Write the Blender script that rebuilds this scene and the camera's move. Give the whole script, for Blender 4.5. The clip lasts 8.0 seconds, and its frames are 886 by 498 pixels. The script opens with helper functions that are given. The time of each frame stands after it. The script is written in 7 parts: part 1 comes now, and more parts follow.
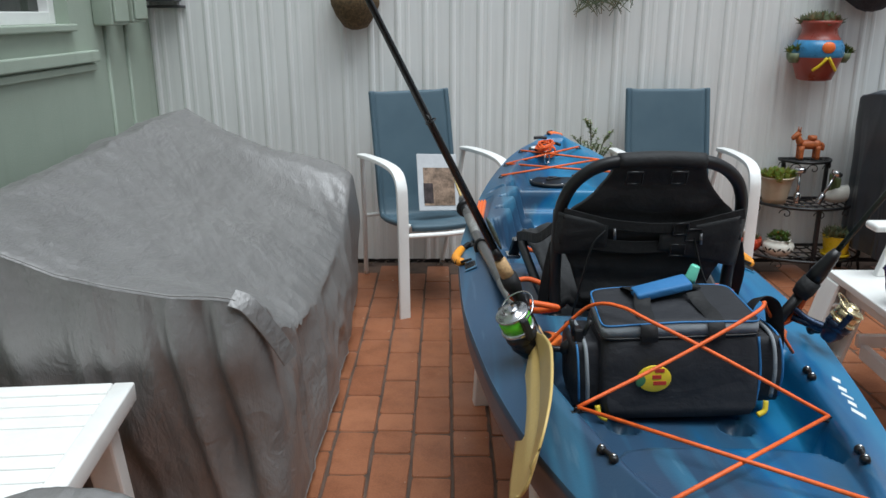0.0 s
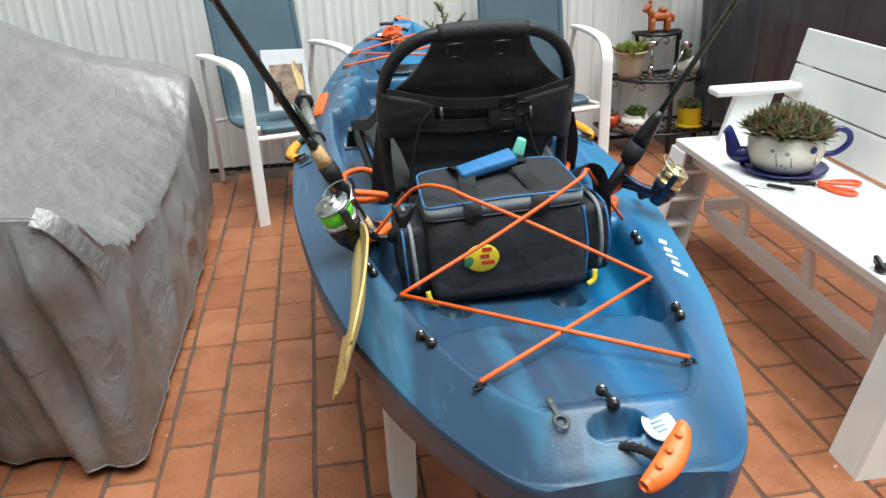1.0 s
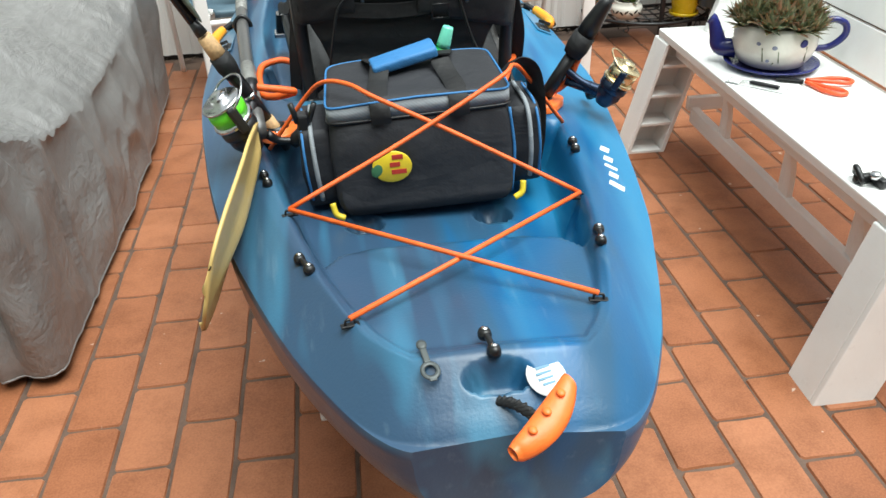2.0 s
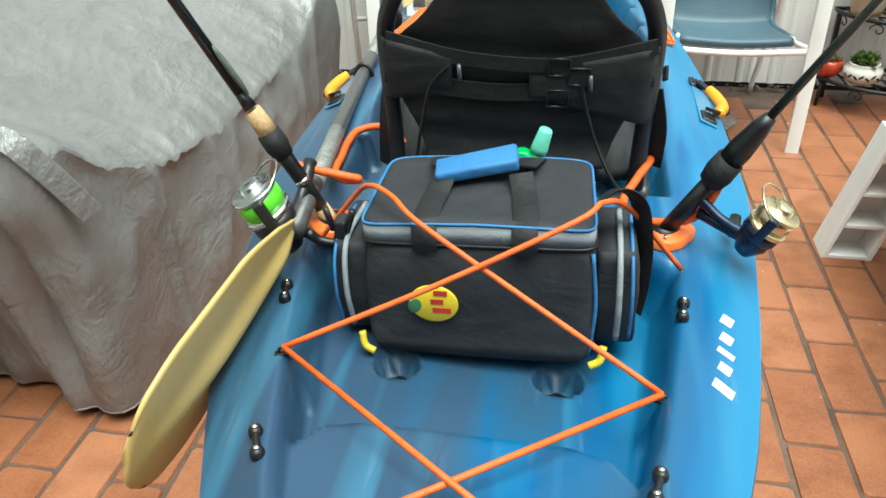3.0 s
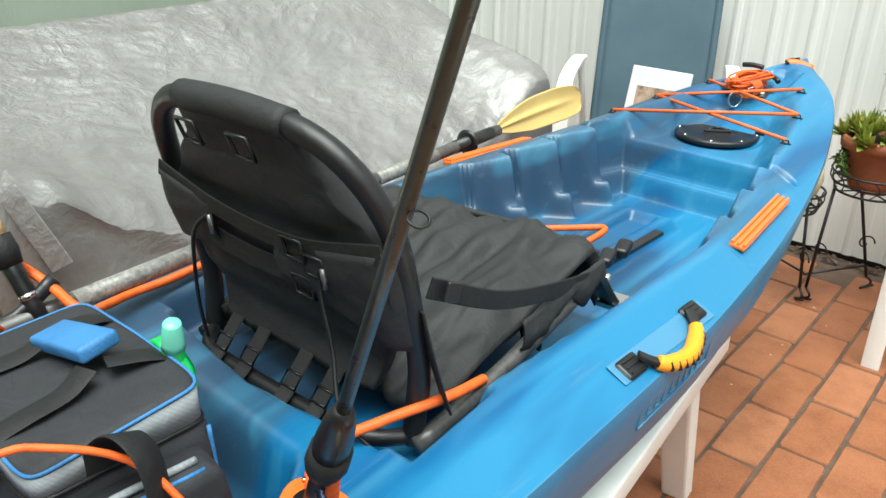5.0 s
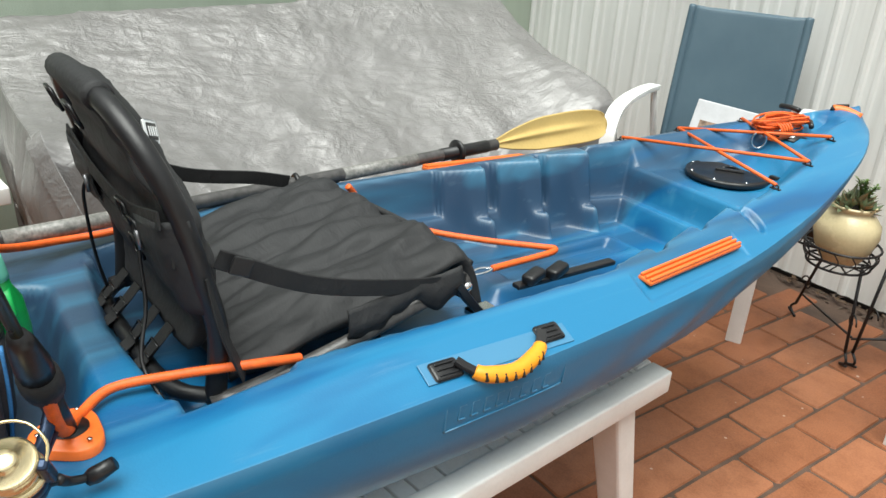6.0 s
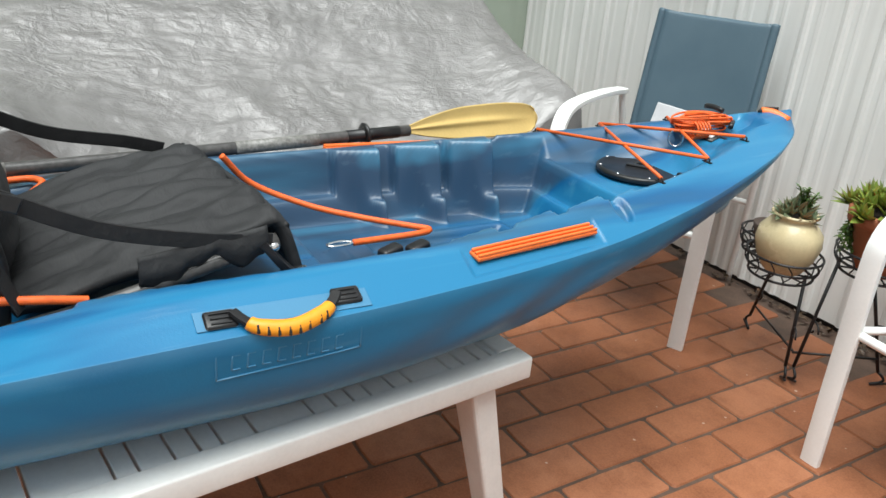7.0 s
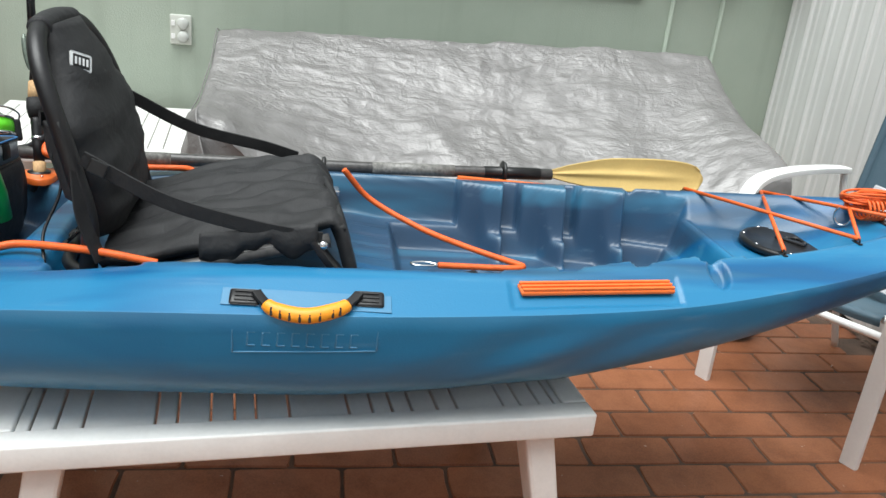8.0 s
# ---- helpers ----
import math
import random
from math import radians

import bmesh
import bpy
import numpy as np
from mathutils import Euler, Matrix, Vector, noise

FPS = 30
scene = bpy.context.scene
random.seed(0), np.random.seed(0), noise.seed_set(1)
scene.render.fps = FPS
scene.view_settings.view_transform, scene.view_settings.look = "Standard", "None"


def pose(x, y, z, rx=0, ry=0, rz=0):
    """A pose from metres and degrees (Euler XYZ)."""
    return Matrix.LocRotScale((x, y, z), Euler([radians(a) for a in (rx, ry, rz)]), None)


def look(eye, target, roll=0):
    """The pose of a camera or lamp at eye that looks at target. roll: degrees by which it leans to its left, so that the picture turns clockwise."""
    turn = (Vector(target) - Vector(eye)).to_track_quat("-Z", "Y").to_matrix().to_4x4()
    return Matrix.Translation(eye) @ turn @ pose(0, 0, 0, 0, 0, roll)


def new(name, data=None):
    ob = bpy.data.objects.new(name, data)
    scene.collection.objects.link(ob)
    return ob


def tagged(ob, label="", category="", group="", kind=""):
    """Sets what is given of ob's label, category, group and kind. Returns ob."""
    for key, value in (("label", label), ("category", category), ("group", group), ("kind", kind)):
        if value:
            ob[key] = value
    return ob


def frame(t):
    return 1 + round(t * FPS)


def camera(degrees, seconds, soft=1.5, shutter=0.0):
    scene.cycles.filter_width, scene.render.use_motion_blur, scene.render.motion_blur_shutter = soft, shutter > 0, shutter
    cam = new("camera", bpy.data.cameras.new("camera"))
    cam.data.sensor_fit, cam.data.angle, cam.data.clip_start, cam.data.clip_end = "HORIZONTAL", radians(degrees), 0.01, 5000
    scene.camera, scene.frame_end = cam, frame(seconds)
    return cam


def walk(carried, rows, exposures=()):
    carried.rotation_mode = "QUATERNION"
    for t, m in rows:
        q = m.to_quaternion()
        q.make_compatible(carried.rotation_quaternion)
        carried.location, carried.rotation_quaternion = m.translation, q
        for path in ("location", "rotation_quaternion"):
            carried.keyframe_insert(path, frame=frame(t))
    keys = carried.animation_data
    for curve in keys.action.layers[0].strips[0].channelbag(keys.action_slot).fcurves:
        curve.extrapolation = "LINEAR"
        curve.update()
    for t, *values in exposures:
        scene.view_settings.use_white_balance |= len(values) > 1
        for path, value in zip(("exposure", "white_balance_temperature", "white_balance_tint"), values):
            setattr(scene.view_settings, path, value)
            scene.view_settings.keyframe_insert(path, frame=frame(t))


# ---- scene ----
cam = camera(58.5, 8.0)
PATH = [
    (0, (1.571, 2.304, 1.388), (1.56, 4.22, 0.814), -0.2),
    (0.3, (1.613, 2.321, 1.364), (1.759, 4.198, 0.689), -1.1),
    (0.5, (1.623, 2.322, 1.353), (1.836, 4.172, 0.623), -1.1),
    (1, (1.714, 2.374, 1.327), (1.961, 4.186, 0.517), -2.5),
    (1.5, (1.844, 2.422, 1.311), (2.072, 4.189, 0.401), -3.0),
    (1.7, (1.871, 2.449, 1.286), (2.102, 4.175, 0.302), -2.4),
    (2.8, (2.043, 2.792, 1.268), (1.906, 4.464, 0.179), -2.1),
    (3, (2.116, 2.858, 1.295), (1.826, 4.551, 0.271), -1.3),
    (3.5, (2.286, 3.009, 1.295), (1.904, 4.707, 0.31), 0.6),
    (4, (2.478, 3.221, 1.287), (1.988, 4.918, 0.348), 0.7),
    (4.3, (2.564, 3.317, 1.294), (1.863, 4.962, 0.398), -0.2),
    (4.5, (2.633, 3.373, 1.299), (1.765, 4.947, 0.422), -0.1),
    (4.7, (2.699, 3.418, 1.302), (1.7, 4.921, 0.441), 0.4),
    (5.8, (2.995, 3.752, 1.307), (1.564, 4.892, 0.499), 3.3),
    (6, (3.113, 3.784, 1.316), (1.663, 4.897, 0.503), 3.8),
    (6.5, (3.31, 3.883, 1.318), (1.834, 4.965, 0.513), 4.6),
    (7, (3.378, 4.09, 1.284), (1.831, 5.08, 0.492), 5.0),
    (7.5, (3.444, 4.296, 1.256), (1.725, 5.035, 0.55), 5.5),
    (8, (3.546, 4.449, 1.258), (1.706, 4.796, 0.556), 6.1),
]
EXPOSURES = [(0.0, 0.22, 5900, 5), (0.5, 0.80, 5950, 4), (1.0, 0.92, 6150, 3), (1.5, 1.02, 6250, 3), (3.0, 1.17, 6150, -6), (4.0, 1.42, 6250, -8), (4.5, 1.32, 6300, -5), (6.0, 0.92, 6450, 3), (6.5, 0.80, 6350, 4), (8.0, 0.76, 6250, 6)]
walk(cam, [(t, look(eye, target, roll)) for t, eye, target, roll in PATH], EXPOSURES)

# ---- world and light: an overcast day over an open yard ----
world = bpy.data.worlds.new("overcast")
scene.world = world
world.use_nodes = True
wn, wl = world.node_tree.nodes, world.node_tree.links
wn.clear()
sky = wn.new("ShaderNodeTexSky")
sky.sky_type = "NISHITA"
sky.sun_disc = False
sky.sun_elevation = radians(74)
sky.sun_rotation = radians(115)
sky.dust_density = 3.0
grey = wn.new("ShaderNodeHueSaturation")
grey.inputs["Saturation"].default_value = 0.08
bgd = wn.new("ShaderNodeBackground")
bgd.inputs["Strength"].default_value = 0.102
wout = wn.new("ShaderNodeOutputWorld")
wl.new(sky.outputs[0], grey.inputs["Color"])
wl.new(grey.outputs[0], bgd.inputs["Color"])
wl.new(bgd.outputs[0], wout.inputs["Surface"])
sun = new("sun", bpy.data.lights.new("sun", "SUN"))
sun.data.energy, sun.data.angle, sun.data.color = 2.5, radians(50), (1.0, 0.985, 0.955)
sun.matrix_basis = look((3.4, 2.5, 9.0), (2.0, 4.6, 0.5))


# ---- materials ----
def material(name):
    m = bpy.data.materials.new(name)
    m.use_nodes = True
    return m, m.node_tree.nodes, m.node_tree.links, m.node_tree.nodes["Principled BSDF"]


def coords(n, l, scale, kind="Object"):
    tc = n.new("ShaderNodeTexCoord")
    mp = n.new("ShaderNodeMapping")
    mp.inputs["Scale"].default_value = scale
    l.new(tc.outputs[kind], mp.inputs["Vector"])
    return mp.outputs[0]


def noise_of(n, l, vec, scale, detail=4, rough=0.55, dist=0.0):
    t = n.new("ShaderNodeTexNoise")
    t.inputs["Scale"].default_value, t.inputs["Detail"].default_value = scale, detail
    t.inputs["Roughness"].default_value, t.inputs["Distortion"].default_value = rough, dist
    l.new(vec, t.inputs["Vector"])
    return t.outputs["Fac"]


def ramp(n, l, fac, stops):
    r = n.new("ShaderNodeValToRGB")
    while len(r.color_ramp.elements) < len(stops):
        r.color_ramp.elements.new(0.5)
    for e, (p, c) in zip(r.color_ramp.elements, stops):
        e.position, e.color = p, (*c, 1)
    l.new(fac, r.inputs["Fac"])
    return r.outputs["Color"]


def mixed(n, l, fac, a, b, mode="MIX"):
    m = n.new("ShaderNodeMix")
    m.data_type, m.blend_type = "RGBA", mode
    for sock, v in ((m.inputs[0], fac), (m.inputs[6], a), (m.inputs[7], b)):
        if isinstance(v, (int, float)):
            sock.default_value = v
        elif isinstance(v, tuple):
            sock.default_value = (*v, 1)
        else:
            l.new(v, sock)
    return m.outputs[2]


def bump(n, l, p, height, strength, dist=0.01):
    b = n.new("ShaderNodeBump")
    b.inputs["Strength"].default_value, b.inputs["Distance"].default_value = strength, dist
    l.new(height, b.inputs["Height"])
    l.new(b.outputs[0], p.inputs["Normal"])


def simple(name, color, rough=0.5, metal=0.0, var=0.25, scale=14, bumps=0.15, fine=120, spec=0.5):
    """A surface with one hue that varies at two scales, with fine relief."""
    m, n, l, p = material(name)
    v = coords(n, l, (1, 1, 1))
    big, small = noise_of(n, l, v, scale), noise_of(n, l, v, fine, 3)
    dark = tuple(c * (1 - var) for c in color)
    lite = tuple(min(1, c * (1 + var * 0.6)) for c in color)
    c1 = ramp(n, l, big, [(0.3, dark), (0.7, lite)])
    c2 = mixed(n, l, 0.25, c1, ramp(n, l, small, [(0.3, dark), (0.7, lite)]))
    l.new(c2, p.inputs["Base Color"])
    rr = n.new("ShaderNodeMapRange")
    rr.inputs["To Min"].default_value, rr.inputs["To Max"].default_value = max(0, rough - 0.1), min(1, rough + 0.1)
    l.new(big, rr.inputs["Value"])
    l.new(rr.outputs[0], p.inputs["Roughness"])
    p.inputs["Metallic"].default_value = metal
    p.inputs["Specular IOR Level"].default_value = spec
    if bumps:
        bump(n, l, p, small, bumps, 0.003)
    return m


def tile_material():
    m, n, l, p = material("terracotta_tile")
    v = coords(n, l, (1, 1, 1))
    info = n.new("ShaderNodeObjectInfo")
    geo = n.new("ShaderNodeNewGeometry")
    add = n.new("ShaderNodeMath")
    add.operation = "ADD"
    l.new(info.outputs["Random"], add.inputs[0])
    l.new(geo.outputs["Random Per Island"], add.inputs[1])
    fr = n.new("ShaderNodeMath")
    fr.operation = "FRACT"
    l.new(add.outputs[0], fr.inputs[0])
    gv = n.new("ShaderNodeNewGeometry").outputs["Position"]
    per = ramp(n, l, fr.outputs[0], [(0.0, (0.212, 0.075, 0.036)), (0.35, (0.256, 0.096, 0.046)), (0.7, (0.295, 0.116, 0.057)), (1.0, (0.340, 0.141, 0.073))])
    cloud = noise_of(n, l, gv, 9, 5, 0.6)
    stain = ramp(n, l, cloud, [(0.3, (0.6, 0.55, 0.52)), (0.55, (1, 1, 1)), (0.8, (1.12, 1.1, 1.08))])
    c = mixed(n, l, 1.0, per, stain, "MULTIPLY")
    grit = noise_of(n, l, gv, 220, 3)
    c = mixed(n, l, 0.3, c, ramp(n, l, grit, [(0.35, (0.22, 0.078, 0.034)), (0.65, (0.43, 0.177, 0.080))]))
    specks = noise_of(n, l, gv, 31, 2)
    c = mixed(n, l, ramp(n, l, specks, [(0.735, (0, 0, 0)), (0.76, (0.7, 0.7, 0.7))]), c, (0.55, 0.45, 0.38))
    l.new(c, p.inputs["Base Color"])
    wet = noise_of(n, l, gv, 3.5, 3)
    r = n.new("ShaderNodeMapRange")
    r.inputs["From Min"].default_value, r.inputs["From Max"].default_value = 0.35, 0.65
    r.inputs["To Min"].default_value, r.inputs["To Max"].default_value = 0.3, 0.55
    l.new(wet, r.inputs["Value"])
    l.new(r.outputs[0], p.inputs["Roughness"])
    p.inputs["Specular IOR Level"].default_value = 0.3
    bump(n, l, p, cloud, 0.25, 0.006)
    return m


def hull_material():
    """Rotomoulded polyethylene, blues that run into one another along the hull."""
    m, n, l, p = material("marbled_blue_plastic")
    v = coords(n, l, (4.0, 0.8, 2.6))
    a0 = noise_of(n, l, v, 1.3, 3, 0.5, 0.7)
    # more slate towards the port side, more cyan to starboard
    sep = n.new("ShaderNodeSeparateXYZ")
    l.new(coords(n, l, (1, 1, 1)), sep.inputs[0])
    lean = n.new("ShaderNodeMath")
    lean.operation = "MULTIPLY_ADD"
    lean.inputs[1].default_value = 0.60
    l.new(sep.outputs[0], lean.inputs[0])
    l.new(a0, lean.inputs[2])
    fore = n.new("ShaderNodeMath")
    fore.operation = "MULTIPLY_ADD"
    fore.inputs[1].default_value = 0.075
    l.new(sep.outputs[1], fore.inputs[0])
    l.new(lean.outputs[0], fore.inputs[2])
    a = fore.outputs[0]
    v2 = coords(n, l, (17, 0.9, 9))
    s = noise_of(n, l, v2, 1.0, 2, 0.5, 0.4)
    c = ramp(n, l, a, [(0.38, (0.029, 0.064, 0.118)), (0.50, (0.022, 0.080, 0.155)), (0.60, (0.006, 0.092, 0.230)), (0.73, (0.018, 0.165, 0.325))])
    c = mixed(n, l, ramp(n, l, s, [(0.53, (0, 0, 0)), (0.70, (0.45, 0.45, 0.45))]), c, (0.062, 0.25, 0.395))
    scuff = noise_of(n, l, coords(n, l, (60, 5, 40)), 1.0, 4)
    c = mixed(n, l, ramp(n, l, scuff, [(0.62, (0, 0, 0)), (0.8, (0.16, 0.16, 0.16))]), c, (0.3, 0.42, 0.5))
    # pale scuffs on the moulding's outer edges
    worn = n.new("ShaderNodeNewGeometry").outputs["Pointiness"]
    c = mixed(n, l, ramp(n, l, worn, [(0.53, (0, 0, 0)), (0.60, (0.5, 0.5, 0.5))]), c, (0.16, 0.28, 0.38))
    l.new(c, p.inputs["Base Color"])
    p.inputs["Roughness"].default_value = 0.34
    p.inputs["Specular IOR Level"].default_value = 0.48
    bump(n, l, p, noise_of(n, l, coords(n, l, (1, 1, 1)), 260, 2), 0.12, 0.002)
    return m


def cover_material():
    m, n, l, p = material("silver_coated_cover_cloth")
    v = coords(n, l, (1, 1, 1))
    a = noise_of(n, l, v, 3.0, 5, 0.6, 0.4)
    b = noise_of(n, l, coords(n, l, (18, 8, 4)), 1.0, 4, 0.6, 1.2)
    f = noise_of(n, l, v, 46, 5, 0.65, 0.8)
    c = ramp(n, l, a, [(0.25, (0.150, 0.144, 0.141)), (0.7, (0.222, 0.214, 0.210))])
    c = mixed(n, l, 0.2, c, ramp(n, l, f, [(0.3, (0.14, 0.134, 0.131)), (0.7, (0.26, 0.254, 0.25))]))
    l.new(c, p.inputs["Base Color"])
    p.inputs["Metallic"].default_value = 0.2
    p.inputs["IOR"].default_value = 1.8
    r = n.new("ShaderNodeMapRange")
    r.inputs["To Min"].default_value, r.inputs["To Max"].default_value = 0.36, 0.52
    l.new(f, r.inputs["Value"])
    l.new(r.outputs[0], p.inputs["Roughness"])
    # sharp little creases: folded noise at two sizes and two slants
    total = b
    for vec, sc, wt in ((coords(n, l, (14, 6, 10)), 1.0, 0.9), (coords(n, l, (34, 15, 22)), 1.0, 0.45), (coords(n, l, (5, 6, 2)), 1.0, 1.2), (coords(n, l, (46, 90, 40)), 1.0, 0.14)):
        q = noise_of(n, l, vec, sc, 3, 0.5, 1.6)
        sub = n.new("ShaderNodeMath")
        sub.operation = "SUBTRACT"
        sub.inputs[1].default_value = 0.5
        l.new(q, sub.inputs[0])
        ab = n.new("ShaderNodeMath")
        ab.operation = "ABSOLUTE"
        l.new(sub.outputs[0], ab.inputs[0])
        h = n.new("ShaderNodeMath")
        h.operation = "MULTIPLY_ADD"
        h.inputs[1].default_value = -wt
        l.new(ab.outputs[0], h.inputs[0])
        l.new(total, h.inputs[2])
        total = h.outputs[0]
    calm = ramp(n, l, noise_of(n, l, v, 2.2, 2), [(0.40, (0.4, 0.4, 0.4)), (0.62, (1, 1, 1))])
    bump(n, l, p, mixed(n, l, 1.0, total, calm, "MULTIPLY"), 0.68, 0.013)
    return m


def fence_material():
    m, n, l, p = material("cream_painted_steel")
    gv = coords(n, l, (1, 1, 1))
    a = noise_of(n, l, gv, 2.2, 4)
    streak = noise_of(n, l, coords(n, l, (22, 22, 0.8)), 1.0, 5, 0.6)
    c = ramp(n, l, a, [(0.3, (0.76, 0.765, 0.745)), (0.7, (0.84, 0.845, 0.825))])
    c = mixed(n, l, 0.4, c, ramp(n, l, streak, [(0.28, (0.62, 0.62, 0.60)), (0.5, (0.80, 0.805, 0.785)), (0.8, (0.85, 0.855, 0.835))]))
    l.new(c, p.inputs["Base Color"])
    p.inputs["Roughness"].default_value = 0.38
    return m


def render_wall_material():
    m, n, l, p = material("sage_green_rendered_wall")
    gv = coords(n, l, (1, 1, 1))
    a = noise_of(n, l, gv, 1.6, 5, 0.6)
    f = noise_of(n, l, gv, 150, 4)
    c = ramp(n, l, a, [(0.3, (0.34, 0.40, 0.325)), (0.7, (0.41, 0.47, 0.39))])
    drip = noise_of(n, l, coords(n, l, (9, 9, 0.7)), 1.0, 5)
    c = mixed(n, l, ramp(n, l, drip, [(0.55, (0, 0, 0)), (0.8, (0.35, 0.35, 0.35))]), c, (0.23, 0.27, 0.21))
    l.new(c, p.inputs["Base Color"])
    p.inputs["Roughness"].default_value = 0.75
    bump(n, l, p, f, 0.35, 0.004)
    return m


def sling_material():
    m, n, l, p = material("blue_grey_mesh_sling")
    gv = coords(n, l, (1, 1, 1))
    w1 = n.new("ShaderNodeTexWave")
    w1.bands_direction, w1.inputs["Scale"].default_value = "X", 95
    w2 = n.new("ShaderNodeTexWave")
    w2.bands_direction, w2.inputs["Scale"].default_value = "Z", 95
    l.new(gv, w1.inputs["Vector"]), l.new(gv, w2.inputs["Vector"])
    weave = mixed(n, l, 0.5, w1.outputs["Color"], w2.outputs["Color"])
    a = noise_of(n, l, gv, 7, 4)
    c = ramp(n, l, a, [(0.3, (0.055, 0.10, 0.135)), (0.7, (0.075, 0.125, 0.16))])
    c = mixed(n, l, 0.3, c, mixed(n, l, weave, (0.03, 0.06, 0.085), (0.11, 0.17, 0.21)))
    l.new(c, p.inputs["Base Color"])
    p.inputs["Roughness"].default_value = 0.5
    bump(n, l, p, weave, 0.3, 0.001)
    return m


def cloth_material(name, color, lite, scale=420, rough=0.68):
    m, n, l, p = material(name)
    gv = coords(n, l, (1, 1, 1))
    w = n.new("ShaderNodeTexWave")
    w.bands_direction, w.inputs["Scale"].default_value = "DIAGONAL", scale / 4
    l.new(gv, w.inputs["Vector"])
    a = noise_of(n, l, gv, 16, 5)
    c = mixed(n, l, a, color, lite)
    c = mixed(n, l, 0.07, c, w.outputs["Color"], "OVERLAY")
    dust = noise_of(n, l, gv, 60, 5)
    c = mixed(n, l, ramp(n, l, dust, [(0.6, (0, 0, 0)), (0.85, (0.05, 0.05, 0.05))]), c, (0.2, 0.2, 0.2))
    l.new(c, p.inputs["Base Color"])
    p.inputs["Roughness"].default_value = rough
    p.inputs["Specular IOR Level"].default_value = 0.4
    crumple = mixed(n, l, 0.45, a, noise_of(n, l, coords(n, l, (12, 22, 18)), 1.0, 4, 0.55, 0.9))
    bump(n, l, p, crumple, 0.5, 0.016)
    return m


def leaf_material(name, c0, c1, tip=None):
    m, n, l, p = material(name)
    geo = n.new("ShaderNodeNewGeometry")
    c = ramp(n, l, geo.outputs["Random Per Island"], [(0.0, c0), (0.7, c1), (1.0, tip or c1)])
    a = noise_of(n, l, coords(n, l, (1, 1, 1)), 60, 3)
    c = mixed(n, l, 0.35, c, ramp(n, l, a, [(0.3, tuple(x * 0.6 for x in c0)), (0.7, c1)]))
    l.new(c, p.inputs["Base Color"])
    p.inputs["Roughness"].default_value = 0.45
    p.inputs["Subsurface Weight"].default_value = 0.05
    return m


def paint_wood(name, color, rough=0.4):
    m, n, l, p = material(name)
    g = noise_of(n, l, coords(n, l, (60, 4, 60)), 1.0, 4, 0.6, 0.5)
    a = noise_of(n, l, coords(n, l, (1, 1, 1)), 5, 5)
    dirt = noise_of(n, l, coords(n, l, (1, 1, 1)), 28, 5, 0.7)
    c = ramp(n, l, a, [(0.3, tuple(x * 0.9 for x in color)), (0.7, color)])
    c = mixed(n, l, ramp(n, l, dirt, [(0.6, (0, 0, 0)), (0.85, (0.3, 0.3, 0.3))]), c, (0.45, 0.42, 0.36))
    l.new(c, p.inputs["Base Color"])
    p.inputs["Roughness"].default_value = rough
    bump(n, l, p, g, 0.25, 0.002)
    return m


TILE = tile_material()
MORTAR = simple("grey_brown_mortar", (0.105, 0.066, 0.047), 0.85, var=0.6, scale=9)
HULL = hull_material()
COVER = cover_material()
FENCE = fence_material()
WALL = render_wall_material()
SLING = sling_material()
WHITE = simple("white_powder_coat", (0.86, 0.86, 0.84), 0.35, var=0.08, scale=6, bumps=0.05)
PLASTIC = simple("white_table_plastic", (0.84, 0.835, 0.81), 0.38, var=0.1, scale=8, bumps=0.08)
BENCH = paint_wood("white_painted_timber", (0.87, 0.87, 0.845))
BLACK = simple("black_plastic", (0.009, 0.009, 0.010), 0.38, var=0.4, scale=20, bumps=0.1)
TIMBER = paint_wood("dark_weathered_timber", (0.085, 0.065, 0.05), 0.7)
IRON = simple("black_wrought_iron", (0.012, 0.012, 0.013), 0.42, var=0.5, scale=40, bumps=0.3)
TUBE = simple("black_coated_tube", (0.010, 0.010, 0.011), 0.42, var=0.3, scale=30, bumps=0.1)
STEEL = simple("bright_steel", (0.62, 0.62, 0.63), 0.22, 1.0, var=0.15, bumps=0.03)
CHROME = simple("chrome", (0.8, 0.8, 0.8), 0.1, 1.0, var=0.08, bumps=0)
SEATCLOTH = cloth_material("black_seat_fabric", (0.013, 0.0133, 0.0142), (0.025, 0.0255, 0.027))
WEB = cloth_material("black_webbing", (0.006, 0.006, 0.0065), (0.013, 0.013, 0.014), 700)
BAGCLOTH = cloth_material("charcoal_bag_fabric", (0.015, 0.0155, 0.019), (0.028, 0.029, 0.034))
BAGBLUE = cloth_material("blue_padded_fabric", (0.03, 0.14, 0.34), (0.05, 0.19, 0.42), rough=0.6)
BAGGREY = cloth_material("grey_trim_fabric", (0.20, 0.22, 0.24), (0.28, 0.30, 0.32))
ORANGE = simple("orange_cord", (0.80, 0.13, 0.018), 0.5, var=0.25, scale=60, bumps=0.3, fine=500)
ORANGEP = simple("orange_plastic", (0.82, 0.17, 0.03), 0.4, var=0.15, scale=30)
YELLOWO = simple("amber_rubber_grip", (0.85, 0.32, 0.015), 0.45, var=0.12, scale=30)
PADDLE = simple("mustard_paddle_plastic", (0.60, 0.425, 0.15), 0.33, var=0.12, scale=8)
CARBON = simple("grey_shaft", (0.075, 0.072, 0.07), 0.32, var=0.5, scale=70, bumps=0.1)
CORK = simple("cork", (0.52, 0.33, 0.16), 0.75, var=0.35, scale=160, bumps=0.5)


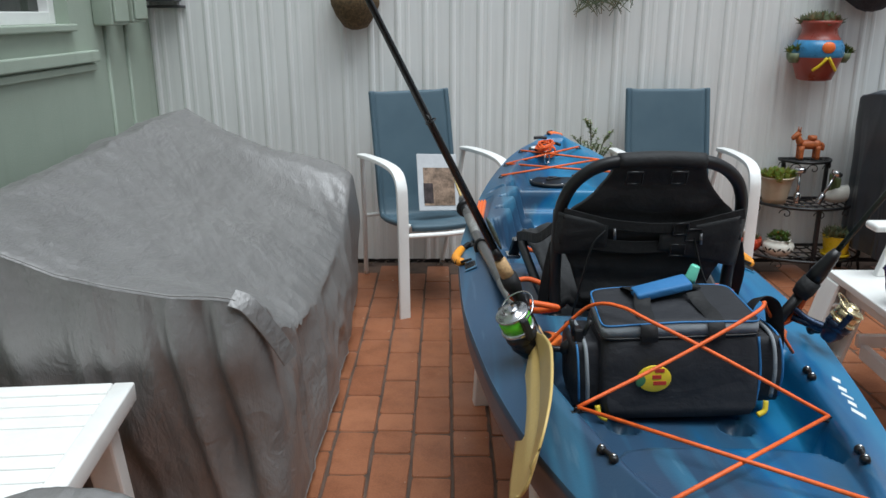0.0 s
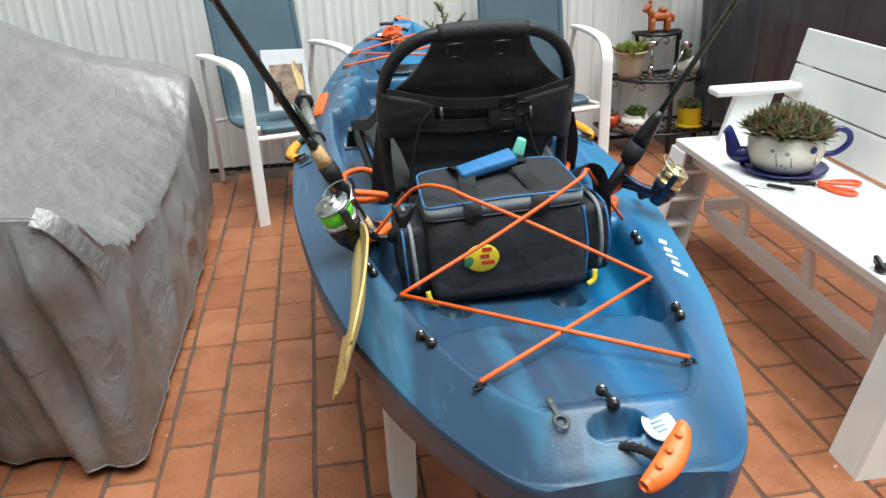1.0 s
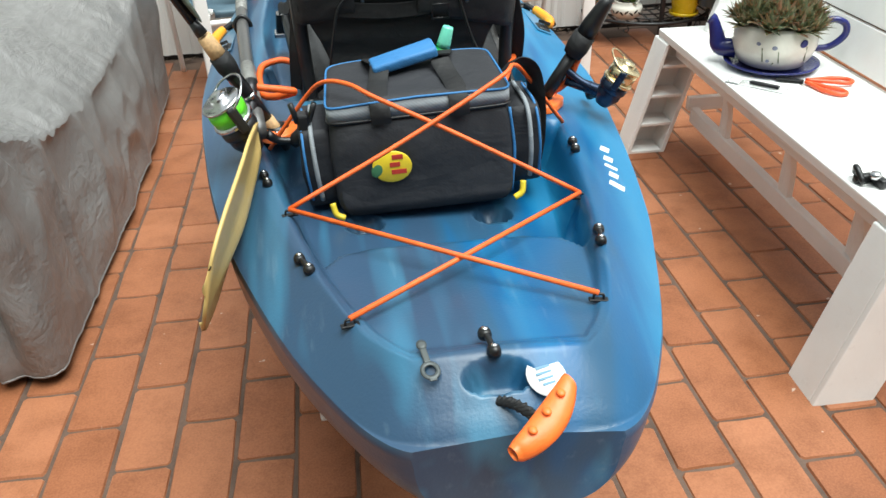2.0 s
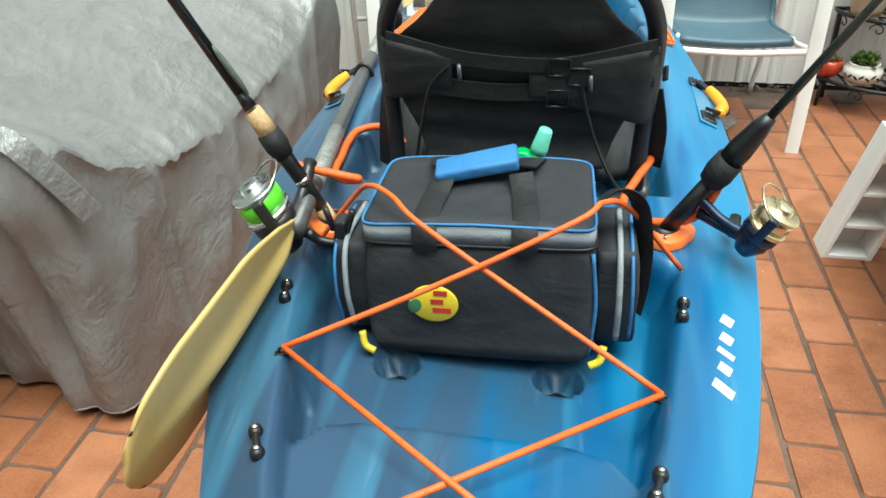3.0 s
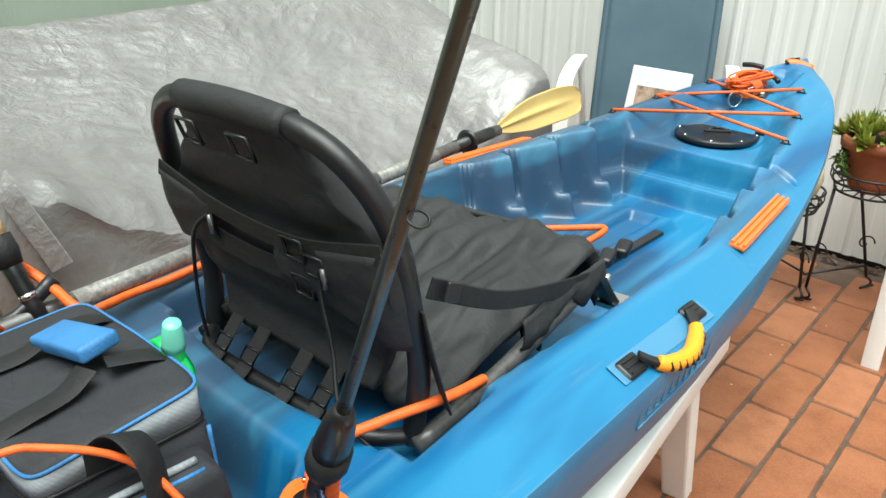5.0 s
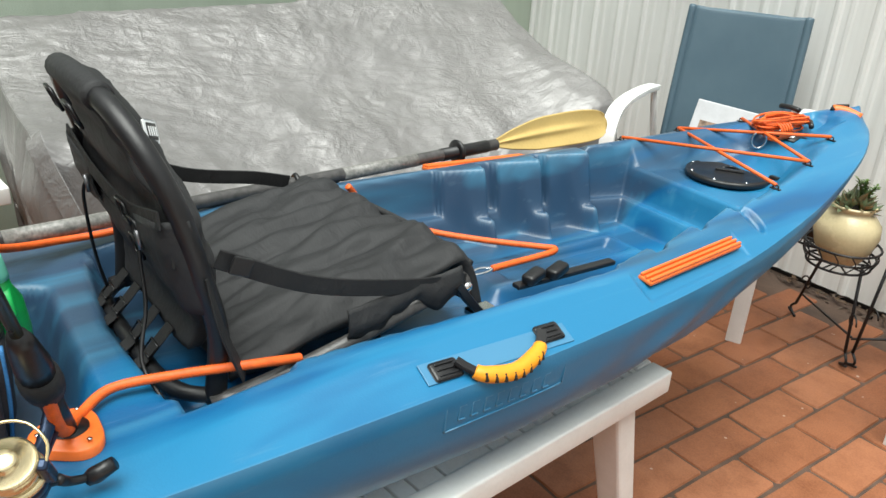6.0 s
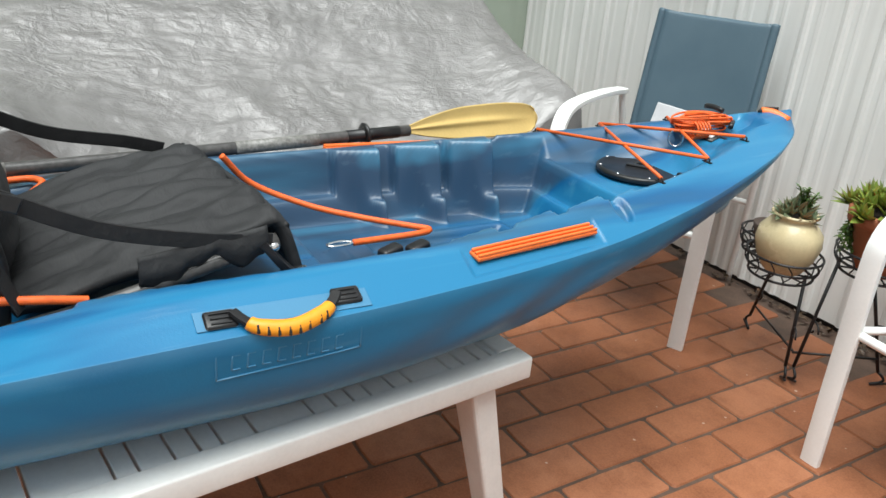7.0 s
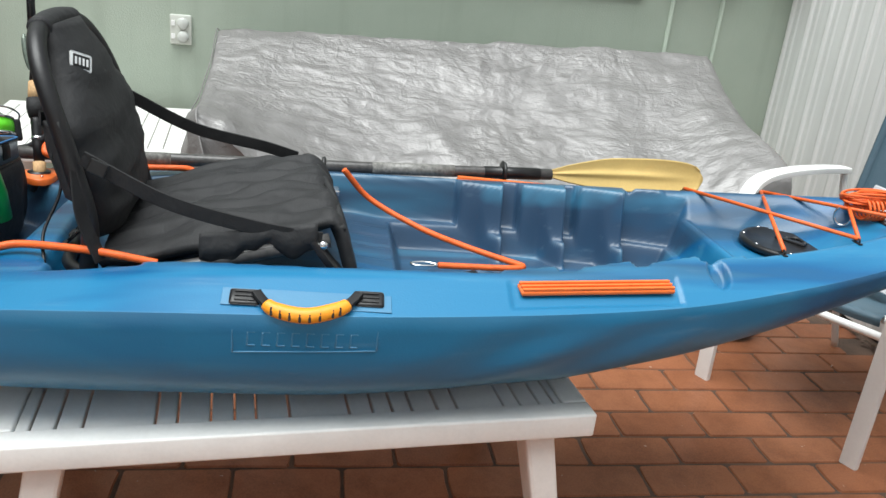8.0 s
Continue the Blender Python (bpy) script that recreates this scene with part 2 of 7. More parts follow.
# ---- mesh helpers ----
def mesh_of(name, verts, faces, smooth=True):
    me = bpy.data.meshes.new(name)
    me.from_pydata([tuple(v) for v in verts], [], faces)
    me.validate()
    me.update()
    me.polygons.foreach_set("use_smooth", [smooth] * len(me.polygons))
    return me


def from_bm(name, bm, smooth=False):
    me = bpy.data.meshes.new(name)
    bm.normal_update()
    bm.to_mesh(me)
    bm.free()
    me.polygons.foreach_set("use_smooth", [smooth] * len(me.polygons))
    return me


def joined(name, *meshes):
    """One mesh out of several."""
    verts, faces, smooth, base = [], [], [], 0
    for me in meshes:
        verts += [v.co.copy() for v in me.vertices]
        faces += [[base + i for i in p.vertices] for p in me.polygons]
        smooth += [p.use_smooth for p in me.polygons]
        base += len(me.vertices)
    out = bpy.data.meshes.new(name)
    out.from_pydata([tuple(v) for v in verts], [], faces)
    out.polygons.foreach_set("use_smooth", smooth)
    out.update()
    return out


def moved(me, m):
    me.transform(m)
    return me


def box(sx, sy, sz, at=(0, 0, 0), bevel=0.004, seg=2, taper=None, rot=None):
    bm = bmesh.new()
    bmesh.ops.create_cube(bm, size=1)
    for v in bm.verts:
        v.co = Vector((v.co.x * sx, v.co.y * sy, v.co.z * sz))
        if taper and v.co.z > 0:
            v.co.x *= taper[0]
            v.co.y *= taper[1]
    if bevel:
        bmesh.ops.bevel(bm, geom=bm.edges[:], offset=bevel, segments=seg, profile=0.5, affect="EDGES")
    me = from_bm("box", bm, bevel > 0 and seg > 2)
    if rot:
        me.transform(pose(0, 0, 0, *rot))
    me.transform(Matrix.Translation(at))
    return me


def curve_pts(pts, steps=8):
    """Catmull-Rom through the points."""
    p = [Vector(q) for q in pts]
    p = [2 * p[0] - p[1]] + p + [2 * p[-1] - p[-2]]
    out = []
    for i in range(1, len(p) - 2):
        a, b, c, d = p[i - 1:i + 3]
        for k in range(steps):
            t = k / steps
            out.append(0.5 * (2 * b + (c - a) * t + (2 * a - 5 * b + 4 * c - d) * t * t + (3 * b - a - 3 * c + d) * t ** 3))
    out.append(p[-2])
    return out


def tube(pts, r, n=10, smooth_steps=0, flat=None, closed=False, up=None):
    """A tube along the points; r one radius or one for each point; flat: (width, thickness) gives a strap."""
    pts = curve_pts(pts, smooth_steps) if smooth_steps else [Vector(q) for q in pts]
    m = len(pts)
    rad = [r] * m if isinstance(r, (int, float)) else [np.interp(i / (m - 1), np.linspace(0, 1, len(r)), r) for i in range(m)]
    verts, faces = [], []
    nrm = None
    for i, q in enumerate(pts):
        if closed:
            tan = (pts[(i + 1) % m] - pts[i - 1]).normalized()
        else:
            tan = (pts[min(i + 1, m - 1)] - pts[max(i - 1, 0)]).normalized()
        if nrm is None:
            ref = Vector(up) if up else (Vector((0, 0, 1)) if abs(tan.z) < 0.9 else Vector((0, 1, 0)))
            nrm = (ref - tan * ref.dot(tan)).normalized()
        else:
            nrm = (nrm - tan * nrm.dot(tan)).normalized()
        side = tan.cross(nrm)
        for k in range(n):
            a = 2 * math.pi * k / n
            if flat:
                cs, sn = math.cos(a), math.sin(a)
                ex = abs(cs) ** 0.35 * (1 if cs > 0 else -1)
                ey = abs(sn) ** 0.35 * (1 if sn > 0 else -1)
                verts.append(q + side * ex * flat[0] / 2 + nrm * ey * flat[1] / 2)
            else:
                verts.append(q + side * math.cos(a) * rad[i] + nrm * math.sin(a) * rad[i])
    rng = m if closed else m - 1
    for i in range(rng):
        for k in range(n):
            j, k2 = (i + 1) % m, (k + 1) % n
            faces.append((i * n + k, j * n + k, j * n + k2, i * n + k2))
    if not closed:
        faces.append(tuple(range(n)))
        faces.append(tuple((m - 1) * n + k for k in reversed(range(n))))
    me = mesh_of("tube", verts, faces)
    if flat:
        me.set_sharp_from_angle(angle=math.radians(38))
    return me


def lathe(profile, n=32, at=(0, 0, 0), wob=0.0):
    """Turned shape: profile of (radius, height)."""
    verts, faces = [], []
    for i, (r, z) in enumerate(profile):
        for k in range(n):
            a = 2 * math.pi * k / n
            rr = r * (1 + wob * math.sin(3 * a + i))
            verts.append((at[0] + rr * math.cos(a), at[1] + rr * math.sin(a), at[2] + z))
    for i in range(len(profile) - 1):
        for k in range(n):
            k2 = (k + 1) % n
            faces.append((i * n + k, i * n + k2, (i + 1) * n + k2, (i + 1) * n + k))
    if profile[0][0] > 1e-4:
        faces.append(tuple(reversed(range(n))))
    if profile[-1][0] > 1e-4:
        faces.append(tuple((len(profile) - 1) * n + k for k in range(n)))
    return mesh_of("lathe", verts, faces)


def ball(r, at=(0, 0, 0), scale=(1, 1, 1), seg=14):
    prof = [(max(1e-5, r * math.sin(math.pi * i / (seg // 2 + 2))), -r * math.cos(math.pi * i / (seg // 2 + 2))) for i in range(seg // 2 + 3)]
    me = lathe(prof, seg)
    me.transform(Matrix.Diagonal((*scale, 1)))
    me.transform(Matrix.Translation(at))
    return me


def grid_mesh(f, nu, nv):
    """A sheet from f(u, v) with u, v from 0 to 1."""
    verts = [f(i / (nu - 1), j / (nv - 1)) for i in range(nu) for j in range(nv)]
    faces = [(i * nv + j, (i + 1) * nv + j, (i + 1) * nv + j + 1, i * nv + j + 1) for i in range(nu - 1) for j in range(nv - 1)]
    return mesh_of("sheet", verts, faces)


def thick(me, t):
    """Give a sheet a thickness t below its normals."""
    me.update()
    n = len(me.vertices)
    co = [v.co.copy() for v in me.vertices]
    nr = [v.normal.copy() for v in me.vertices]
    faces = [list(p.vertices) for p in me.polygons]
    count = {}
    for f in faces:
        for a, b in zip(f, f[1:] + f[:1]):
            count[(a, b)] = 1
    rim = [(a, b) for a, b in count if (b, a) not in count]
    verts = co + [c - t * k for c, k in zip(co, nr)]
    out = faces + [[n + i for i in reversed(f)] for f in faces] + [[b, a, n + a, n + b] for a, b in rim]
    return mesh_of("solid", verts, out)


def thing(name, at=(0, 0, 0), yaw=0.0, label="", category="", group="", kind=""):
    ob = new(name)
    ob.empty_display_size = 0.05
    ob.matrix_basis = pose(*at, 0, 0, yaw)
    return tagged(ob, label, category, group, kind)


def root_of(ob):
    while ob.parent:
        ob = ob.parent
    return ob


def part(name, me, mat, parent, label="", placed=False):
    """Link a mesh as a part; placed: its geometry is in world metres, not in its thing's own."""
    if placed:
        me.transform(root_of(parent).matrix_basis.inverted())
    me.name = name
    ob = new(name, me)
    me.materials.clear()
    me.materials.append(mat)
    ob.parent = parent
    if label:
        tagged(ob, label)
    return ob


def whole(name, me, mat, label="", category="", group="", kind=""):
    """A thing of one mesh, with its origin at its base."""
    co = [v.co for v in me.vertices]
    c = Vector((sum(v.x for v in co) / len(co), sum(v.y for v in co) / len(co), min(v.z for v in co)))
    me.transform(Matrix.Translation(-c))
    me.name = name
    ob = new(name, me)
    ob.location = c
    me.materials.clear()
    me.materials.append(mat)
    return tagged(ob, label, category, group, kind)


def sstep(a, b, x):
    t = np.clip((np.asarray(x, float) - a) / (b - a), 0, 1)
    return t * t * (3 - 2 * t)


# ---- the yard: ground, fence, house wall ----
FENCE_Y, WALL_X = 6.645, 0.0
EAST_X, SOUTH_Y = 7.2, 0.4

ground = whole("ground", box(60, 60, 0.3, (2, 4, -0.171), 0), simple("dry_earth", (0.16, 0.12, 0.08), 0.9, var=0.4, scale=2), "plain earth under and round the paved yard", "ground", kind="structure")
bed = whole("floor", box(EAST_X - WALL_X, FENCE_Y - SOUTH_Y + 0.1, 0.05, ((EAST_X + WALL_X) / 2, (FENCE_Y + SOUTH_Y) / 2 + 0.05, -0.0262), 0), MORTAR, "terracotta paved patio floor laid in running bond", "floor", kind="structure")


def fence_sheet(x0, x1, y, z0, z1, name, along="x"):
    """Ribbed steel sheeting: broad pans with narrow raised ribs, seen as pairs of soft vertical lines."""
    pitch, prof = 0.144, []
    x = x0
    while x < x1:
        for dx, dy in ((0, 0), (0.036, 0), (0.044, 0.007), (0.050, 0.009), (0.056, 0.007), (0.064, 0), (0.088, 0), (0.096, 0.003), (0.104, 0.003), (0.112, 0)):
            prof.append((x + dx, dy))
        x += pitch
    prof.append((x1, 0))
    verts, faces = [], []
    zs = np.linspace(z0, z1, 5)
    for px, d in prof:
        for z in zs:
            w = 0.004 * math.sin(px * 3.1 + z * 1.7)
            verts.append((px, y - d + w, z) if along == "x" else (y - d + w, px, z))
    m = len(zs)
    for i in range(len(prof) - 1):
        for j in range(m - 1):
            faces.append((i * m + j, (i + 1) * m + j, (i + 1) * m + j + 1, i * m + j + 1))
    me = thick(mesh_of(name, verts, faces, False), -0.012 if along == "x" else 0.012)
    me.polygons.foreach_set("use_smooth", [False] * len(me.polygons))
    return me


whole("wall_north", fence_sheet(-0.034, 7.3, FENCE_Y, 0.035, 2.05, "wall_north"), FENCE, "off-white ribbed steel fence with weathered streaks", "fence", kind="structure")
whole("wall_north_rail", box(EAST_X - WALL_X, 0.05, 0.04, ((EAST_X + WALL_X) / 2 + 0.1, FENCE_Y + 0.05, 0.015), 0.004), IRON, "dark rail in the gap under the fence", "fence rail", kind="structure")
# East fence is unseen, added; its pale paint bounces light onto table and hull.
whole("wall_east", fence_sheet(SOUTH_Y, FENCE_Y + 0.1, EAST_X, 0.035, 1.85, "wall_east", "y"), FENCE, "unseen off-white ribbed steel fence, added to close the yard and bounce light", "fence", kind="structure")
# Added unseen wall; tall and dark to cut light on the sofa cover's skirt.
whole("wall_south", box(EAST_X - WALL_X, 0.12, 2.75, ((EAST_X + WALL_X) / 2, SOUTH_Y - 0.06, 1.37), 0), TIMBER, "unseen dark weathered timber wall, added to close the yard and cut bounced light", "wall", kind="structure")

# House wall: rendered, with a window near the fence, a ledge under it.
WT = 0.24
WIN = (4.50, 5.72, 1.345, 2.35)


def house_wall():
    y0, y1, z1 = SOUTH_Y, FENCE_Y + 0.1, 2.75
    a, b, c, d = WIN
    pieces = [box(WT, a - y0, z1, (WALL_X - WT / 2, (a + y0) / 2, z1 / 2), 0), box(WT, y1 - b, z1, (WALL_X - WT / 2, (b + y1) / 2, z1 / 2), 0),
              box(WT, b - a, c, (WALL_X - WT / 2, (a + b) / 2, c / 2), 0), box(WT, b - a, z1 - d, (WALL_X - WT / 2, (a + b) / 2, (z1 + d) / 2), 0)]
    return joined("wall_west", *pieces)


whole("wall_west", house_wall(), WALL, "sage green rendered house wall", "wall", kind="structure")
ledge = joined("trim", box(0.035, 1.9, 0.05, (WALL_X + 0.0175, 4.95, 1.208), 0.006), box(0.018, 1.9, 0.03, (WALL_X + 0.009, 4.95, 1.160), 0.005))
whole("trim", ledge, WALL, "sage green moulded ledge under the window", "trim", kind="structure")



# ---- the kayak ----
AX, AX2 = 2.052, 2.016            # axis at the stern and at the bow
STERN, BOW = 3.108, 5.955
YS = [3.108, 3.113, 3.126, 3.155, 3.20, 3.28, 3.42, 3.55, 3.80, 4.10, 4.45, 4.80, 5.10, 5.35, 5.60, 5.75, 5.87, 5.93, 5.955]
HW = [0.128, 0.140, 0.158, 0.184, 0.213, 0.255, 0.308, 0.347, 0.390, 0.414, 0.410, 0.383, 0.342, 0.295, 0.225, 0.165, 0.095, 0.045, 0.012]
EDGE = [(3.05, 0.615), (3.3, 0.625), (3.7, 0.655), (4.08, 0.692), (4.4, 0.702), (4.7, 0.706), (5.05, 0.714), (5.35, 0.744), (5.7, 0.79), (5.95, 0.815)]
RIM = [(3.05, 0.672), (3.15, 0.688), (3.6, 0.684), (3.95, 0.695), (4.3, 0.735), (4.8, 0.752), (5.1, 0.768), (5.4, 0.783), (5.7, 0.807), (5.88, 0.832), (5.955, 0.835)]
CHINE = [(3.05, 0.525), (3.2, 0.515), (3.45, 0.492), (3.8, 0.485), (4.4, 0.485), (4.7, 0.498), (4.95, 0.520), (5.25, 0.580), (5.5, 0.655), (5.75, 0.735), (5.9, 0.79), (5.955, 0.812)]
CHW = [(3.05, 0.05), (3.2, 0.14), (3.5, 0.26), (4.0, 0.27), (4.4, 0.268), (4.8, 0.235), (5.2, 0.165), (5.5, 0.10), (5.8, 0.03), (5.955, 0.004)]


def pchip(xs, ys):
    xs, ys = np.array(xs, float), np.array(ys, float)
    h, d = np.diff(xs), np.diff(ys) / np.diff(xs)
    s = np.zeros_like(ys)
    s[0], s[-1] = d[0], d[-1]
    for i in range(1, len(xs) - 1):
        s[i] = 0 if d[i - 1] * d[i] <= 0 else 2 * d[i - 1] * d[i] / (d[i - 1] + d[i])

    def f(x):
        x = np.clip(np.asarray(x, float), xs[0], xs[-1])
        i = np.clip(np.searchsorted(xs, x, side="right") - 1, 0, len(xs) - 2)
        t = (x - xs[i]) / h[i]
        return ((1 + 2 * t) * (1 - t) ** 2 * ys[i] + t * (1 - t) ** 2 * h[i] * s[i] + t * t * (3 - 2 * t) * ys[i + 1] + t * t * (t - 1) * h[i] * s[i + 1])
    return f


hw_at, edge_at, rim_at, chine_at, chw_at = pchip(YS, HW), pchip(*zip(*EDGE)), pchip(*zip(*RIM)), pchip(*zip(*CHINE)), pchip(*zip(*CHW))
tank_w = pchip([3.17, 3.20, 3.25, 3.46, 3.85, 3.95], [0.09, 0.125, 0.160, 0.222, 0.285, 0.292])
pit_w = pchip([3.97, 4.10, 4.5, 4.75, 5.0, 5.15, 5.30], [0.235, 0.262, 0.298, 0.297, 0.268, 0.243, 0.20])


def axis(y):
    return AX + (AX2 - AX) * (y - STERN) / (BOW - STERN)


def deck_z(v, y):
    """Height of the deck at v off the axis; arrays."""
    v, y = np.asarray(v, float), np.asarray(y, float)
    a = np.abs(v)
    hw, edge, rim = hw_at(y), edge_at(y), rim_at(y)
    # the gunwale's slope runs round the stern in a soft turn
    d = -np.log(np.exp(-45 * (hw - a)) + np.exp(-45 * (y - STERN) * 1.25) + 1e-12) / 45
    d = np.maximum(d, 0)
    band = np.minimum(0.098, hw * 0.6)
    q = np.clip(d / band, 0, 1.25)
    # a flat slanting facet, rounded off into the deck
    z = edge + (rim - edge) * np.where(q < 0.8, q * 1.1, 0.88 + 0.12 * (1 - ((1.25 - q) / 0.45) ** 2))
    z = z + 0.014 * sstep(5.15, 5.6, y) * np.clip(1 - a / np.maximum(hw, 0.02), 0, 1)
    z = z + 0.012 * sstep(3.3, 3.1, y) * np.clip(1 - a / np.maximum(hw, 0.02), 0, 1)

    def sink(z, sd, floor, wall):
        t = np.clip(sd / wall, 0, 1)
        return z + (np.minimum(floor, z) - z) * (0.35 * t + 0.65 * t * t * (3 - 2 * t))

    # stern tray
    sd = np.minimum(np.minimum(y - 3.185, 3.945 - 0.115 * sstep(0.16, 0.27, a) - y), tank_w(y) - a)
    floor = 0.676 - 0.023 * sstep(3.19, 3.46, y) - 0.056 * sstep(3.475, 3.525, y + 0.25 * np.maximum(a - 0.12, 0))
    z = sink(z, sd, floor, 0.018 + 0.018 * sstep(3.40, 3.56, y))
    z = z - 0.004 * np.exp(-((sd - 0.002) / 0.005) ** 2)
    # bevelled pockets at the tray's step
    pk = np.minimum(np.minimum(y - 3.425, 3.55 - y), np.minimum(a - (tank_w(y) - 0.012 - 0.075 * np.clip((y - 3.43) / 0.07, 0, 1)), tank_w(y) - 0.008 - a))
    z = sink(z, pk, 0.600 + 0.0 * y, 0.012)
    # drain holes
    for hx in (0.112, -0.118):
        r = np.hypot((v - hx), (y - 3.655) * 1.2)
        z = z - 0.045 * sstep(0.036, 0.028, r)
    # seat bay and cockpit
    rib, pad = 0 * y, 0 * y
    for yb in (4.862, 5.008, 5.144):
        rib = np.maximum(rib, sstep(yb - 0.055, yb, y) * sstep(yb + 0.010, yb + 0.003, y))
        pad = np.maximum(pad, sstep(yb - 0.105, yb - 0.090, y) * (0.45 + 0.55 * np.clip((y - yb + 0.1) / 0.1, 0, 1)) * sstep(yb + 0.010, yb + 0.003, y))
    pw = pit_w(y) - np.where(v < 0, 0.054, 0.020) * pad
    sd = np.minimum(np.minimum(y - 3.985 - 0.09 * a, 5.305 - y), pw - a)
    floor = 0.655 - 0.01 * sstep(4.5, 4.6, y)
    wallw = 0.024 + 0.012 * sstep(4.7, 4.95, y)
    z = sink(z, sd, floor, wallw)
    # shallow drainage grooves in front of the seat
    z = z - 0.0035 * sstep(0.55, 0.9, np.sin(95 * v + 6 * y)) * sstep(4.50, 4.54, y) * sstep(4.64, 4.57, y) * sstep(0.23, 0.19, a)
    # side pockets beside the seat
    pk = np.minimum(np.minimum(y - 4.02, 4.17 - y), np.minimum(a - 0.17, 0.285 - a))
    z = sink(z, pk, rim - 0.07, 0.02)
    # footwell, deeper, with three stepped foot braces down each side
    sd = np.minimum(np.minimum(y - 4.60, 5.258 - y), pit_w(y) - 0.050 - np.where(v < 0, 0.056, 0.024) * rib - a)
    z = sink(z, sd, 0.588 + 0.0 * y, 0.028)
    # a raised spine with a slot between the footwells
    spine = sstep(0.085, 0.055, a) * sstep(4.66, 4.70, y) * sstep(5.14, 5.10, y)
    z = z + 0.028 * spine * sstep(0.55, 0.6, z + 0.02)
    z = z - 0.022 * sstep(0.04, 0.028, a) * sstep(4.74, 4.77, y) * sstep(5.10, 5.07, y)
    # dished bow deck between the gunwales, rising to the bow
    sd = np.minimum(np.minimum(y - 5.24, 5.86 - y), hw - 0.085 - a)
    z = sink(z, sd, 0.712 + 0.115 * sstep(5.42, 5.86, y) + 0.0 * v, 0.075)
    # shallow panel for the bow hatch and the bow's rope recess
    r = np.hypot(v + 0.022, y - 5.485)
    z = z - 0.006 * sstep(0.125, 0.112, r) * sstep(5.2, 5.36, y)
    pk = np.minimum(np.minimum(y - 5.70, 5.83 - y), 0.055 - a)
    z = z - 0.015 * sstep(0, 0.02, pk)
    # grip at the stern and finger slots beside the tracks
    r = np.hypot((v + 0.012) / 0.046, (y - 3.153) / 0.014)
    z = z - 0.032 * sstep(1.0, 0.72, r)
    for s in (-1, 1):
        r = np.hypot((v - s * (pit_w(5.135) + 0.02)) / 0.04, (y - 5.175) / 0.022)
        z = z - 0.016 * sstep(1.0, 0.5, r)
    # flat seats for the accessory tracks
    for s in (-1, 1):
        pk = np.minimum(np.minimum(y - 4.77, 5.09 - y), 0.03 - np.abs(v - s * (0.342 - 0.03 * (y - 4.79) / 0.28)))
        z = z - 0.004 * sstep(0, 0.006, pk)
    return z


def kayak_hull():
    ys = np.concatenate([np.linspace(STERN, 3.2, 30)[:-1], np.linspace(3.2, 4.55, 170)[:-1], np.linspace(4.55, 5.32, 190)[:-1], np.linspace(5.32, 5.75, 50)[:-1], np.linspace(5.75, BOW, 30)])
    ts = np.linspace(-1, 1, 161)
    ts = np.sign(ts) * np.abs(ts) ** 0.92
    verts, rows = [], []
    for y in ys:
        hw, x0 = float(hw_at(y)), axis(y)
        v = ts * hw
        z = deck_z(v, np.full_like(v, y))
        row = [(x0 + a, y, c) for a, c in zip(v, z)]
        ze, zc, cw = float(z[-1]), float(chine_at(y)), float(chw_at(y))
        zc = min(zc, ze - 0.008)
        cw = min(cw, hw * 0.98)
        lip = []
        for k in range(1, 15):
            t = k / 14
            # side wall falls nearly plumb under a soft edge, then turns in to the chine
            out = hw + 0.003 * math.sin(math.pi * min(1, t * 6)) * min(1, hw / 0.1)
            xx = out + (cw - out) * (0.25 * t * t + 0.75 * t ** 4)
            xx -= 0.0045 * math.sin(math.pi * t) * math.exp(-((y - 4.88) / 0.22) ** 2) * math.sin(26 * y + 12 * t)
            lip.append((xx, ze + (zc - ze) * (1 - (1 - t) ** 1.12)))
        keel = []
        for k in range(1, 9):
            t = k / 8
            keel.append((cw * (1 - t), zc - 0.029 * math.sin(math.pi * t / 2) * min(1, cw / 0.2)))
        right = [(x0 + a, y, b) for a, b in lip + keel]
        left = [(x0 - a, y, b) for a, b in lip + keel[:-1]]
        ring = row + right + left[::-1]
        rows.append(len(ring))
        verts += ring
    n = rows[0]
    faces = []
    for i in range(len(ys) - 1):
        for k in range(n):
            k2 = (k + 1) % n
            faces.append((i * n + k, (i + 1) * n + k, (i + 1) * n + k2, i * n + k2))
    faces.append(tuple(range(n)))
    faces.append(tuple((len(ys) - 1) * n + k for k in reversed(range(n))))
    me = mesh_of("hull", verts, [tuple(reversed(f)) for f in faces])
    # a crisp line where the deck turns down into the side
    for e in me.edges:
        k0, k1 = e.vertices[0] % n, e.vertices[1] % n
        if (k0 == k1 and k0 in (0, 160)) or max(e.vertices) < n:
            e.use_edge_sharp = True
    return me


def on_deck(x, y, up=0.0):
    return Vector((x, y, float(deck_z(x - axis(y), y)) + up))


kayak = thing("kayak", (2.03, 4.4, 0.454), 0, "marbled blue plastic fishing kayak set on a white slatted table", "kayak")
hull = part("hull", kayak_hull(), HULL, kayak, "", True)

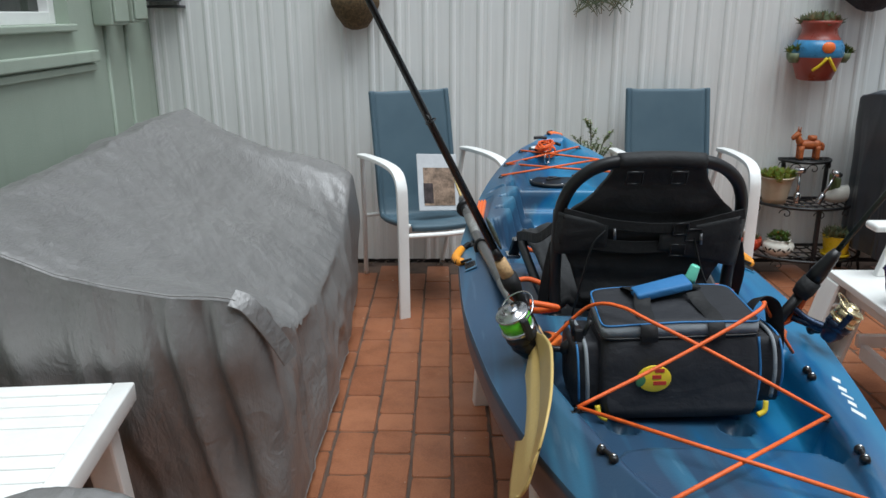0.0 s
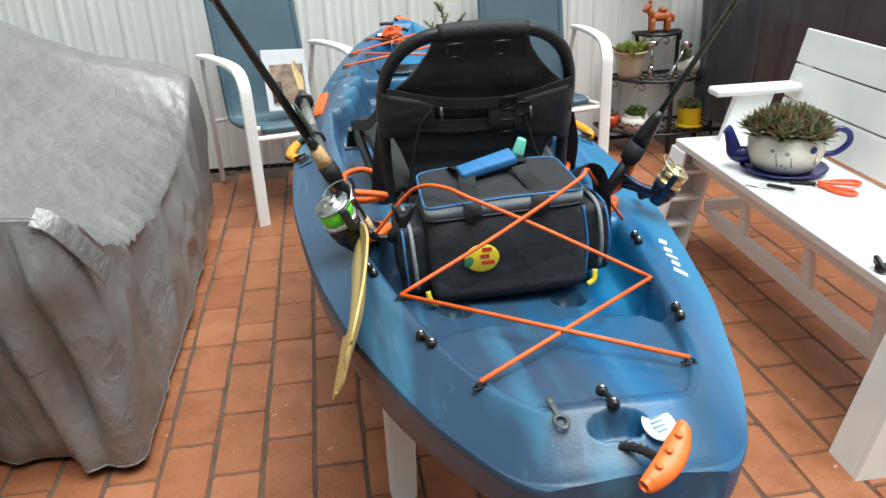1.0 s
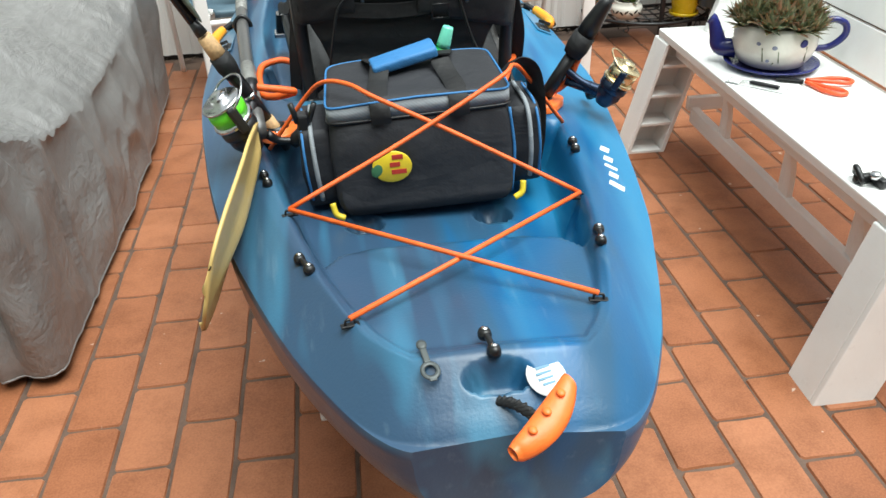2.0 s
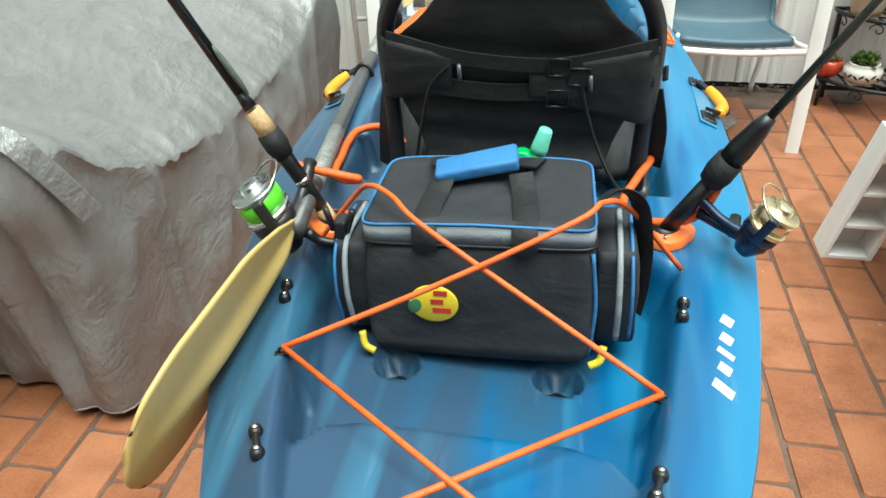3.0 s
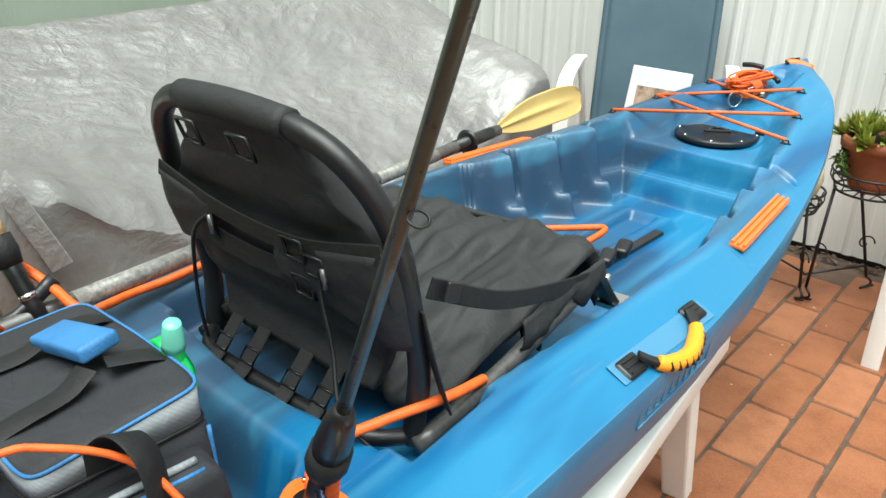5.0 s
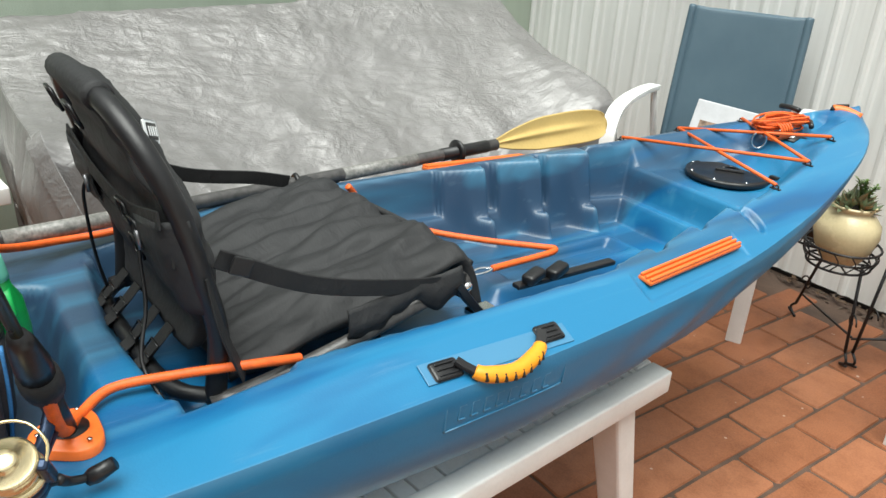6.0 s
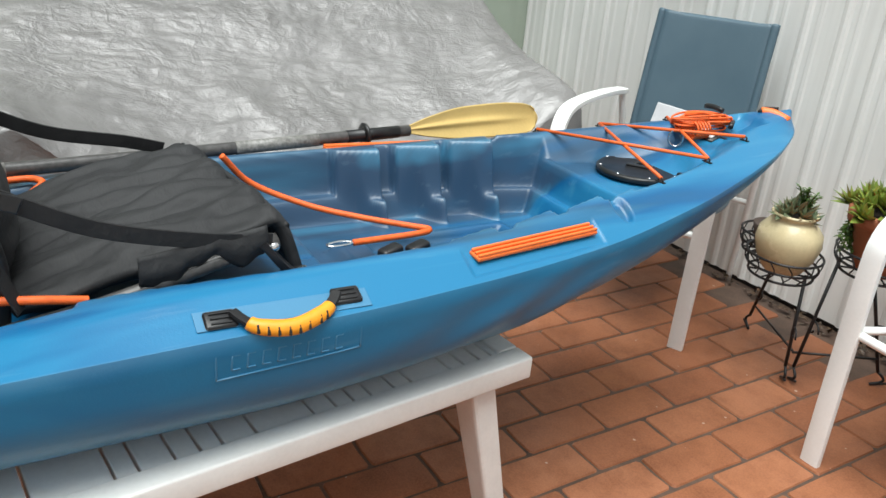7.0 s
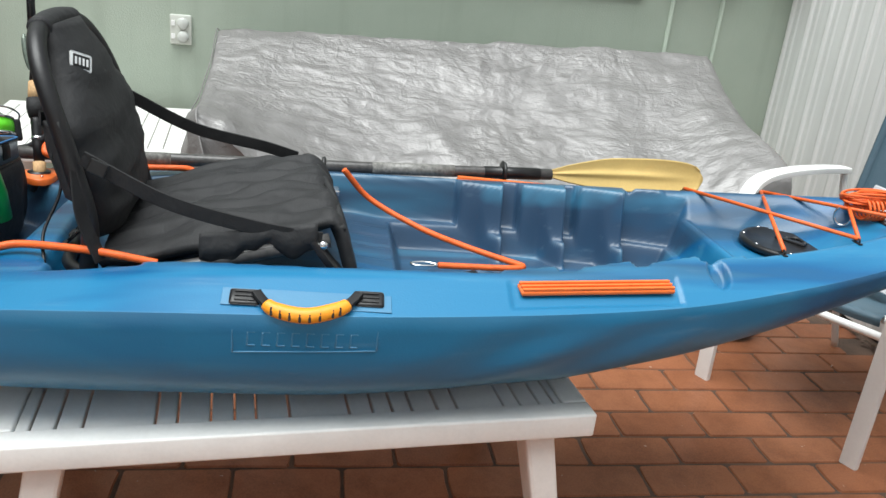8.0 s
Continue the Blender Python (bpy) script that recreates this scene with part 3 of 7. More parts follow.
# ---- the low table under the kayak, and the side table like it ----
def slatted_table(at, yaw, lx, ly, h, label, slots):
    """Moulded table with a rim, slats across, and splayed tapered legs."""
    tb = thing("low_table", at, yaw, label, "table", "slatted white tables")
    t, w = 0.05, 0.05
    for sx in (-1, 1):
        part("side_rail", box(w, ly, t, (sx * (lx / 2 - w / 2), 0, h - t / 2), 0.005, 3), PLASTIC, tb)
    for sy in (-1, 1):
        part("end_rail", box(lx - 2 * w - 0.002, w, t, (0, sy * (ly / 2 - w / 2), h - t / 2), 0.005, 3), PLASTIC, tb)
    inner = ly - 2 * w
    cuts = [-inner / 2] + [c * inner - inner / 2 for c in slots] + [inner / 2]
    for a, b in zip(cuts, cuts[1:]):
        part("slat", box(lx - 2 * w - 0.002, b - a - 0.0045, 0.034, (0, (a + b) / 2, h - 0.022), 0.003, 2), PLASTIC, tb)
    for sx in (-1, 1):
        for sy in (-1, 1):
            leg = box(0.075, 0.06, h - t + 0.002, (0, 0, 0), 0.008, 2)
            for v in leg.vertices:
                f = (0.5 - v.co.z / (h - t))
                v.co.x = v.co.x * (1.05 - 0.25 * f) + sx * 0.02 * f
                v.co.y = v.co.y * (1.05 - 0.2 * f) + sy * 0.085 * f
            part("leg", moved(leg, Matrix.Translation((sx * (lx / 2 - 0.07), sy * (ly / 2 - 0.10), (h - t) / 2 + 0.001))), PLASTIC, tb)
    return tb


SLOTS = [0.025, 0.065, 0.108, 0.226, 0.263, 0.32, 0.362, 0.40, 0.46, 0.57, 0.615, 0.652, 0.69, 0.74, 0.78, 0.875, 0.91, 0.95, 0.982]
slatted_table((2.0275, 4.449, 0), 5.7, 0.665, 1.08, 0.456, "white slatted plastic table carrying the kayak", SLOTS)
slatted_table((0.47, 3.66, 0), 5.0, 0.74, 0.74, 0.525, "white slatted plastic side table beside the covered sofa", [0.08, 0.16, 0.24, 0.42, 0.5, 0.58, 0.76, 0.84, 0.92])


# ---- covered furniture ----
def draped_cover(name, x0, x1, y0, y1, top, hem, flare, seed, rad=0.13, folds=9, pleats=(), tuck=0.0, loose=1.0):
    """A cloth cover: a skirt with folds that hangs to the hem, over a sagging top."""
    rnd = random.Random(seed)
    nper, nsk, ntop = 480, 30, 60
    cx, cy, hx, hy = (x0 + x1) / 2, (y0 + y1) / 2, (x1 - x0) / 2, (y1 - y0) / 2
    per = []
    straight = [2 * (hy - rad), 2 * (hx - rad)]
    total = 2 * sum(straight) + 2 * math.pi * rad
    for i in range(nper):
        s = i / nper * total
        for side in range(4):
            ln = straight[side % 2]
            if s < ln:
                u = s - ln / 2
                q = [(hx, u), (-u, hy), (-hx, -u), (u, -hy)][side]
                nrm = [(1, 0), (0, 1), (-1, 0), (0, -1)][side]
                break
            s -= ln
            if s < math.pi * rad / 2:
                a = s / rad + side * math.pi / 2
                c = [(hx - rad, hy - rad), (-hx + rad, hy - rad), (-hx + rad, -hy + rad), (hx - rad, -hy + rad)][side]
                q, nrm = (c[0] + rad * math.cos(a), c[1] + rad * math.sin(a)), (math.cos(a), math.sin(a))
                break
            s -= math.pi * rad / 2
        per.append((q, nrm))
    ph = [rnd.uniform(0, 6.28) for _ in range(6)]
    verts, faces = [], []
    for k in range(nsk):
        t = k / (nsk - 1)
        for i, (q, nrm) in enumerate(per):
            a = 2 * math.pi * i / nper
            amp = (1 - t) ** 1.3
            f = 0.95 * amp * (0.012 * math.sin(folds * a + ph[0]) + 0.010 * math.sin(folds * 2.1 * a + ph[1] + 2 * t) + 0.016 * noise.noise((q[0] * 7, q[1] * 7, t * 3 + seed)))
            f += 0.010 * noise.noise((q[0] * 5 + 9, q[1] * 5, t * 6)) * (1 - 0.5 * t)
            f += 0.014 * amp * max(0, 1 - abs(math.sin(folds * 0.62 * a + ph[2])) * 5) - 0.014 * (1 - t) * max(0, 1 - abs(math.sin(folds * 0.9 * a + ph[3])) * 6)
            # sharp hanging creases
            f += 0.085 * (0.22 - abs(noise.noise((q[0] * 5.2, q[1] * 5.2, t * 1.1 + seed + 5)))) * (1 - t) ** 0.35 * (0.3 + 0.7 * float(sstep(0.0, 0.3, t)))
            f += 0.030 * (1 - t) ** 0.6 * max(0.0, 1 - abs(noise.noise((q[0] * 2.6 + 4, q[1] * 2.6, 0.5 * t + seed))) * 9)
            if nrm[1] < -0.3:
                for xc, deep, wide in pleats:
                    w = (cx + q[0] - xc - 0.11 * (1 - t)) / wide
                    f += 0.8 * deep * (1 - t) ** 0.25 * (0.4 + 0.6 * float(sstep(0.0, 0.3, t))) * (0.7 * math.exp(-(w - 1.6) ** 2) - math.exp(-w * w))
            f *= loose * (1 - 0.75 * max(0.0, nrm[0]) * (1 - t) ** 2)
            puff = (flare if nrm[0] > -0.5 else 0.0) * amp * (1 - 0.9 * float(sstep(0.0, hy, q[1]))) + 0.012 * math.sin(math.pi * t) * (nrm[0] > -0.5)
            # the south side bulges under its top seam, then falls back inwards to the floor
            south = max(0.0, -nrm[1]) ** 2
            puff += south * (tuck > 0) * (0.02 * math.exp(-((t - 0.8) / 0.14) ** 2) - tuck * amp * (1 - 0.5 * float(sstep(0.15, hx, q[0]))))
            px, py = cx + q[0] + nrm[0] * (f + puff), cy + q[1] + nrm[1] * (f + puff)
            zt = top((cx + q[0] - x0) / (x1 - x0), (cy + q[1] - y0) / (y1 - y0))
            zb = hem + 0.004 * math.sin(folds * a + 1) + 0.008 * noise.noise((q[0] * 4, q[1] * 4, 2))
            verts.append((px, py, zb + (zt - 0.007 - zb) * (1 - (1 - t) ** 1.0)))
    for k in range(1, ntop + 1):
        t = k / ntop
        sc = 1 - t
        sc = sc if k > 1 else 0.991
        for i, (q, nrm) in enumerate(per):
            px, py = cx + q[0] * sc, cy + q[1] * sc
            u, v = (px - x0) / (x1 - x0), (py - y0) / (y1 - y0)
            z = top(u, v)
            crease = (0.030 * (0.35 - abs(noise.noise((px * 2.2 + 3, py * 1.6, seed + 7)))) + 0.013 * (0.3 - abs(noise.noise((px * 9, py * 5 + px * 3, seed + 1)))) + 0.010 * (0.3 - abs(noise.noise((px * 3 + py * 2, py * 11, seed + 2)))) * max(0.0, noise.noise((px * 2, py * 2, seed + 9)) + 0.35))
            z += crease * float(sstep(0, 0.12, 1 - sc)) + 0.005 * noise.noise((px * 6, py * 6, seed)) * sstep(0, 0.1, 1 - sc) + 0.0035 * noise.noise((px * 30 + 4 * py, py * 18, seed + 3.3)) + 0.0025 * noise.noise((px * 60, py * 34, seed))
            verts.append((px, py, z))
    rowsn = nsk + ntop
    for k in range(rowsn - 1):
        for i in range(nper):
            j = (i + 1) % nper
            faces.append((k * nper + i, k * nper + j, (k + 1) * nper + j, (k + 1) * nper + i))
    me = mesh_of(name, verts, faces)
    for e in me.edges:
        if all((nsk - 1) * nper <= v < nsk * nper for v in e.vertices):
            e.use_edge_sharp = True
    return me


def sofa_top(u, v):
    """Sofa under the cloth: a high back whose ridge stands off the wall, a long slope down to a low front, arms at both ends."""
    x, y = SOFA[0] + (SOFA[1] - SOFA[0]) * u, SOFA[2] + (SOFA[3] - SOFA[2]) * v
    ridge = 0.897 + 0.055 * v
    mid = float(np.interp(x, [0.19, 0.24, 0.34, 0.50, 0.70, 0.90, 1.04, 1.11], [ridge - 0.07, ridge - 0.02, ridge, 0.815 + 0.03 * v, 0.690, 0.575, 0.485, 0.425]))
    south = float(np.interp(x, [0.19, 0.24, 0.36, 0.50, 0.63, 0.76, 0.90, 1.05, 1.11], [0.82, 0.87, 0.897, 0.842, 0.788, 0.756, 0.732, 0.728, 0.700]))
    north = float(np.interp(x, [0.19, 0.24, 0.33, 0.50, 0.72, 0.94, 1.05, 1.11], [0.87, 0.93, 0.950, 0.850, 0.762, 0.722, 0.690, 0.650]))
    a = float(np.interp(y, [4.10, 4.20, 4.32, 4.45, 4.62, 4.90], [1.0, 0.86, 0.55, 0.30, 0.13, 0.0]))
    b = float(np.interp(y, [5.50, 5.72, 5.86, 5.98, 6.13], [0.0, 0.14, 0.42, 0.82, 1.0]))
    end = float(sstep(0.985, 1.0, v)) * 0.02
    gather = 0.016 * noise.noise((x * 5, y * 20, 1.7)) + 0.008 * noise.noise((x * 9, y * 45, 4.7))
    return mid * (1 - a - b) + south * a + north * b - end + gather * float(sstep(0.86, 1.0, u))


SOFA = (0.19, 1.11, 4.10, 6.13)
sofa = thing("covered_sofa", (0.55, 5.1, 0), 0, "outdoor sofa under a wrinkled silver-grey weather cover, against the green wall", "furniture cover")
SOFA_CLOTH = draped_cover("cover_cloth", *SOFA, sofa_top, 0.03, 0.045, 3, 0.05, pleats=((0.42, 0.016, 0.03), (0.66, 0.022, 0.026), (0.85, 0.042, 0.024), (0.97, 0.046, 0.022)), tuck=0.15)
part("hem", tube([v.co + Vector((0, 0, 0.004)) for v in SOFA_CLOTH.vertices[:480]], 0.0022, 8, 0, None, True), COVER, sofa, "rolled hem of the cover", True)
ring = [v.co.copy() for v in SOFA_CLOTH.vertices[480 * 29:480 * 30]]
part("edge_seam", tube([q + Vector((0, -0.003, 0.010)) for q in ring if q.y < 4.13 and 0.25 < q.x < 1.08], 0.0022, 8), COVER, sofa, "raised folded seam along the cover's edge", True)
part("corner_fold", tube([(1.050, 4.100, 0.728), (1.085, 4.098, 0.712), (1.120, 4.110, 0.660), (1.150, 4.128, 0.600), (1.172, 4.145, 0.545)], 0.01, 10, 5, (0.050, 0.006), up=(1, -0.6, 0.2)), COVER, sofa, "pinched fold at the cover's corner", True)
part("cover_cloth", SOFA_CLOTH, COVER, sofa, "", True)


stool = thing("covered_chair", (1.07, 2.97, 0), 0, "small chair under a silver-grey cover beside the side table", "furniture cover")
part("cover_cloth", draped_cover("cover_cloth", 0.87, 1.235, 2.62, 3.32, lambda u, v: 0.728 - 0.07 * abs(2 * u - 0.7) ** 2.5 - 0.02 * abs(v - 0.6), 0.05, 0.0, 8, 0.13), COVER, stool, "", True)


# ---- patio chairs ----
def patio_chair(at, yaw, label):
    """Sling chair, front towards -y: flat white arms that bend down into the front legs, and a tall mesh back."""
    ch = thing("patio_chair", at, yaw, label, "chair", "sling patio chairs")
    for s in (-1, 1):
        arm = curve_pts([(s * 0.285, 0.235, 0.692), (s * 0.284, 0.10, 0.702), (s * 0.278, -0.10, 0.706), (s * 0.274, -0.235, 0.692), (s * 0.272, -0.292, 0.645), (s * 0.271, -0.306, 0.55), (s * 0.269, -0.306, 0.25), (s * 0.267, -0.304, 0.003)], 8)
        part("arm", tube(arm, 0.02, 12, 0, (0.052, 0.022), up=(0, 0, 1)), WHITE, ch, "white powder-coated arm that bends down into the front leg")
        back = curve_pts([(s * 0.205, -0.235, 0.425), (s * 0.207, -0.05, 0.40), (s * 0.207, 0.11, 0.385), (s * 0.207, 0.175, 0.42), (s * 0.207, 0.215, 0.62), (s * 0.206, 0.265, 0.86), (s * 0.205, 0.294, 0.995)], 8)
        part("side_tube", tube(back, 0.012, 10), WHITE, ch)
        part("sling_sleeve", tube([p for p in back if p[1] > -0.20] + [Vector((s * 0.205, 0.297, 1.001))], 0.0150, 10), SLING, ch, "mesh sleeve over the tube")
        part("rear_leg", tube([(s * 0.284, 0.232, 0.69), (s * 0.268, 0.275, 0.5), (s * 0.245, 0.345, 0.22), (s * 0.226, 0.405, 0.002)], 0.0125, 10, 6), WHITE, ch)
        part("bracket", tube([(s * 0.21, -0.2, 0.41), (s * 0.268, -0.30, 0.405)], 0.011, 8), WHITE, ch)
    part("front_rail", tube([(-0.266, -0.298, 0.40), (0, -0.29, 0.385), (0.266, -0.298, 0.40)], 0.012, 10, 6), WHITE, ch)
    part("rear_rail", tube([(-0.255, 0.31, 0.36), (0.255, 0.31, 0.36)], 0.01, 8), WHITE, ch)
    prof = curve_pts([(0, -0.25, 0.405), (0, -0.235, 0.432), (0, -0.05, 0.405), (0, 0.11, 0.39), (0, 0.17, 0.425), (0, 0.211, 0.62), (0, 0.261, 0.86), (0, 0.291, 0.990), (0, 0.298, 0.996)], 8)
    m = len(prof)

    def f(a, b):
        p = prof[min(m - 1, int(a * (m - 1) + 0.5))]
        sag = -0.012 * math.sin(math.pi * b)
        return (-0.205 + 0.41 * b, p.y + (0.01 if p.z > 0.45 else 0) * math.sin(math.pi * b), p.z + (sag if p.z < 0.45 else 0) - (0.012 * math.sin(math.pi * b) if a > 0.9 else 0))
    part("sling", thick(grid_mesh(f, m, 15), 0.004), SLING, ch, "blue-grey woven mesh seat and back")
    return ch


CHAIR1 = ((1.493, 6.178, 0), 23.7)
CHAIR2 = ((2.723, 6.203, 0), 0.0)
patio_chair(*CHAIR1, "white patio chair with blue-grey mesh sling, packet on its seat")
patio_chair(*CHAIR2, "white patio chair with blue-grey mesh sling beside the plant shelf")


# ---- the bench ----
def bench():
    b = thing("garden_bench", (3.25, 4.44, 0), 0, "white painted timber garden bench with a sloping plank back", "bench")
    x0, x1, y0, y1, z = 3.005, 3.415, 3.70, 5.18, 0.44
    for i in range(2):
        w = (x1 - x0) / 2
        part("seat_plank", box(w - 0.004, y1 - y0, 0.028, (x0 + w * (i + 0.5), (y0 + y1) / 2, z - 0.014), 0.004, 2), BENCH, b, "", True)
    part("front_apron", box(0.02, y1 - y0 - 0.16, 0.05, (x0 + 0.05, (y0 + y1) / 2, z - 0.055), 0.004), BENCH, b, "", True)
    # plank back, leaning
    for i in range(3):
        part("back_plank", moved(box(0.022, y1 - y0, 0.125, (0, 0, 0), 0.004, 2), Matrix.Translation((x1 + 0.008 + 0.031 * i, (y0 + y1) / 2, z + 0.073 + i * 0.127)) @ pose(0, 0, 0, 0, 14, 0)), BENCH, b, "", True)
    for y in (y0 + 0.02, y1 - 0.02):
        part("back_post", tube([(x1 + 0.012, y, z - 0.035), (x1 + 0.056, y, z + 0.165), (x1 + 0.104, y, z + 0.365)], 0.02, 10, 4, (0.04, 0.03)), BENCH, b, "", True)
        # arm on a leaning board
        part("armrest", box(0.335, 0.085, 0.03, (x1 - 0.145, y - 0.05, z + 0.191), 0.013, 4), BENCH, b, "", True)
        sup = box(0.15, 0.03, 0.177, (0, 0, 0), 0.005, 2)
        for v in sup.vertices:
            v.co.x += 0.05 * (v.co.z / 0.177 + 0.5)
        part("arm_support", moved(sup, Matrix.Translation((x1 - 0.195, y - 0.05, z + 0.088))), BENCH, b, "", True)
    # splayed box legs: side boards and an outer board, open inwards, with shelves between
    for y, s in ((y1 - 0.05, 1), (y0 + 0.085, -1)):
        def splay(me):
            for v in me.vertices:
                v.co.x -= 0.115 * (1 - v.co.z / z)
            return me
        h = z - 0.03
        for dx in (0.012, 0.142):
            part("leg_board", splay(box(0.016, 0.10, h, (x0 + dx, y, h / 2 + 0.001), 0.003, 2)), BENCH, b, "", True)
        part("end_board", splay(box(0.146, 0.016, h, (x0 + 0.077, y + s * 0.0585, h / 2 + 0.001), 0.003, 2)), BENCH, b, "", True)
        for zz in (0.008, 0.115, 0.222, 0.33):
            part("leg_shelf", splay(box(0.112, 0.096, 0.012, (x0 + 0.077, y, zz), 0.002)), BENCH, b, "", True)
    return b


bench()


# ---- fittings of the kayak ----
def dogbone(at, yaw):
    """Deck cleat: two capped posts joined by a bar."""
    c = part("cleat", joined("cleat", tube([(0, -0.018, 0.006), (0, 0, 0.009), (0, 0.018, 0.006)], 0.0055, 8, 3), lathe([(0.011, 0), (0.0115, 0.006), (0.009, 0.0125), (0.004, 0.015)], 12, (0, -0.02, 0)), lathe([(0.011, 0), (0.0115, 0.006), (0.009, 0.0125), (0.004, 0.015)], 12, (0, 0.02, 0))), BLACK, hull, "black plastic deck cleat")
    m = Matrix.Translation(Vector(at) - kayak.location) @ pose(0, 0, 0, 0, 0, yaw) @ Matrix.Scale(0.78, 4)
    c.data.transform(m)
    for s in (-1, 1):
        k = lathe([(0.005, 0.0145), (0.0048, 0.0165), (0.0005, 0.0175)], 10, (0, 0.02 * s, 0))
        k.transform(m)
        part("screw", k, CHROME, hull, "bright screw head")


for x, y, a in ((1.767, 3.672, 12), (1.823, 3.402, 24), (2.317, 3.711, -8), (2.260, 3.410, -14), (2.037, 3.185, 6)):
    dogbone(on_deck(x, y, 0.0), a)


def pad_eye(at, yaw):
    m = Matrix.Translation(Vector(at)) @ pose(0, 0, 0, 0, 0, yaw) @ Matrix.Scale(0.75, 4)
    e = joined("eye", box(0.034, 0.012, 0.004, (0, 0, 0.002), 0.0015), tube([(-0.009, 0, 0.003), (-0.007, 0, 0.012), (0.007, 0, 0.012), (0.009, 0, 0.003)], 0.0025, 8, 4))
    return part("pad_eye", moved(e, m), BLACK, hull, "black bungee eye", True)


HOOKS = dict(L1=(1.806, 3.548), R1=(2.278, 3.552), L2=(1.875, 3.262), R2=(2.206, 3.268))
for k, (x, y) in HOOKS.items():
    pad_eye(on_deck(x, y), 10 if k[0] == "L" else -10)
H3 = {k: on_deck(x, y, 0.011) for k, (x, y) in HOOKS.items()}


def cord(pts, r=0.0037, name="bungee_cord", steps=6, mat=None, parent=None, label="orange elastic cord"):
    return part(name, tube(pts, r, 10, steps), mat or ORANGE, parent or hull, label, True)


cord([H3["L1"], (2.0, 3.60, 0.765), (2.165, 3.652, 0.834), (2.198, 3.690, 0.842), (2.24, 3.76, 0.80), on_deck(2.322, 3.80, 0.012)])
cord([H3["R1"], (2.08, 3.61, 0.770), (1.965, 3.66, 0.815), (1.925, 3.70, 0.826), (1.885, 3.74, 0.820), (1.850, 3.775, 0.785), on_deck(1.772, 3.80, 0.014)])
cord([H3["L1"], H3["R2"]], steps=0)
cord([H3["R1"], H3["L2"]], steps=0)

# bow bungees
BH = dict(L1=(1.778, 5.315), L2=(1.798, 5.500), L3=(1.862, 5.672), R1=(2.233, 5.328), R2=(2.187, 5.507), R3=(2.120, 5.690))
B3 = {k: on_deck(x, y, 0.010) for k, (x, y) in BH.items()}
for k, (x, y) in BH.items():
    pad_eye(on_deck(x, y), 0)
for a, b in (("L1", "R2"), ("L2", "R1"), ("L2", "R3"), ("L3", "R2")):
    cord([B3[a], B3[b]], 0.0042, steps=0)

# hatch
HC = Vector((1.997, 5.485, 0.716))
hatch = part("hatch_cover", moved(lathe([(0.108, -0.004), (0.108, 0.005), (0.104, 0.009), (0.095, 0.0095), (0.092, 0.007), (0.0005, 0.0075)], 48), Matrix.Translation(HC)), BLACK, hull, "round black screw-in hatch cover", True)
for k in range(8):
    a = 2 * math.pi * k / 8 + 0.3
    part("screw", moved(lathe([(0.0042, 0.008), (0.004, 0.0112), (0.0005, 0.012)], 8), Matrix.Translation(HC + Vector((0.099 * math.cos(a), 0.099 * math.sin(a), 0)))), CHROME, hatch, "bright screw head", True)
part("hatch_grip", moved(joined("g", box(0.07, 0.014, 0.006, (0, 0, 0.010), 0.003, 2), tube([(-0.04 + 0.02, 0.012, 0.009), (0, 0.032, 0.010), (0.03, 0.012, 0.009)], 0.004, 8, 4)), Matrix.Translation(HC) @ pose(0, 0, 0, 0, 0, 35)), BLACK, hatch, "", True)
for dx, dy in ((0.03, 0.105), (0.095, 0.05)):
    part("hatch_latch", box(0.026, 0.014, 0.016, HC + Vector((dx, dy, 0.008)), 0.004), BLACK, hull, "", True)


# accessory tracks
def track(a, b):
    a, b = Vector(a), Vector(b)
    d = b - a
    ln = d.length
    yaw = math.degrees(math.atan2(d.y, d.x)) - 90
    slope = math.degrees(math.asin(d.z / ln))
    m = Matrix.Translation((a + b) / 2) @ pose(0, 0, 0, 0, 0, yaw) @ pose(0, 0, 0, slope, 0, 0)
    roll = pose(0, 0, 0, 0, 10 if a.x > 2 else -10, 0)
    base = box(0.030, ln, 0.008, (0, 0, 0.0), 0.0025, 2)
    t = part("accessory_track", moved(base, m @ roll), ORANGEP, hull, "orange slotted accessory track", True)
    for s in (-1, 0, 1):
        part("track_lip", moved(box(0.0055, ln - 0.003, 0.006, (s * 0.0105, 0, 0.0066), 0.0015), m @ roll), ORANGEP, t, "", True)
    for k in range(5):
        part("track_screw", moved(lathe([(0.0018, 0.0035), (0.0018, 0.0048), (0.0004, 0.005)], 8, (0, (k - 2) * ln / 5.2, 0)), m @ roll), BLACK, t, "", True)


track(on_deck(2.366, 4.789, 0.006), on_deck(2.336, 5.071, 0.006))
track(on_deck(1.690, 4.770, 0.006), on_deck(1.705, 5.052, 0.006))


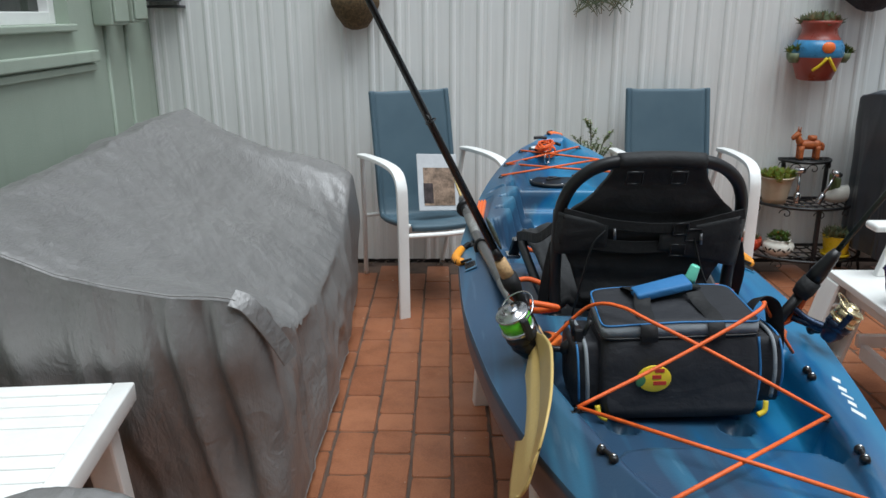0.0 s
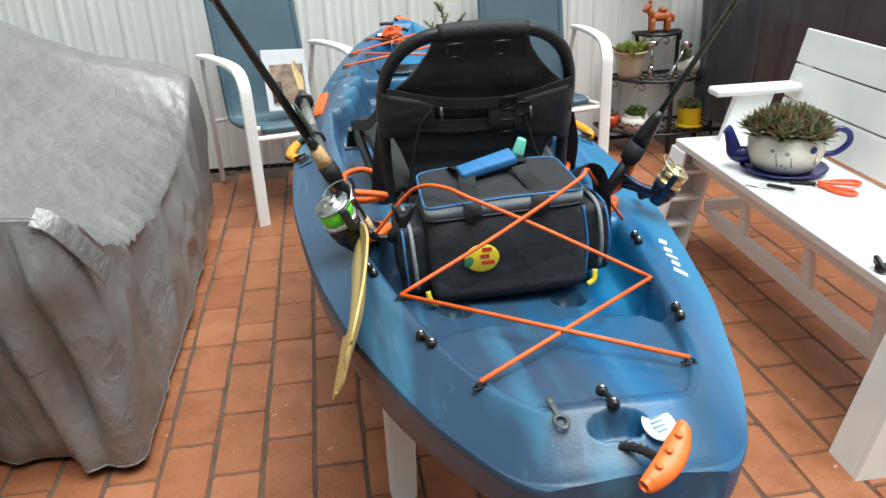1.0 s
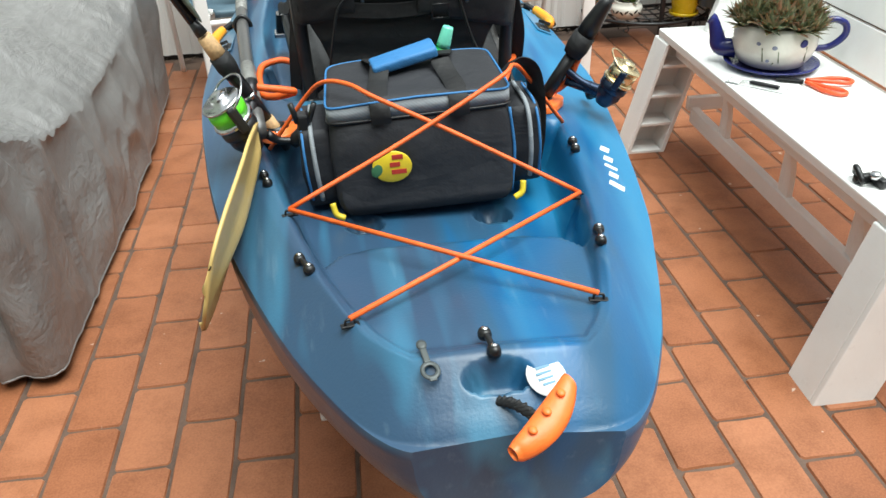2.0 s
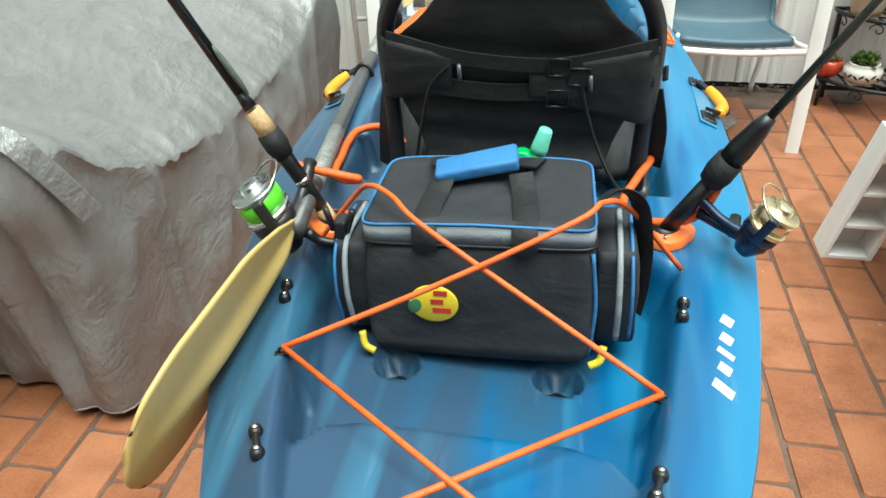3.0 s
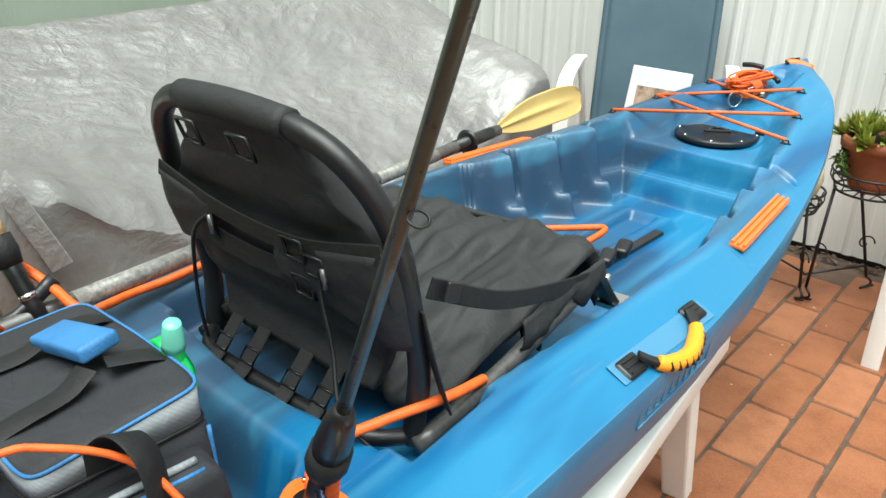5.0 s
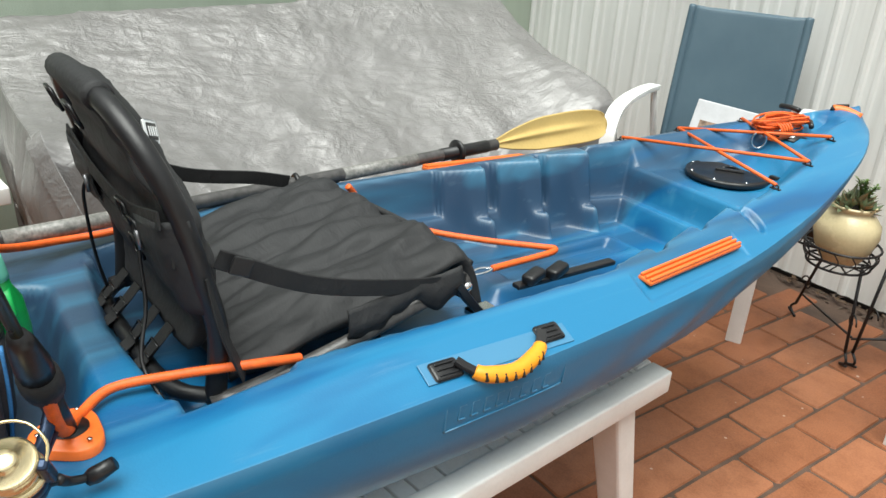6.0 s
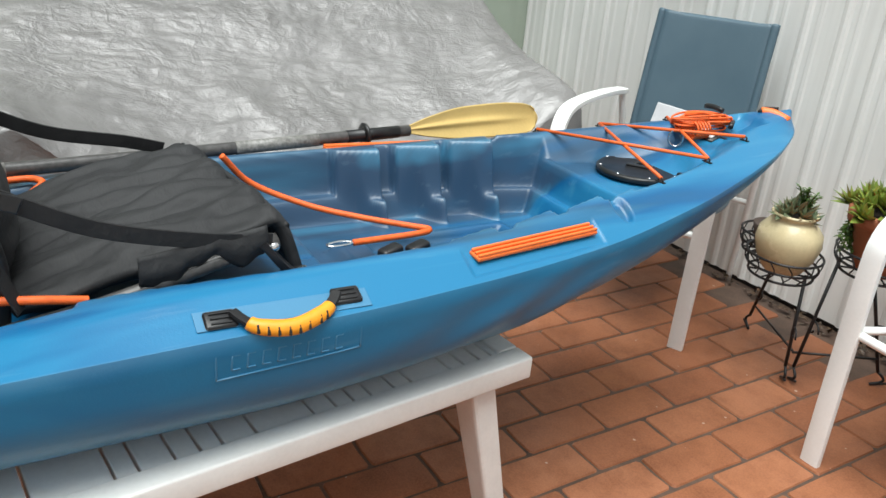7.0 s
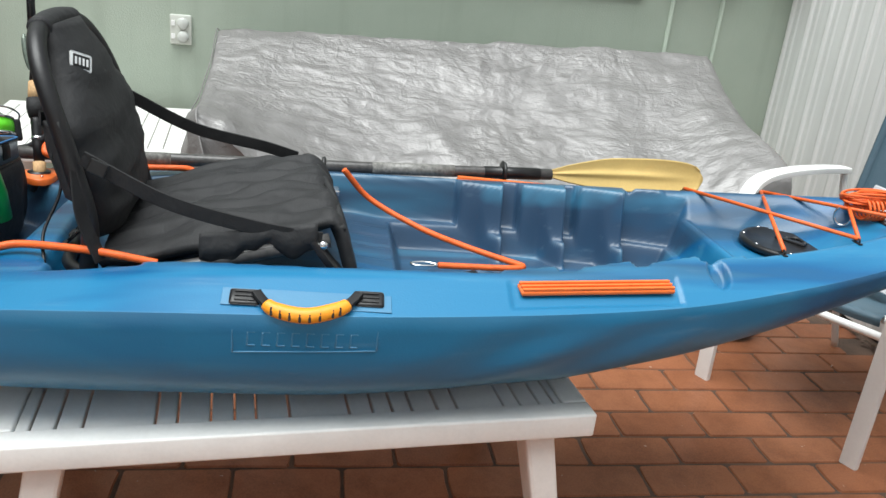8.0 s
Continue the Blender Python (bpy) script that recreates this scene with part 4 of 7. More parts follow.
# carry handles amidships
def side_handle(s):
    def band(y, up=0.0):
        d = 0.030
        x = axis(y) + s * (float(hw_at(y)) - d)
        return Vector((x, y, float(deck_z(x - axis(y), y)) + up))
    rot = 24 * s
    rec = part("handle_recess", moved(box(0.036, 0.262, 0.002, (0, 0, 0), 0.0008), Matrix.Translation(band(4.441, 0.0005)) @ pose(0, 0, 0, 0, rot, 0)), HULL, hull, "", True)
    for y in (4.345, 4.537):
        c = band(y, 0.004)
        m = Matrix.Translation(c) @ pose(0, 0, 0, 0, rot, 0)
        p = part("handle_plate", moved(box(0.032, 0.046, 0.007, (0, 0, 0), 0.005, 3), m), BLACK, hull, "black moulded handle plate", True)
        for i in range(3):
            part("plate_rib", moved(box(0.003, 0.03, 0.002, (-0.009 + 0.009 * i, 0, 0.005), 0.0008), m), BLACK, p, "", True)
    a, b = band(4.362, 0.014), band(4.520, 0.014)
    out = Vector((s * 0.030, 0, -0.016))
    pts = [a, a + out * 0.5 + Vector((0, 0.012, 0)), a + out + Vector((0, 0.032, 0)), (a + b) / 2 + out * 1.35, b + out - Vector((0, 0.032, 0)), b + out * 0.5 - Vector((0, 0.012, 0)), b]
    part("handle_strap", tube(pts, 0.008, 10, 6, (0.016, 0.007)), WEB, hull, "black webbing strap", True)
    grip = curve_pts(pts, 10)
    grip = grip[14:-14]
    g = part("handle_grip", tube(grip, [0.0105, 0.0125, 0.0128, 0.0125, 0.0105], 14), YELLOWO, hull, "amber rubber grip with finger slots", True)
    n = len(grip)
    for k in range(8):
        q = grip[int((k + 1.5) * (n - 1) / 10)]
        part("grip_slot", moved(box(0.008, 0.0042, 0.014, (0, 0, 0), 0.0015), Matrix.Translation(q + Vector((s * 0.0098, 0, -0.0005))) @ pose(0, 0, 0, 0, -25 * s, 0)), BLACK, g, "", True)


side_handle(1)
side_handle(-1)


# raised name panel on the hull's side, and white letter shapes near the stern: plain shapes only
def hull_side_x(y, z):
    ze, zc, cw, hw = float(edge_at(y)), float(chine_at(y)), float(chw_at(y)), float(hw_at(y))
    t = 1 - (1 - (ze - z) / (ze - zc)) ** (1 / 1.12)
    return axis(y) + hw + (cw - hw) * (0.25 * t * t + 0.75 * t ** 4)


def side_bar(y0, z0, y1, z1, r=0.0022):
    n = 8
    return tube([(hull_side_x(y0 + (y1 - y0) * i / n, z0 + (z1 - z0) * i / n) + 0.0008, y0 + (y1 - y0) * i / n, z0 + (z1 - z0) * i / n) for i in range(n + 1)], r, 8)


frame_bars = [side_bar(4.330, 0.676, 4.44, 0.686, 0.0014), side_bar(4.44, 0.686, 4.552, 0.686, 0.0014), side_bar(4.330, 0.634, 4.552, 0.642, 0.0014), side_bar(4.330, 0.634, 4.330, 0.676, 0.0014), side_bar(4.552, 0.642, 4.552, 0.686, 0.0014)]
part("raised_panel", joined("p", *frame_bars), HULL, hull, "raised outline moulded in the hull", True)
for k in range(8):
    y = 4.352 + 0.0225 * k
    part("raised_mark", joined("m", side_bar(y, 0.648, y + 0.001, 0.672, 0.0013), side_bar(y, 0.672, y + 0.012, 0.672, 0.0012), side_bar(y, 0.648, y + 0.012, 0.648, 0.0012)), HULL, hull, "", True)
WHITEINK = simple("white_ink", (0.8, 0.82, 0.82), 0.4, var=0.05)


def deck_patch(cx, cy, w, ln, yaw, up=0.0012, n=6):
    """A thin decal that lies on the deck."""
    ca, sa = math.cos(radians(yaw)), math.sin(radians(yaw))

    def f(u, v):
        dx, dy = (u - 0.5) * w, (v - 0.5) * ln
        x, y = cx + dx * ca - dy * sa, cy + dx * sa + dy * ca
        return on_deck(x, y, up)
    return thick(grid_mesh(f, n, n), 0.001)


for i, (t, w, ln) in enumerate(((0.02, 0.042, 0.026), (0.24, 0.026, 0.026), (0.42, 0.036, 0.016), (0.60, 0.026, 0.028), (0.83, 0.026, 0.030))):
    y = 3.585 + 0.160 * t
    x = axis(y) + float(hw_at(y)) - 0.046
    part("deck_mark", deck_patch(x, y, w * 0.62, ln * 0.66, -24), WHITEINK, hull, "white mark shaped like a letter", True)

# stern: sticker, opener, toggle
part("round_sticker", moved(lathe([(0.030, 0), (0.030, 0.001), (0.0005, 0.0012)], 32), Matrix.Translation(on_deck(2.096, 3.148, 0.004)) @ pose(0, 0, 0, 24, 0, 0) @ Matrix.Scale(0.8, 4)), WHITEINK, hull, "white round sticker with blue print", True)
STICK = simple("blue_print", (0.12, 0.25, 0.36), 0.5)
for k in range(4):
    part("printed_bar", moved(box(0.034 - 0.007 * abs(k - 1.5), 0.0035, 0.0006, (0, -0.012 + 0.008 * k, 0), 0), Matrix.Translation(on_deck(2.096, 3.148, 0.0056)) @ pose(0, 0, 0, 24, 0, 14) @ Matrix.Scale(0.8, 4)), STICK, hull, "", True)
OPENER = simple("grey_cast_plate", (0.075, 0.085, 0.085), 0.45, 0.3, var=0.2)


def opener_plate():
    ring = [(0.026 * math.cos(a), -0.028 + 0.026 * math.sin(a)) for a in np.linspace(0, 2 * math.pi, 24, endpoint=False)]
    r = tube([(x * 0.78, -0.028 + (y + 0.028) * 0.78, 0) for x, y in ring], 0.0065, 8, 0, None, True)
    r.transform(Matrix.Diagonal((1, 1, 0.5, 1)))
    return joined("o", r, box(0.018, 0.05, 0.006, (0, 0.02, 0), 0.003, 2), lathe([(0.014, -0.003), (0.014, 0.003), (0.005, 0.0035)], 16, (0, 0.047, 0)), box(0.02, 0.01, 0.005, (0, -0.052, 0), 0.002))


part("opener", moved(opener_plate(), Matrix.Translation(on_deck(1.958, 3.172, 0.005)) @ pose(0, 0, 0, 16, -3, 6) @ Matrix.Scale(0.46, 4)), OPENER, hull, "grey plate with a ring, screwed to the stern", True)
TOG_A, TOG_B = Vector((2.104, 3.118, 0.694)), Vector((2.024, 3.064, 0.654))


def toggle():
    d = (TOG_B - TOG_A)
    side = Vector((0.5, -0.6, -0.25)).normalized()
    verts, faces, n = [], [], 18
    for i in range(n + 1):
        t = i / n
        c = TOG_A + d * t
        dep = 0.034 * (math.sin(math.pi * (0.12 + 0.80 * t)) ** 0.6)
        up = Vector((0, 0, 0.011))
        for k in range(10):
            a = 2 * math.pi * k / 10
            verts.append(c + side * (dep * 0.5 + dep * 0.5 * math.cos(a)) + up * math.sin(a) * (1 if abs(t - 0.5) < 0.49 else 0.6))
    for i in range(n):
        for k in range(10):
            faces.append((i * 10 + k, (i + 1) * 10 + k, (i + 1) * 10 + (k + 1) % 10, i * 10 + (k + 1) % 10))
    faces += [tuple(reversed(range(10))), tuple(n * 10 + k for k in range(10))]
    return mesh_of("toggle", verts, faces)


tog = part("stern_handle", toggle(), ORANGEP, hull, "orange half-moon pull handle", True)
for t in (0.25, 0.5, 0.75):
    part("rivet", ball(0.0055, TOG_A + (TOG_B - TOG_A) * t + Vector((0.009, -0.010, 0.008)), (1, 1, 0.6)), ORANGEP, tog, "", True)
part("handle_cord", joined("c", *[tube([on_deck(2.018, 3.152, 0.0) + Vector((0.060 * t + 0.0032 * math.cos(30 * t + ph), -0.052 * t - 0.02 * t * t + 0.0032 * math.sin(30 * t + ph), 0.024 * math.sin(2.4 * t) + 0.0032 * math.cos(30 * t + ph))) for t in np.linspace(0, 1, 26)], 0.0034, 7) for ph in (0, 2.1, 4.2)]), WEB, hull, "black twisted cord", True)

# bow: toggle, rope bundle, label plate
part("bow_handle", tube([(1.992, 5.872, 0.842), (2.020, 5.892, 0.840), (2.056, 5.908, 0.828)], 0.0135, 12, 4), ORANGEP, hull, "orange tube handle", True)
part("handle_cord", tube([on_deck(2.0, 5.86, 0.002), (1.99, 5.885, 0.848), (2.01, 5.915, 0.850)], 0.006, 8, 4), WEB, hull, "black cord", True)
part("label_plate", deck_patch(1.965, 5.700, 0.135, 0.055, 0, 0.003), BLACK, hull, "black plate with white letter shapes", True)
for k, w in enumerate((0.020, 0.012, 0.018, 0.016)):
    part("plate_mark", deck_patch(1.918 + 0.031 * k, 5.700, w, 0.034, 0, 0.0055), WHITEINK, hull, "", True)

anchor_line = thing("rope_bundle", on_deck(1.985, 5.665, 0.0), 0, "bundle of thin orange rope tied on the bow deck", "rope")


def rope_loops():
    rnd = random.Random(11)
    out = []
    c = on_deck(1.985, 5.685, 0.030)
    for k in range(15):
        yaw, rx, ry = rnd.uniform(-0.35, 0.35), rnd.uniform(0.026, 0.045), rnd.uniform(0.055, 0.085)
        lift, tl = rnd.uniform(-0.012, 0.02), rnd.uniform(-0.5, 0.5)
        pts = []
        for i in range(18):
            a = 2 * math.pi * i / 18
            x, y = rx * math.cos(a) * (0.55 + 0.45 * abs(math.sin(a / 2))), ry * math.sin(a)
            pts.append(c + Vector((x * math.cos(yaw) - y * math.sin(yaw) - 0.01, x * math.sin(yaw) + y * math.cos(yaw), lift + x * tl)))
        out.append(tube(pts + pts[:1], 0.0028, 7, 2))
    return joined("loops", *out)


part("rope_coil", rope_loops(), ORANGE, anchor_line, "", True)
part("rope_wrap", joined("w", *[tube([on_deck(1.985, 5.66, 0.03) + Vector((0.030 * math.cos(a), 0.010 * (k - 2), 0.024 * math.sin(a))) for a in np.linspace(0, 6.28, 16)], 0.003, 7) for k in range(5)]), ORANGE, anchor_line, "", True)
part("ring", moved(tube([(0.018 * math.cos(a), 0, 0.022 * math.sin(a)) for a in np.linspace(0, 2 * math.pi, 20, endpoint=False)], 0.003, 8, 0, None, True), Matrix.Translation(on_deck(1.975, 5.607, 0.028)) @ pose(0, 0, 0, 0, 0, 50)), STEEL, anchor_line, "grey metal ring", True)
for dx, a in ((-0.035, 30), (0.035, -20)):
    part("peg", moved(tube([(0, -0.03, 0), (0, 0, 0.003), (0, 0.03, 0)], 0.007, 8, 3), Matrix.Translation(on_deck(1.985 + dx, 5.745, 0.030)) @ pose(0, 0, 0, 0, 0, 60 + a)), BLACK, anchor_line, "black plastic peg", True)

# foot-brace rail and clip in the cockpit
rail = part("foot_rail", box(0.022, 0.26, 0.010, (2.135, 4.83, 0.640), 0.003), BLACK, hull, "black rail on the cockpit floor", True)
for y in (4.74, 4.80):
    part("pedal", moved(box(0.03, 0.05, 0.022, (0, 0, 0), 0.008, 3), Matrix.Translation((2.14, y, 0.656)) @ pose(0, 0, 0, 10, 0, 15)), BLACK, rail, "", True)
# black discs stand in for the shade down the tray's drain holes
for hx in (0.112, -0.118):
    c = Vector((axis(3.655) + hx, 3.655, float(deck_z(hx, 3.655)) + 0.001))
    part("drain_plug", moved(lathe([(0.024, 0), (0.024, 0.003), (0.018, 0.004), (0.0005, 0.002)], 20), Matrix.Translation(c)), BLACK, hull, "black disc in place of the dark inside the drain hole", True)


# flush rod holders
def rod_holder(x, y, yaw):
    """Rounded three-cornered plate round a deep cup."""
    m = Matrix.Translation(on_deck(x, y, 0.010)) @ pose(0, 0, 0, 0, 0, yaw)
    n, verts, faces = 40, [], []
    rings = [(-0.010, 1.0), (0.002, 1.0), (0.004, 0.94), (0.0045, 0.64), (0.007, 0.60), (0.007, 0.54), (-0.004, 0.52)]
    for dz, k in rings:
        for i in range(n):
            a = 2 * math.pi * i / n
            r = 0.046 * (1 + 0.11 * math.sin(3 * a)) if k > 0.7 else 0.042
            verts.append((r * k * math.cos(a), r * k * 0.84 * math.sin(a), dz))
    for q in range(len(rings) - 1):
        faces += [(q * n + i, q * n + (i + 1) % n, (q + 1) * n + (i + 1) % n, (q + 1) * n + i) for i in range(n)]
    h = part("rod_holder", moved(mesh_of("plate", verts, faces), m), ORANGEP, hull, "orange flush-mounted rod holder", True)
    part("holder_cup", moved(lathe([(0.0225, 0.0085), (0.021, -0.004), (0.020, -0.035), (0.0005, -0.036)], 20), m), BLACK, h, "", True)
    for a in (0.52, 2.62, 4.71):
        part("screw", moved(lathe([(0.0032, 0.0075), (0.003, 0.0092), (0.0004, 0.0096)], 8, (0.040 * math.cos(a), 0.032 * math.sin(a), 0)), m), STEEL, h, "", True)


rod_holder(2.304, 3.895, 0)
rod_holder(1.788, 3.852, 0)


# ---- the seat ----
GREYSTEEL = simple("dull_steel", (0.22, 0.22, 0.23), 0.35, 0.8, var=0.2)
seat = thing("folding_chair", (2.04, 4.25, 0.66), 0, "black fabric seat on a bent tube frame inside the kayak", "chair")
CX = 2.062
half_loop = [(0.208, 4.066, 0.668), (0.212, 4.074, 0.77), (0.214, 4.056, 0.86), (0.214, 4.038, 0.935), (0.205, 4.024, 0.980), (0.184, 4.010, 1.018), (0.146, 3.998, 1.048), (0.092, 3.990, 1.064), (0.0, 3.987, 1.068)]
loop = [(CX - a, b, c) for a, b, c in half_loop] + [(CX + a, b, c) for a, b, c in half_loop[-2::-1]]
part("back_frame", tube(loop, 0.0145, 12, 6), TUBE, seat, "black bent tube", True)
part("top_wrap", tube([(CX - 0.095, 3.990, 1.064), (CX - 0.05, 3.988, 1.067), (CX, 3.987, 1.0685), (CX + 0.05, 3.988, 1.067), (CX + 0.100, 3.990, 1.063)], 0.0185, 14, 4), SEATCLOTH, seat, "black fabric sleeve over the top tube", True)


def back_y(z):
    return float(np.interp(z, [0.66, 0.77, 0.86, 0.935, 0.985, 1.025, 1.08], [4.066, 4.074, 4.056, 4.038, 4.022, 4.008, 3.985]))


def back_pad():
    zs = np.linspace(0.722, 1.070, 44)
    half = pchip([0.70, 0.74, 0.80, 0.86, 0.915, 0.945, 0.97, 1.00, 1.03, 1.085], [0.145, 0.156, 0.176, 0.202, 0.208, 0.190, 0.160, 0.133, 0.112, 0.094])
    depth = pchip([0.70, 0.76, 0.84, 0.93, 1.02, 1.085], [0.028, 0.046, 0.054, 0.054, 0.050, 0.034])
    n = 34
    verts, faces = [], []
    for z in zs:
        h, d, y0 = float(half(z)), float(depth(z)), back_y(z) - 0.008
        for k in range(n):
            a = 2 * math.pi * k / n
            cx, sy = math.cos(a), math.sin(a)
            x = math.copysign(abs(cx) ** (0.72 if sy > 0 else 0.45), cx) * h
            y = y0 + (d * abs(sy) ** 0.6 if sy > 0 else -0.007 * abs(sy) ** 0.5)
            q = 0.006 * noise.noise((x * 18, z * 30, sy)) + 0.003 * noise.noise((x * 50, z * 70, sy)) + 0.003 * math.sin(z * 75 + 1.6 * math.cos(x * 9)) * (1 if sy < 0 else 0.5)
            verts.append((CX + x, y + q, z))
    for i in range(len(zs) - 1):
        for k in range(n):
            faces.append((i * n + k, i * n + (k + 1) % n, (i + 1) * n + (k + 1) % n, (i + 1) * n + k))
    faces += [tuple(reversed(range(n))), tuple((len(zs) - 1) * n + k for k in range(n))]
    return mesh_of("pad", verts, faces)


pad = part("backrest", back_pad(), SEATCLOTH, seat, "padded black fabric back", True)


def strap(pts, w=0.025, name="strap", parent=None, t=0.0035, mat=None, up=None):
    return part(name, tube(pts, 0.01, 8, 6, (w, t), up=up), mat or WEB, parent or seat, "black webbing strap", True)


def rear(x, z, off=0.0):
    return Vector((x, back_y(z) - 0.024 - off, z))


def buckle(x, z, w=0.034, h=0.028):
    ring = [(-w / 2, -h / 2), (w / 2, -h / 2), (w / 2, h / 2), (-w / 2, h / 2)]
    pts = [rear(x + a, z + b, 0.010) for a, b in ring]
    pts = [p.lerp(q, t) for p, q in zip(pts, pts[1:] + pts[:1]) for t in (0, 0.5)]
    part("buckle", tube(pts, 0.0026, 6, 0, None, True), BLACK, seat, "black plastic buckle", True)


# straps and flaps across the rear of the back
part("side_wrap", thick(grid_mesh(lambda u, v: rear(CX - 0.226 + 0.122 * u, (0.948 - 0.030 * u) * (1 - v) + (0.842 + 0.012 * u) * v, 0.003 - 0.034 * max(0.0, 1 - u / 0.2) ** 2 + 0.005 * math.sin(math.pi * v) + 0.003 * noise.noise((u * 3, v * 5, 2))), 14, 12), 0.003), SEATCLOTH, seat, "fabric panel wrapped round the tube", True)
part("side_wrap", thick(grid_mesh(lambda u, v: rear(CX + 0.02 + 0.206 * u, (0.895 + 0.045 * u) * (1 - v) + (0.850 - 0.045 * u) * v, 0.003 - 0.034 * max(0.0, 1 - (1 - u) / 0.15) ** 2 + 0.005 * math.sin(math.pi * v) + 0.003 * noise.noise((u * 5, v * 5, 8))), 20, 12), 0.003), SEATCLOTH, seat, "fabric panel wrapped round the tube", True)
strap([rear(1.848, 0.885), rear(1.95, 0.865, 0.004), rear(2.05, 0.858, 0.004), rear(2.15, 0.868, 0.004), rear(2.275, 0.89)], 0.03, up=(0, 1, 0))
strap([rear(1.852, 0.945), rear(1.98, 0.915, 0.005), rear(2.13, 0.908, 0.005), rear(2.275, 0.94)], 0.024, up=(0, 1, 0))
for x, z in ((2.000, 1.030), (2.100, 1.030), (2.128, 0.905), (2.128, 0.852), (2.16, 0.890)):
    buckle(x, z)
part("cable", tube([rear(1.955, 0.905, 0.006), rear(1.925, 0.875, 0.02), (1.912, 4.01, 0.83), (1.895, 4.02, 0.745), (1.885, 4.035, 0.675)], 0.0028, 8, 6), BLACK, seat, "thin black cable", True)
part("cable", tube([rear(2.162, 0.89, 0.006), rear(2.172, 0.85, 0.02), (2.192, 4.01, 0.79), (2.225, 3.99, 0.73), (2.27, 4.0, 0.69)], 0.0028, 8, 6), BLACK, seat, "thin black cable", True)
for x, z in ((1.955, 0.905), (2.162, 0.89)):
    part("cable_end", tube([rear(x, z + 0.004, 0.006), rear(x + 0.002, z - 0.022, 0.010)], 0.0036, 8), GREYSTEEL, seat, "grey cable end", True)
strap([(1.845, 4.062, 0.86), (1.832, 4.075, 0.78), (1.825, 4.09, 0.70)], 0.028, up=(0.6, 1, 0))
strap([(2.285, 4.062, 0.86), (2.300, 4.070, 0.79), (2.302, 4.095, 0.715)], 0.028, up=(0.6, 1, 0))

# base: rear crossbar with straps, side rails, front brackets
part("rear_crossbar", tube([(1.856, 4.062, 0.676), (1.89, 4.032, 0.676), (1.95, 4.018, 0.676), (2.17, 4.018, 0.676), (2.235, 4.032, 0.676), (2.268, 4.062, 0.676)], 0.0115, 10, 5), TUBE, seat, "", True)
for x in (1.945, 2.005, 2.095, 2.155):
    part("bar_strap", tube([(x, 4.050, 0.735), (x, 4.012, 0.694), (x, 3.997, 0.682), (x, 4.000, 0.664), (x, 4.020, 0.662)], 0.01, 8, 4, (0.026, 0.004)), WEB, seat, "", True)
for x in (1.945, 2.005, 2.095, 2.155):
    part("strap_buckle", moved(tube([(-0.014, 0, -0.010), (0.014, 0, -0.010), (0.014, 0, 0.010), (-0.014, 0, 0.010)], 0.0024, 6, 0, None, True), Matrix.Translation((x, 4.020, 0.706)) @ pose(0, 0, 0, -42, 0, 0)), BLACK, seat, "black plastic buckle", True)
for s, x in ((-1, 1.838), (1, 2.270)):
    part("side_rail", tube([(x, 4.06, 0.672), (x + s * 0.012, 4.20, 0.700), (x + s * 0.022, 4.36, 0.745), (x + s * 0.026, 4.462, 0.772)], 0.0125, 10, 5), CARBON if s > 0 else TUBE, seat, "dark grey tube", True)
    part("front_bracket", tube([(x + s * 0.034, 4.434, 0.776), (x + s * 0.038, 4.458, 0.742), (x + s * 0.040, 4.484, 0.712)], 0.012, 10, 4, (0.030, 0.014)), BLACK, seat, "", True)
    part("bracket_foot", box(0.040, 0.046, 0.012, (x + s * 0.040, 4.490, 0.712), 0.003), STEEL, seat, "grey metal foot", True)
    part("bolt", moved(lathe([(0.0085, 0), (0.0085, 0.003), (0.006, 0.006), (0.0005, 0.007)], 12), Matrix.Translation((x + s * 0.043, 4.450, 0.768)) @ pose(0, 0, 0, 0, 90 * s, 0)), CHROME, seat, "bright bolt", True)
    strap([(x + s * 0.006, 4.075, 0.885 if s > 0 else 0.905), (x + s * 0.022, 4.20, 0.825 if s > 0 else 0.842), (x + s * 0.034, 4.34, 0.792 if s > 0 else 0.810), (x + s * 0.040, 4.448 if s > 0 else 4.415, 0.778 if s > 0 else 0.788)], 0.026, up=(1, 0, 0))
    if s > 0:
        part("strap_slider", moved(box(0.006, 0.028, 0.024, (0, 0, 0), 0.002), Matrix.Translation((x + s * 0.020, 4.10, 0.874 if s > 0 else 0.920)) @ pose(0, 0, 0, -24, 0, 0)), BLACK, seat, "strap slider", True)


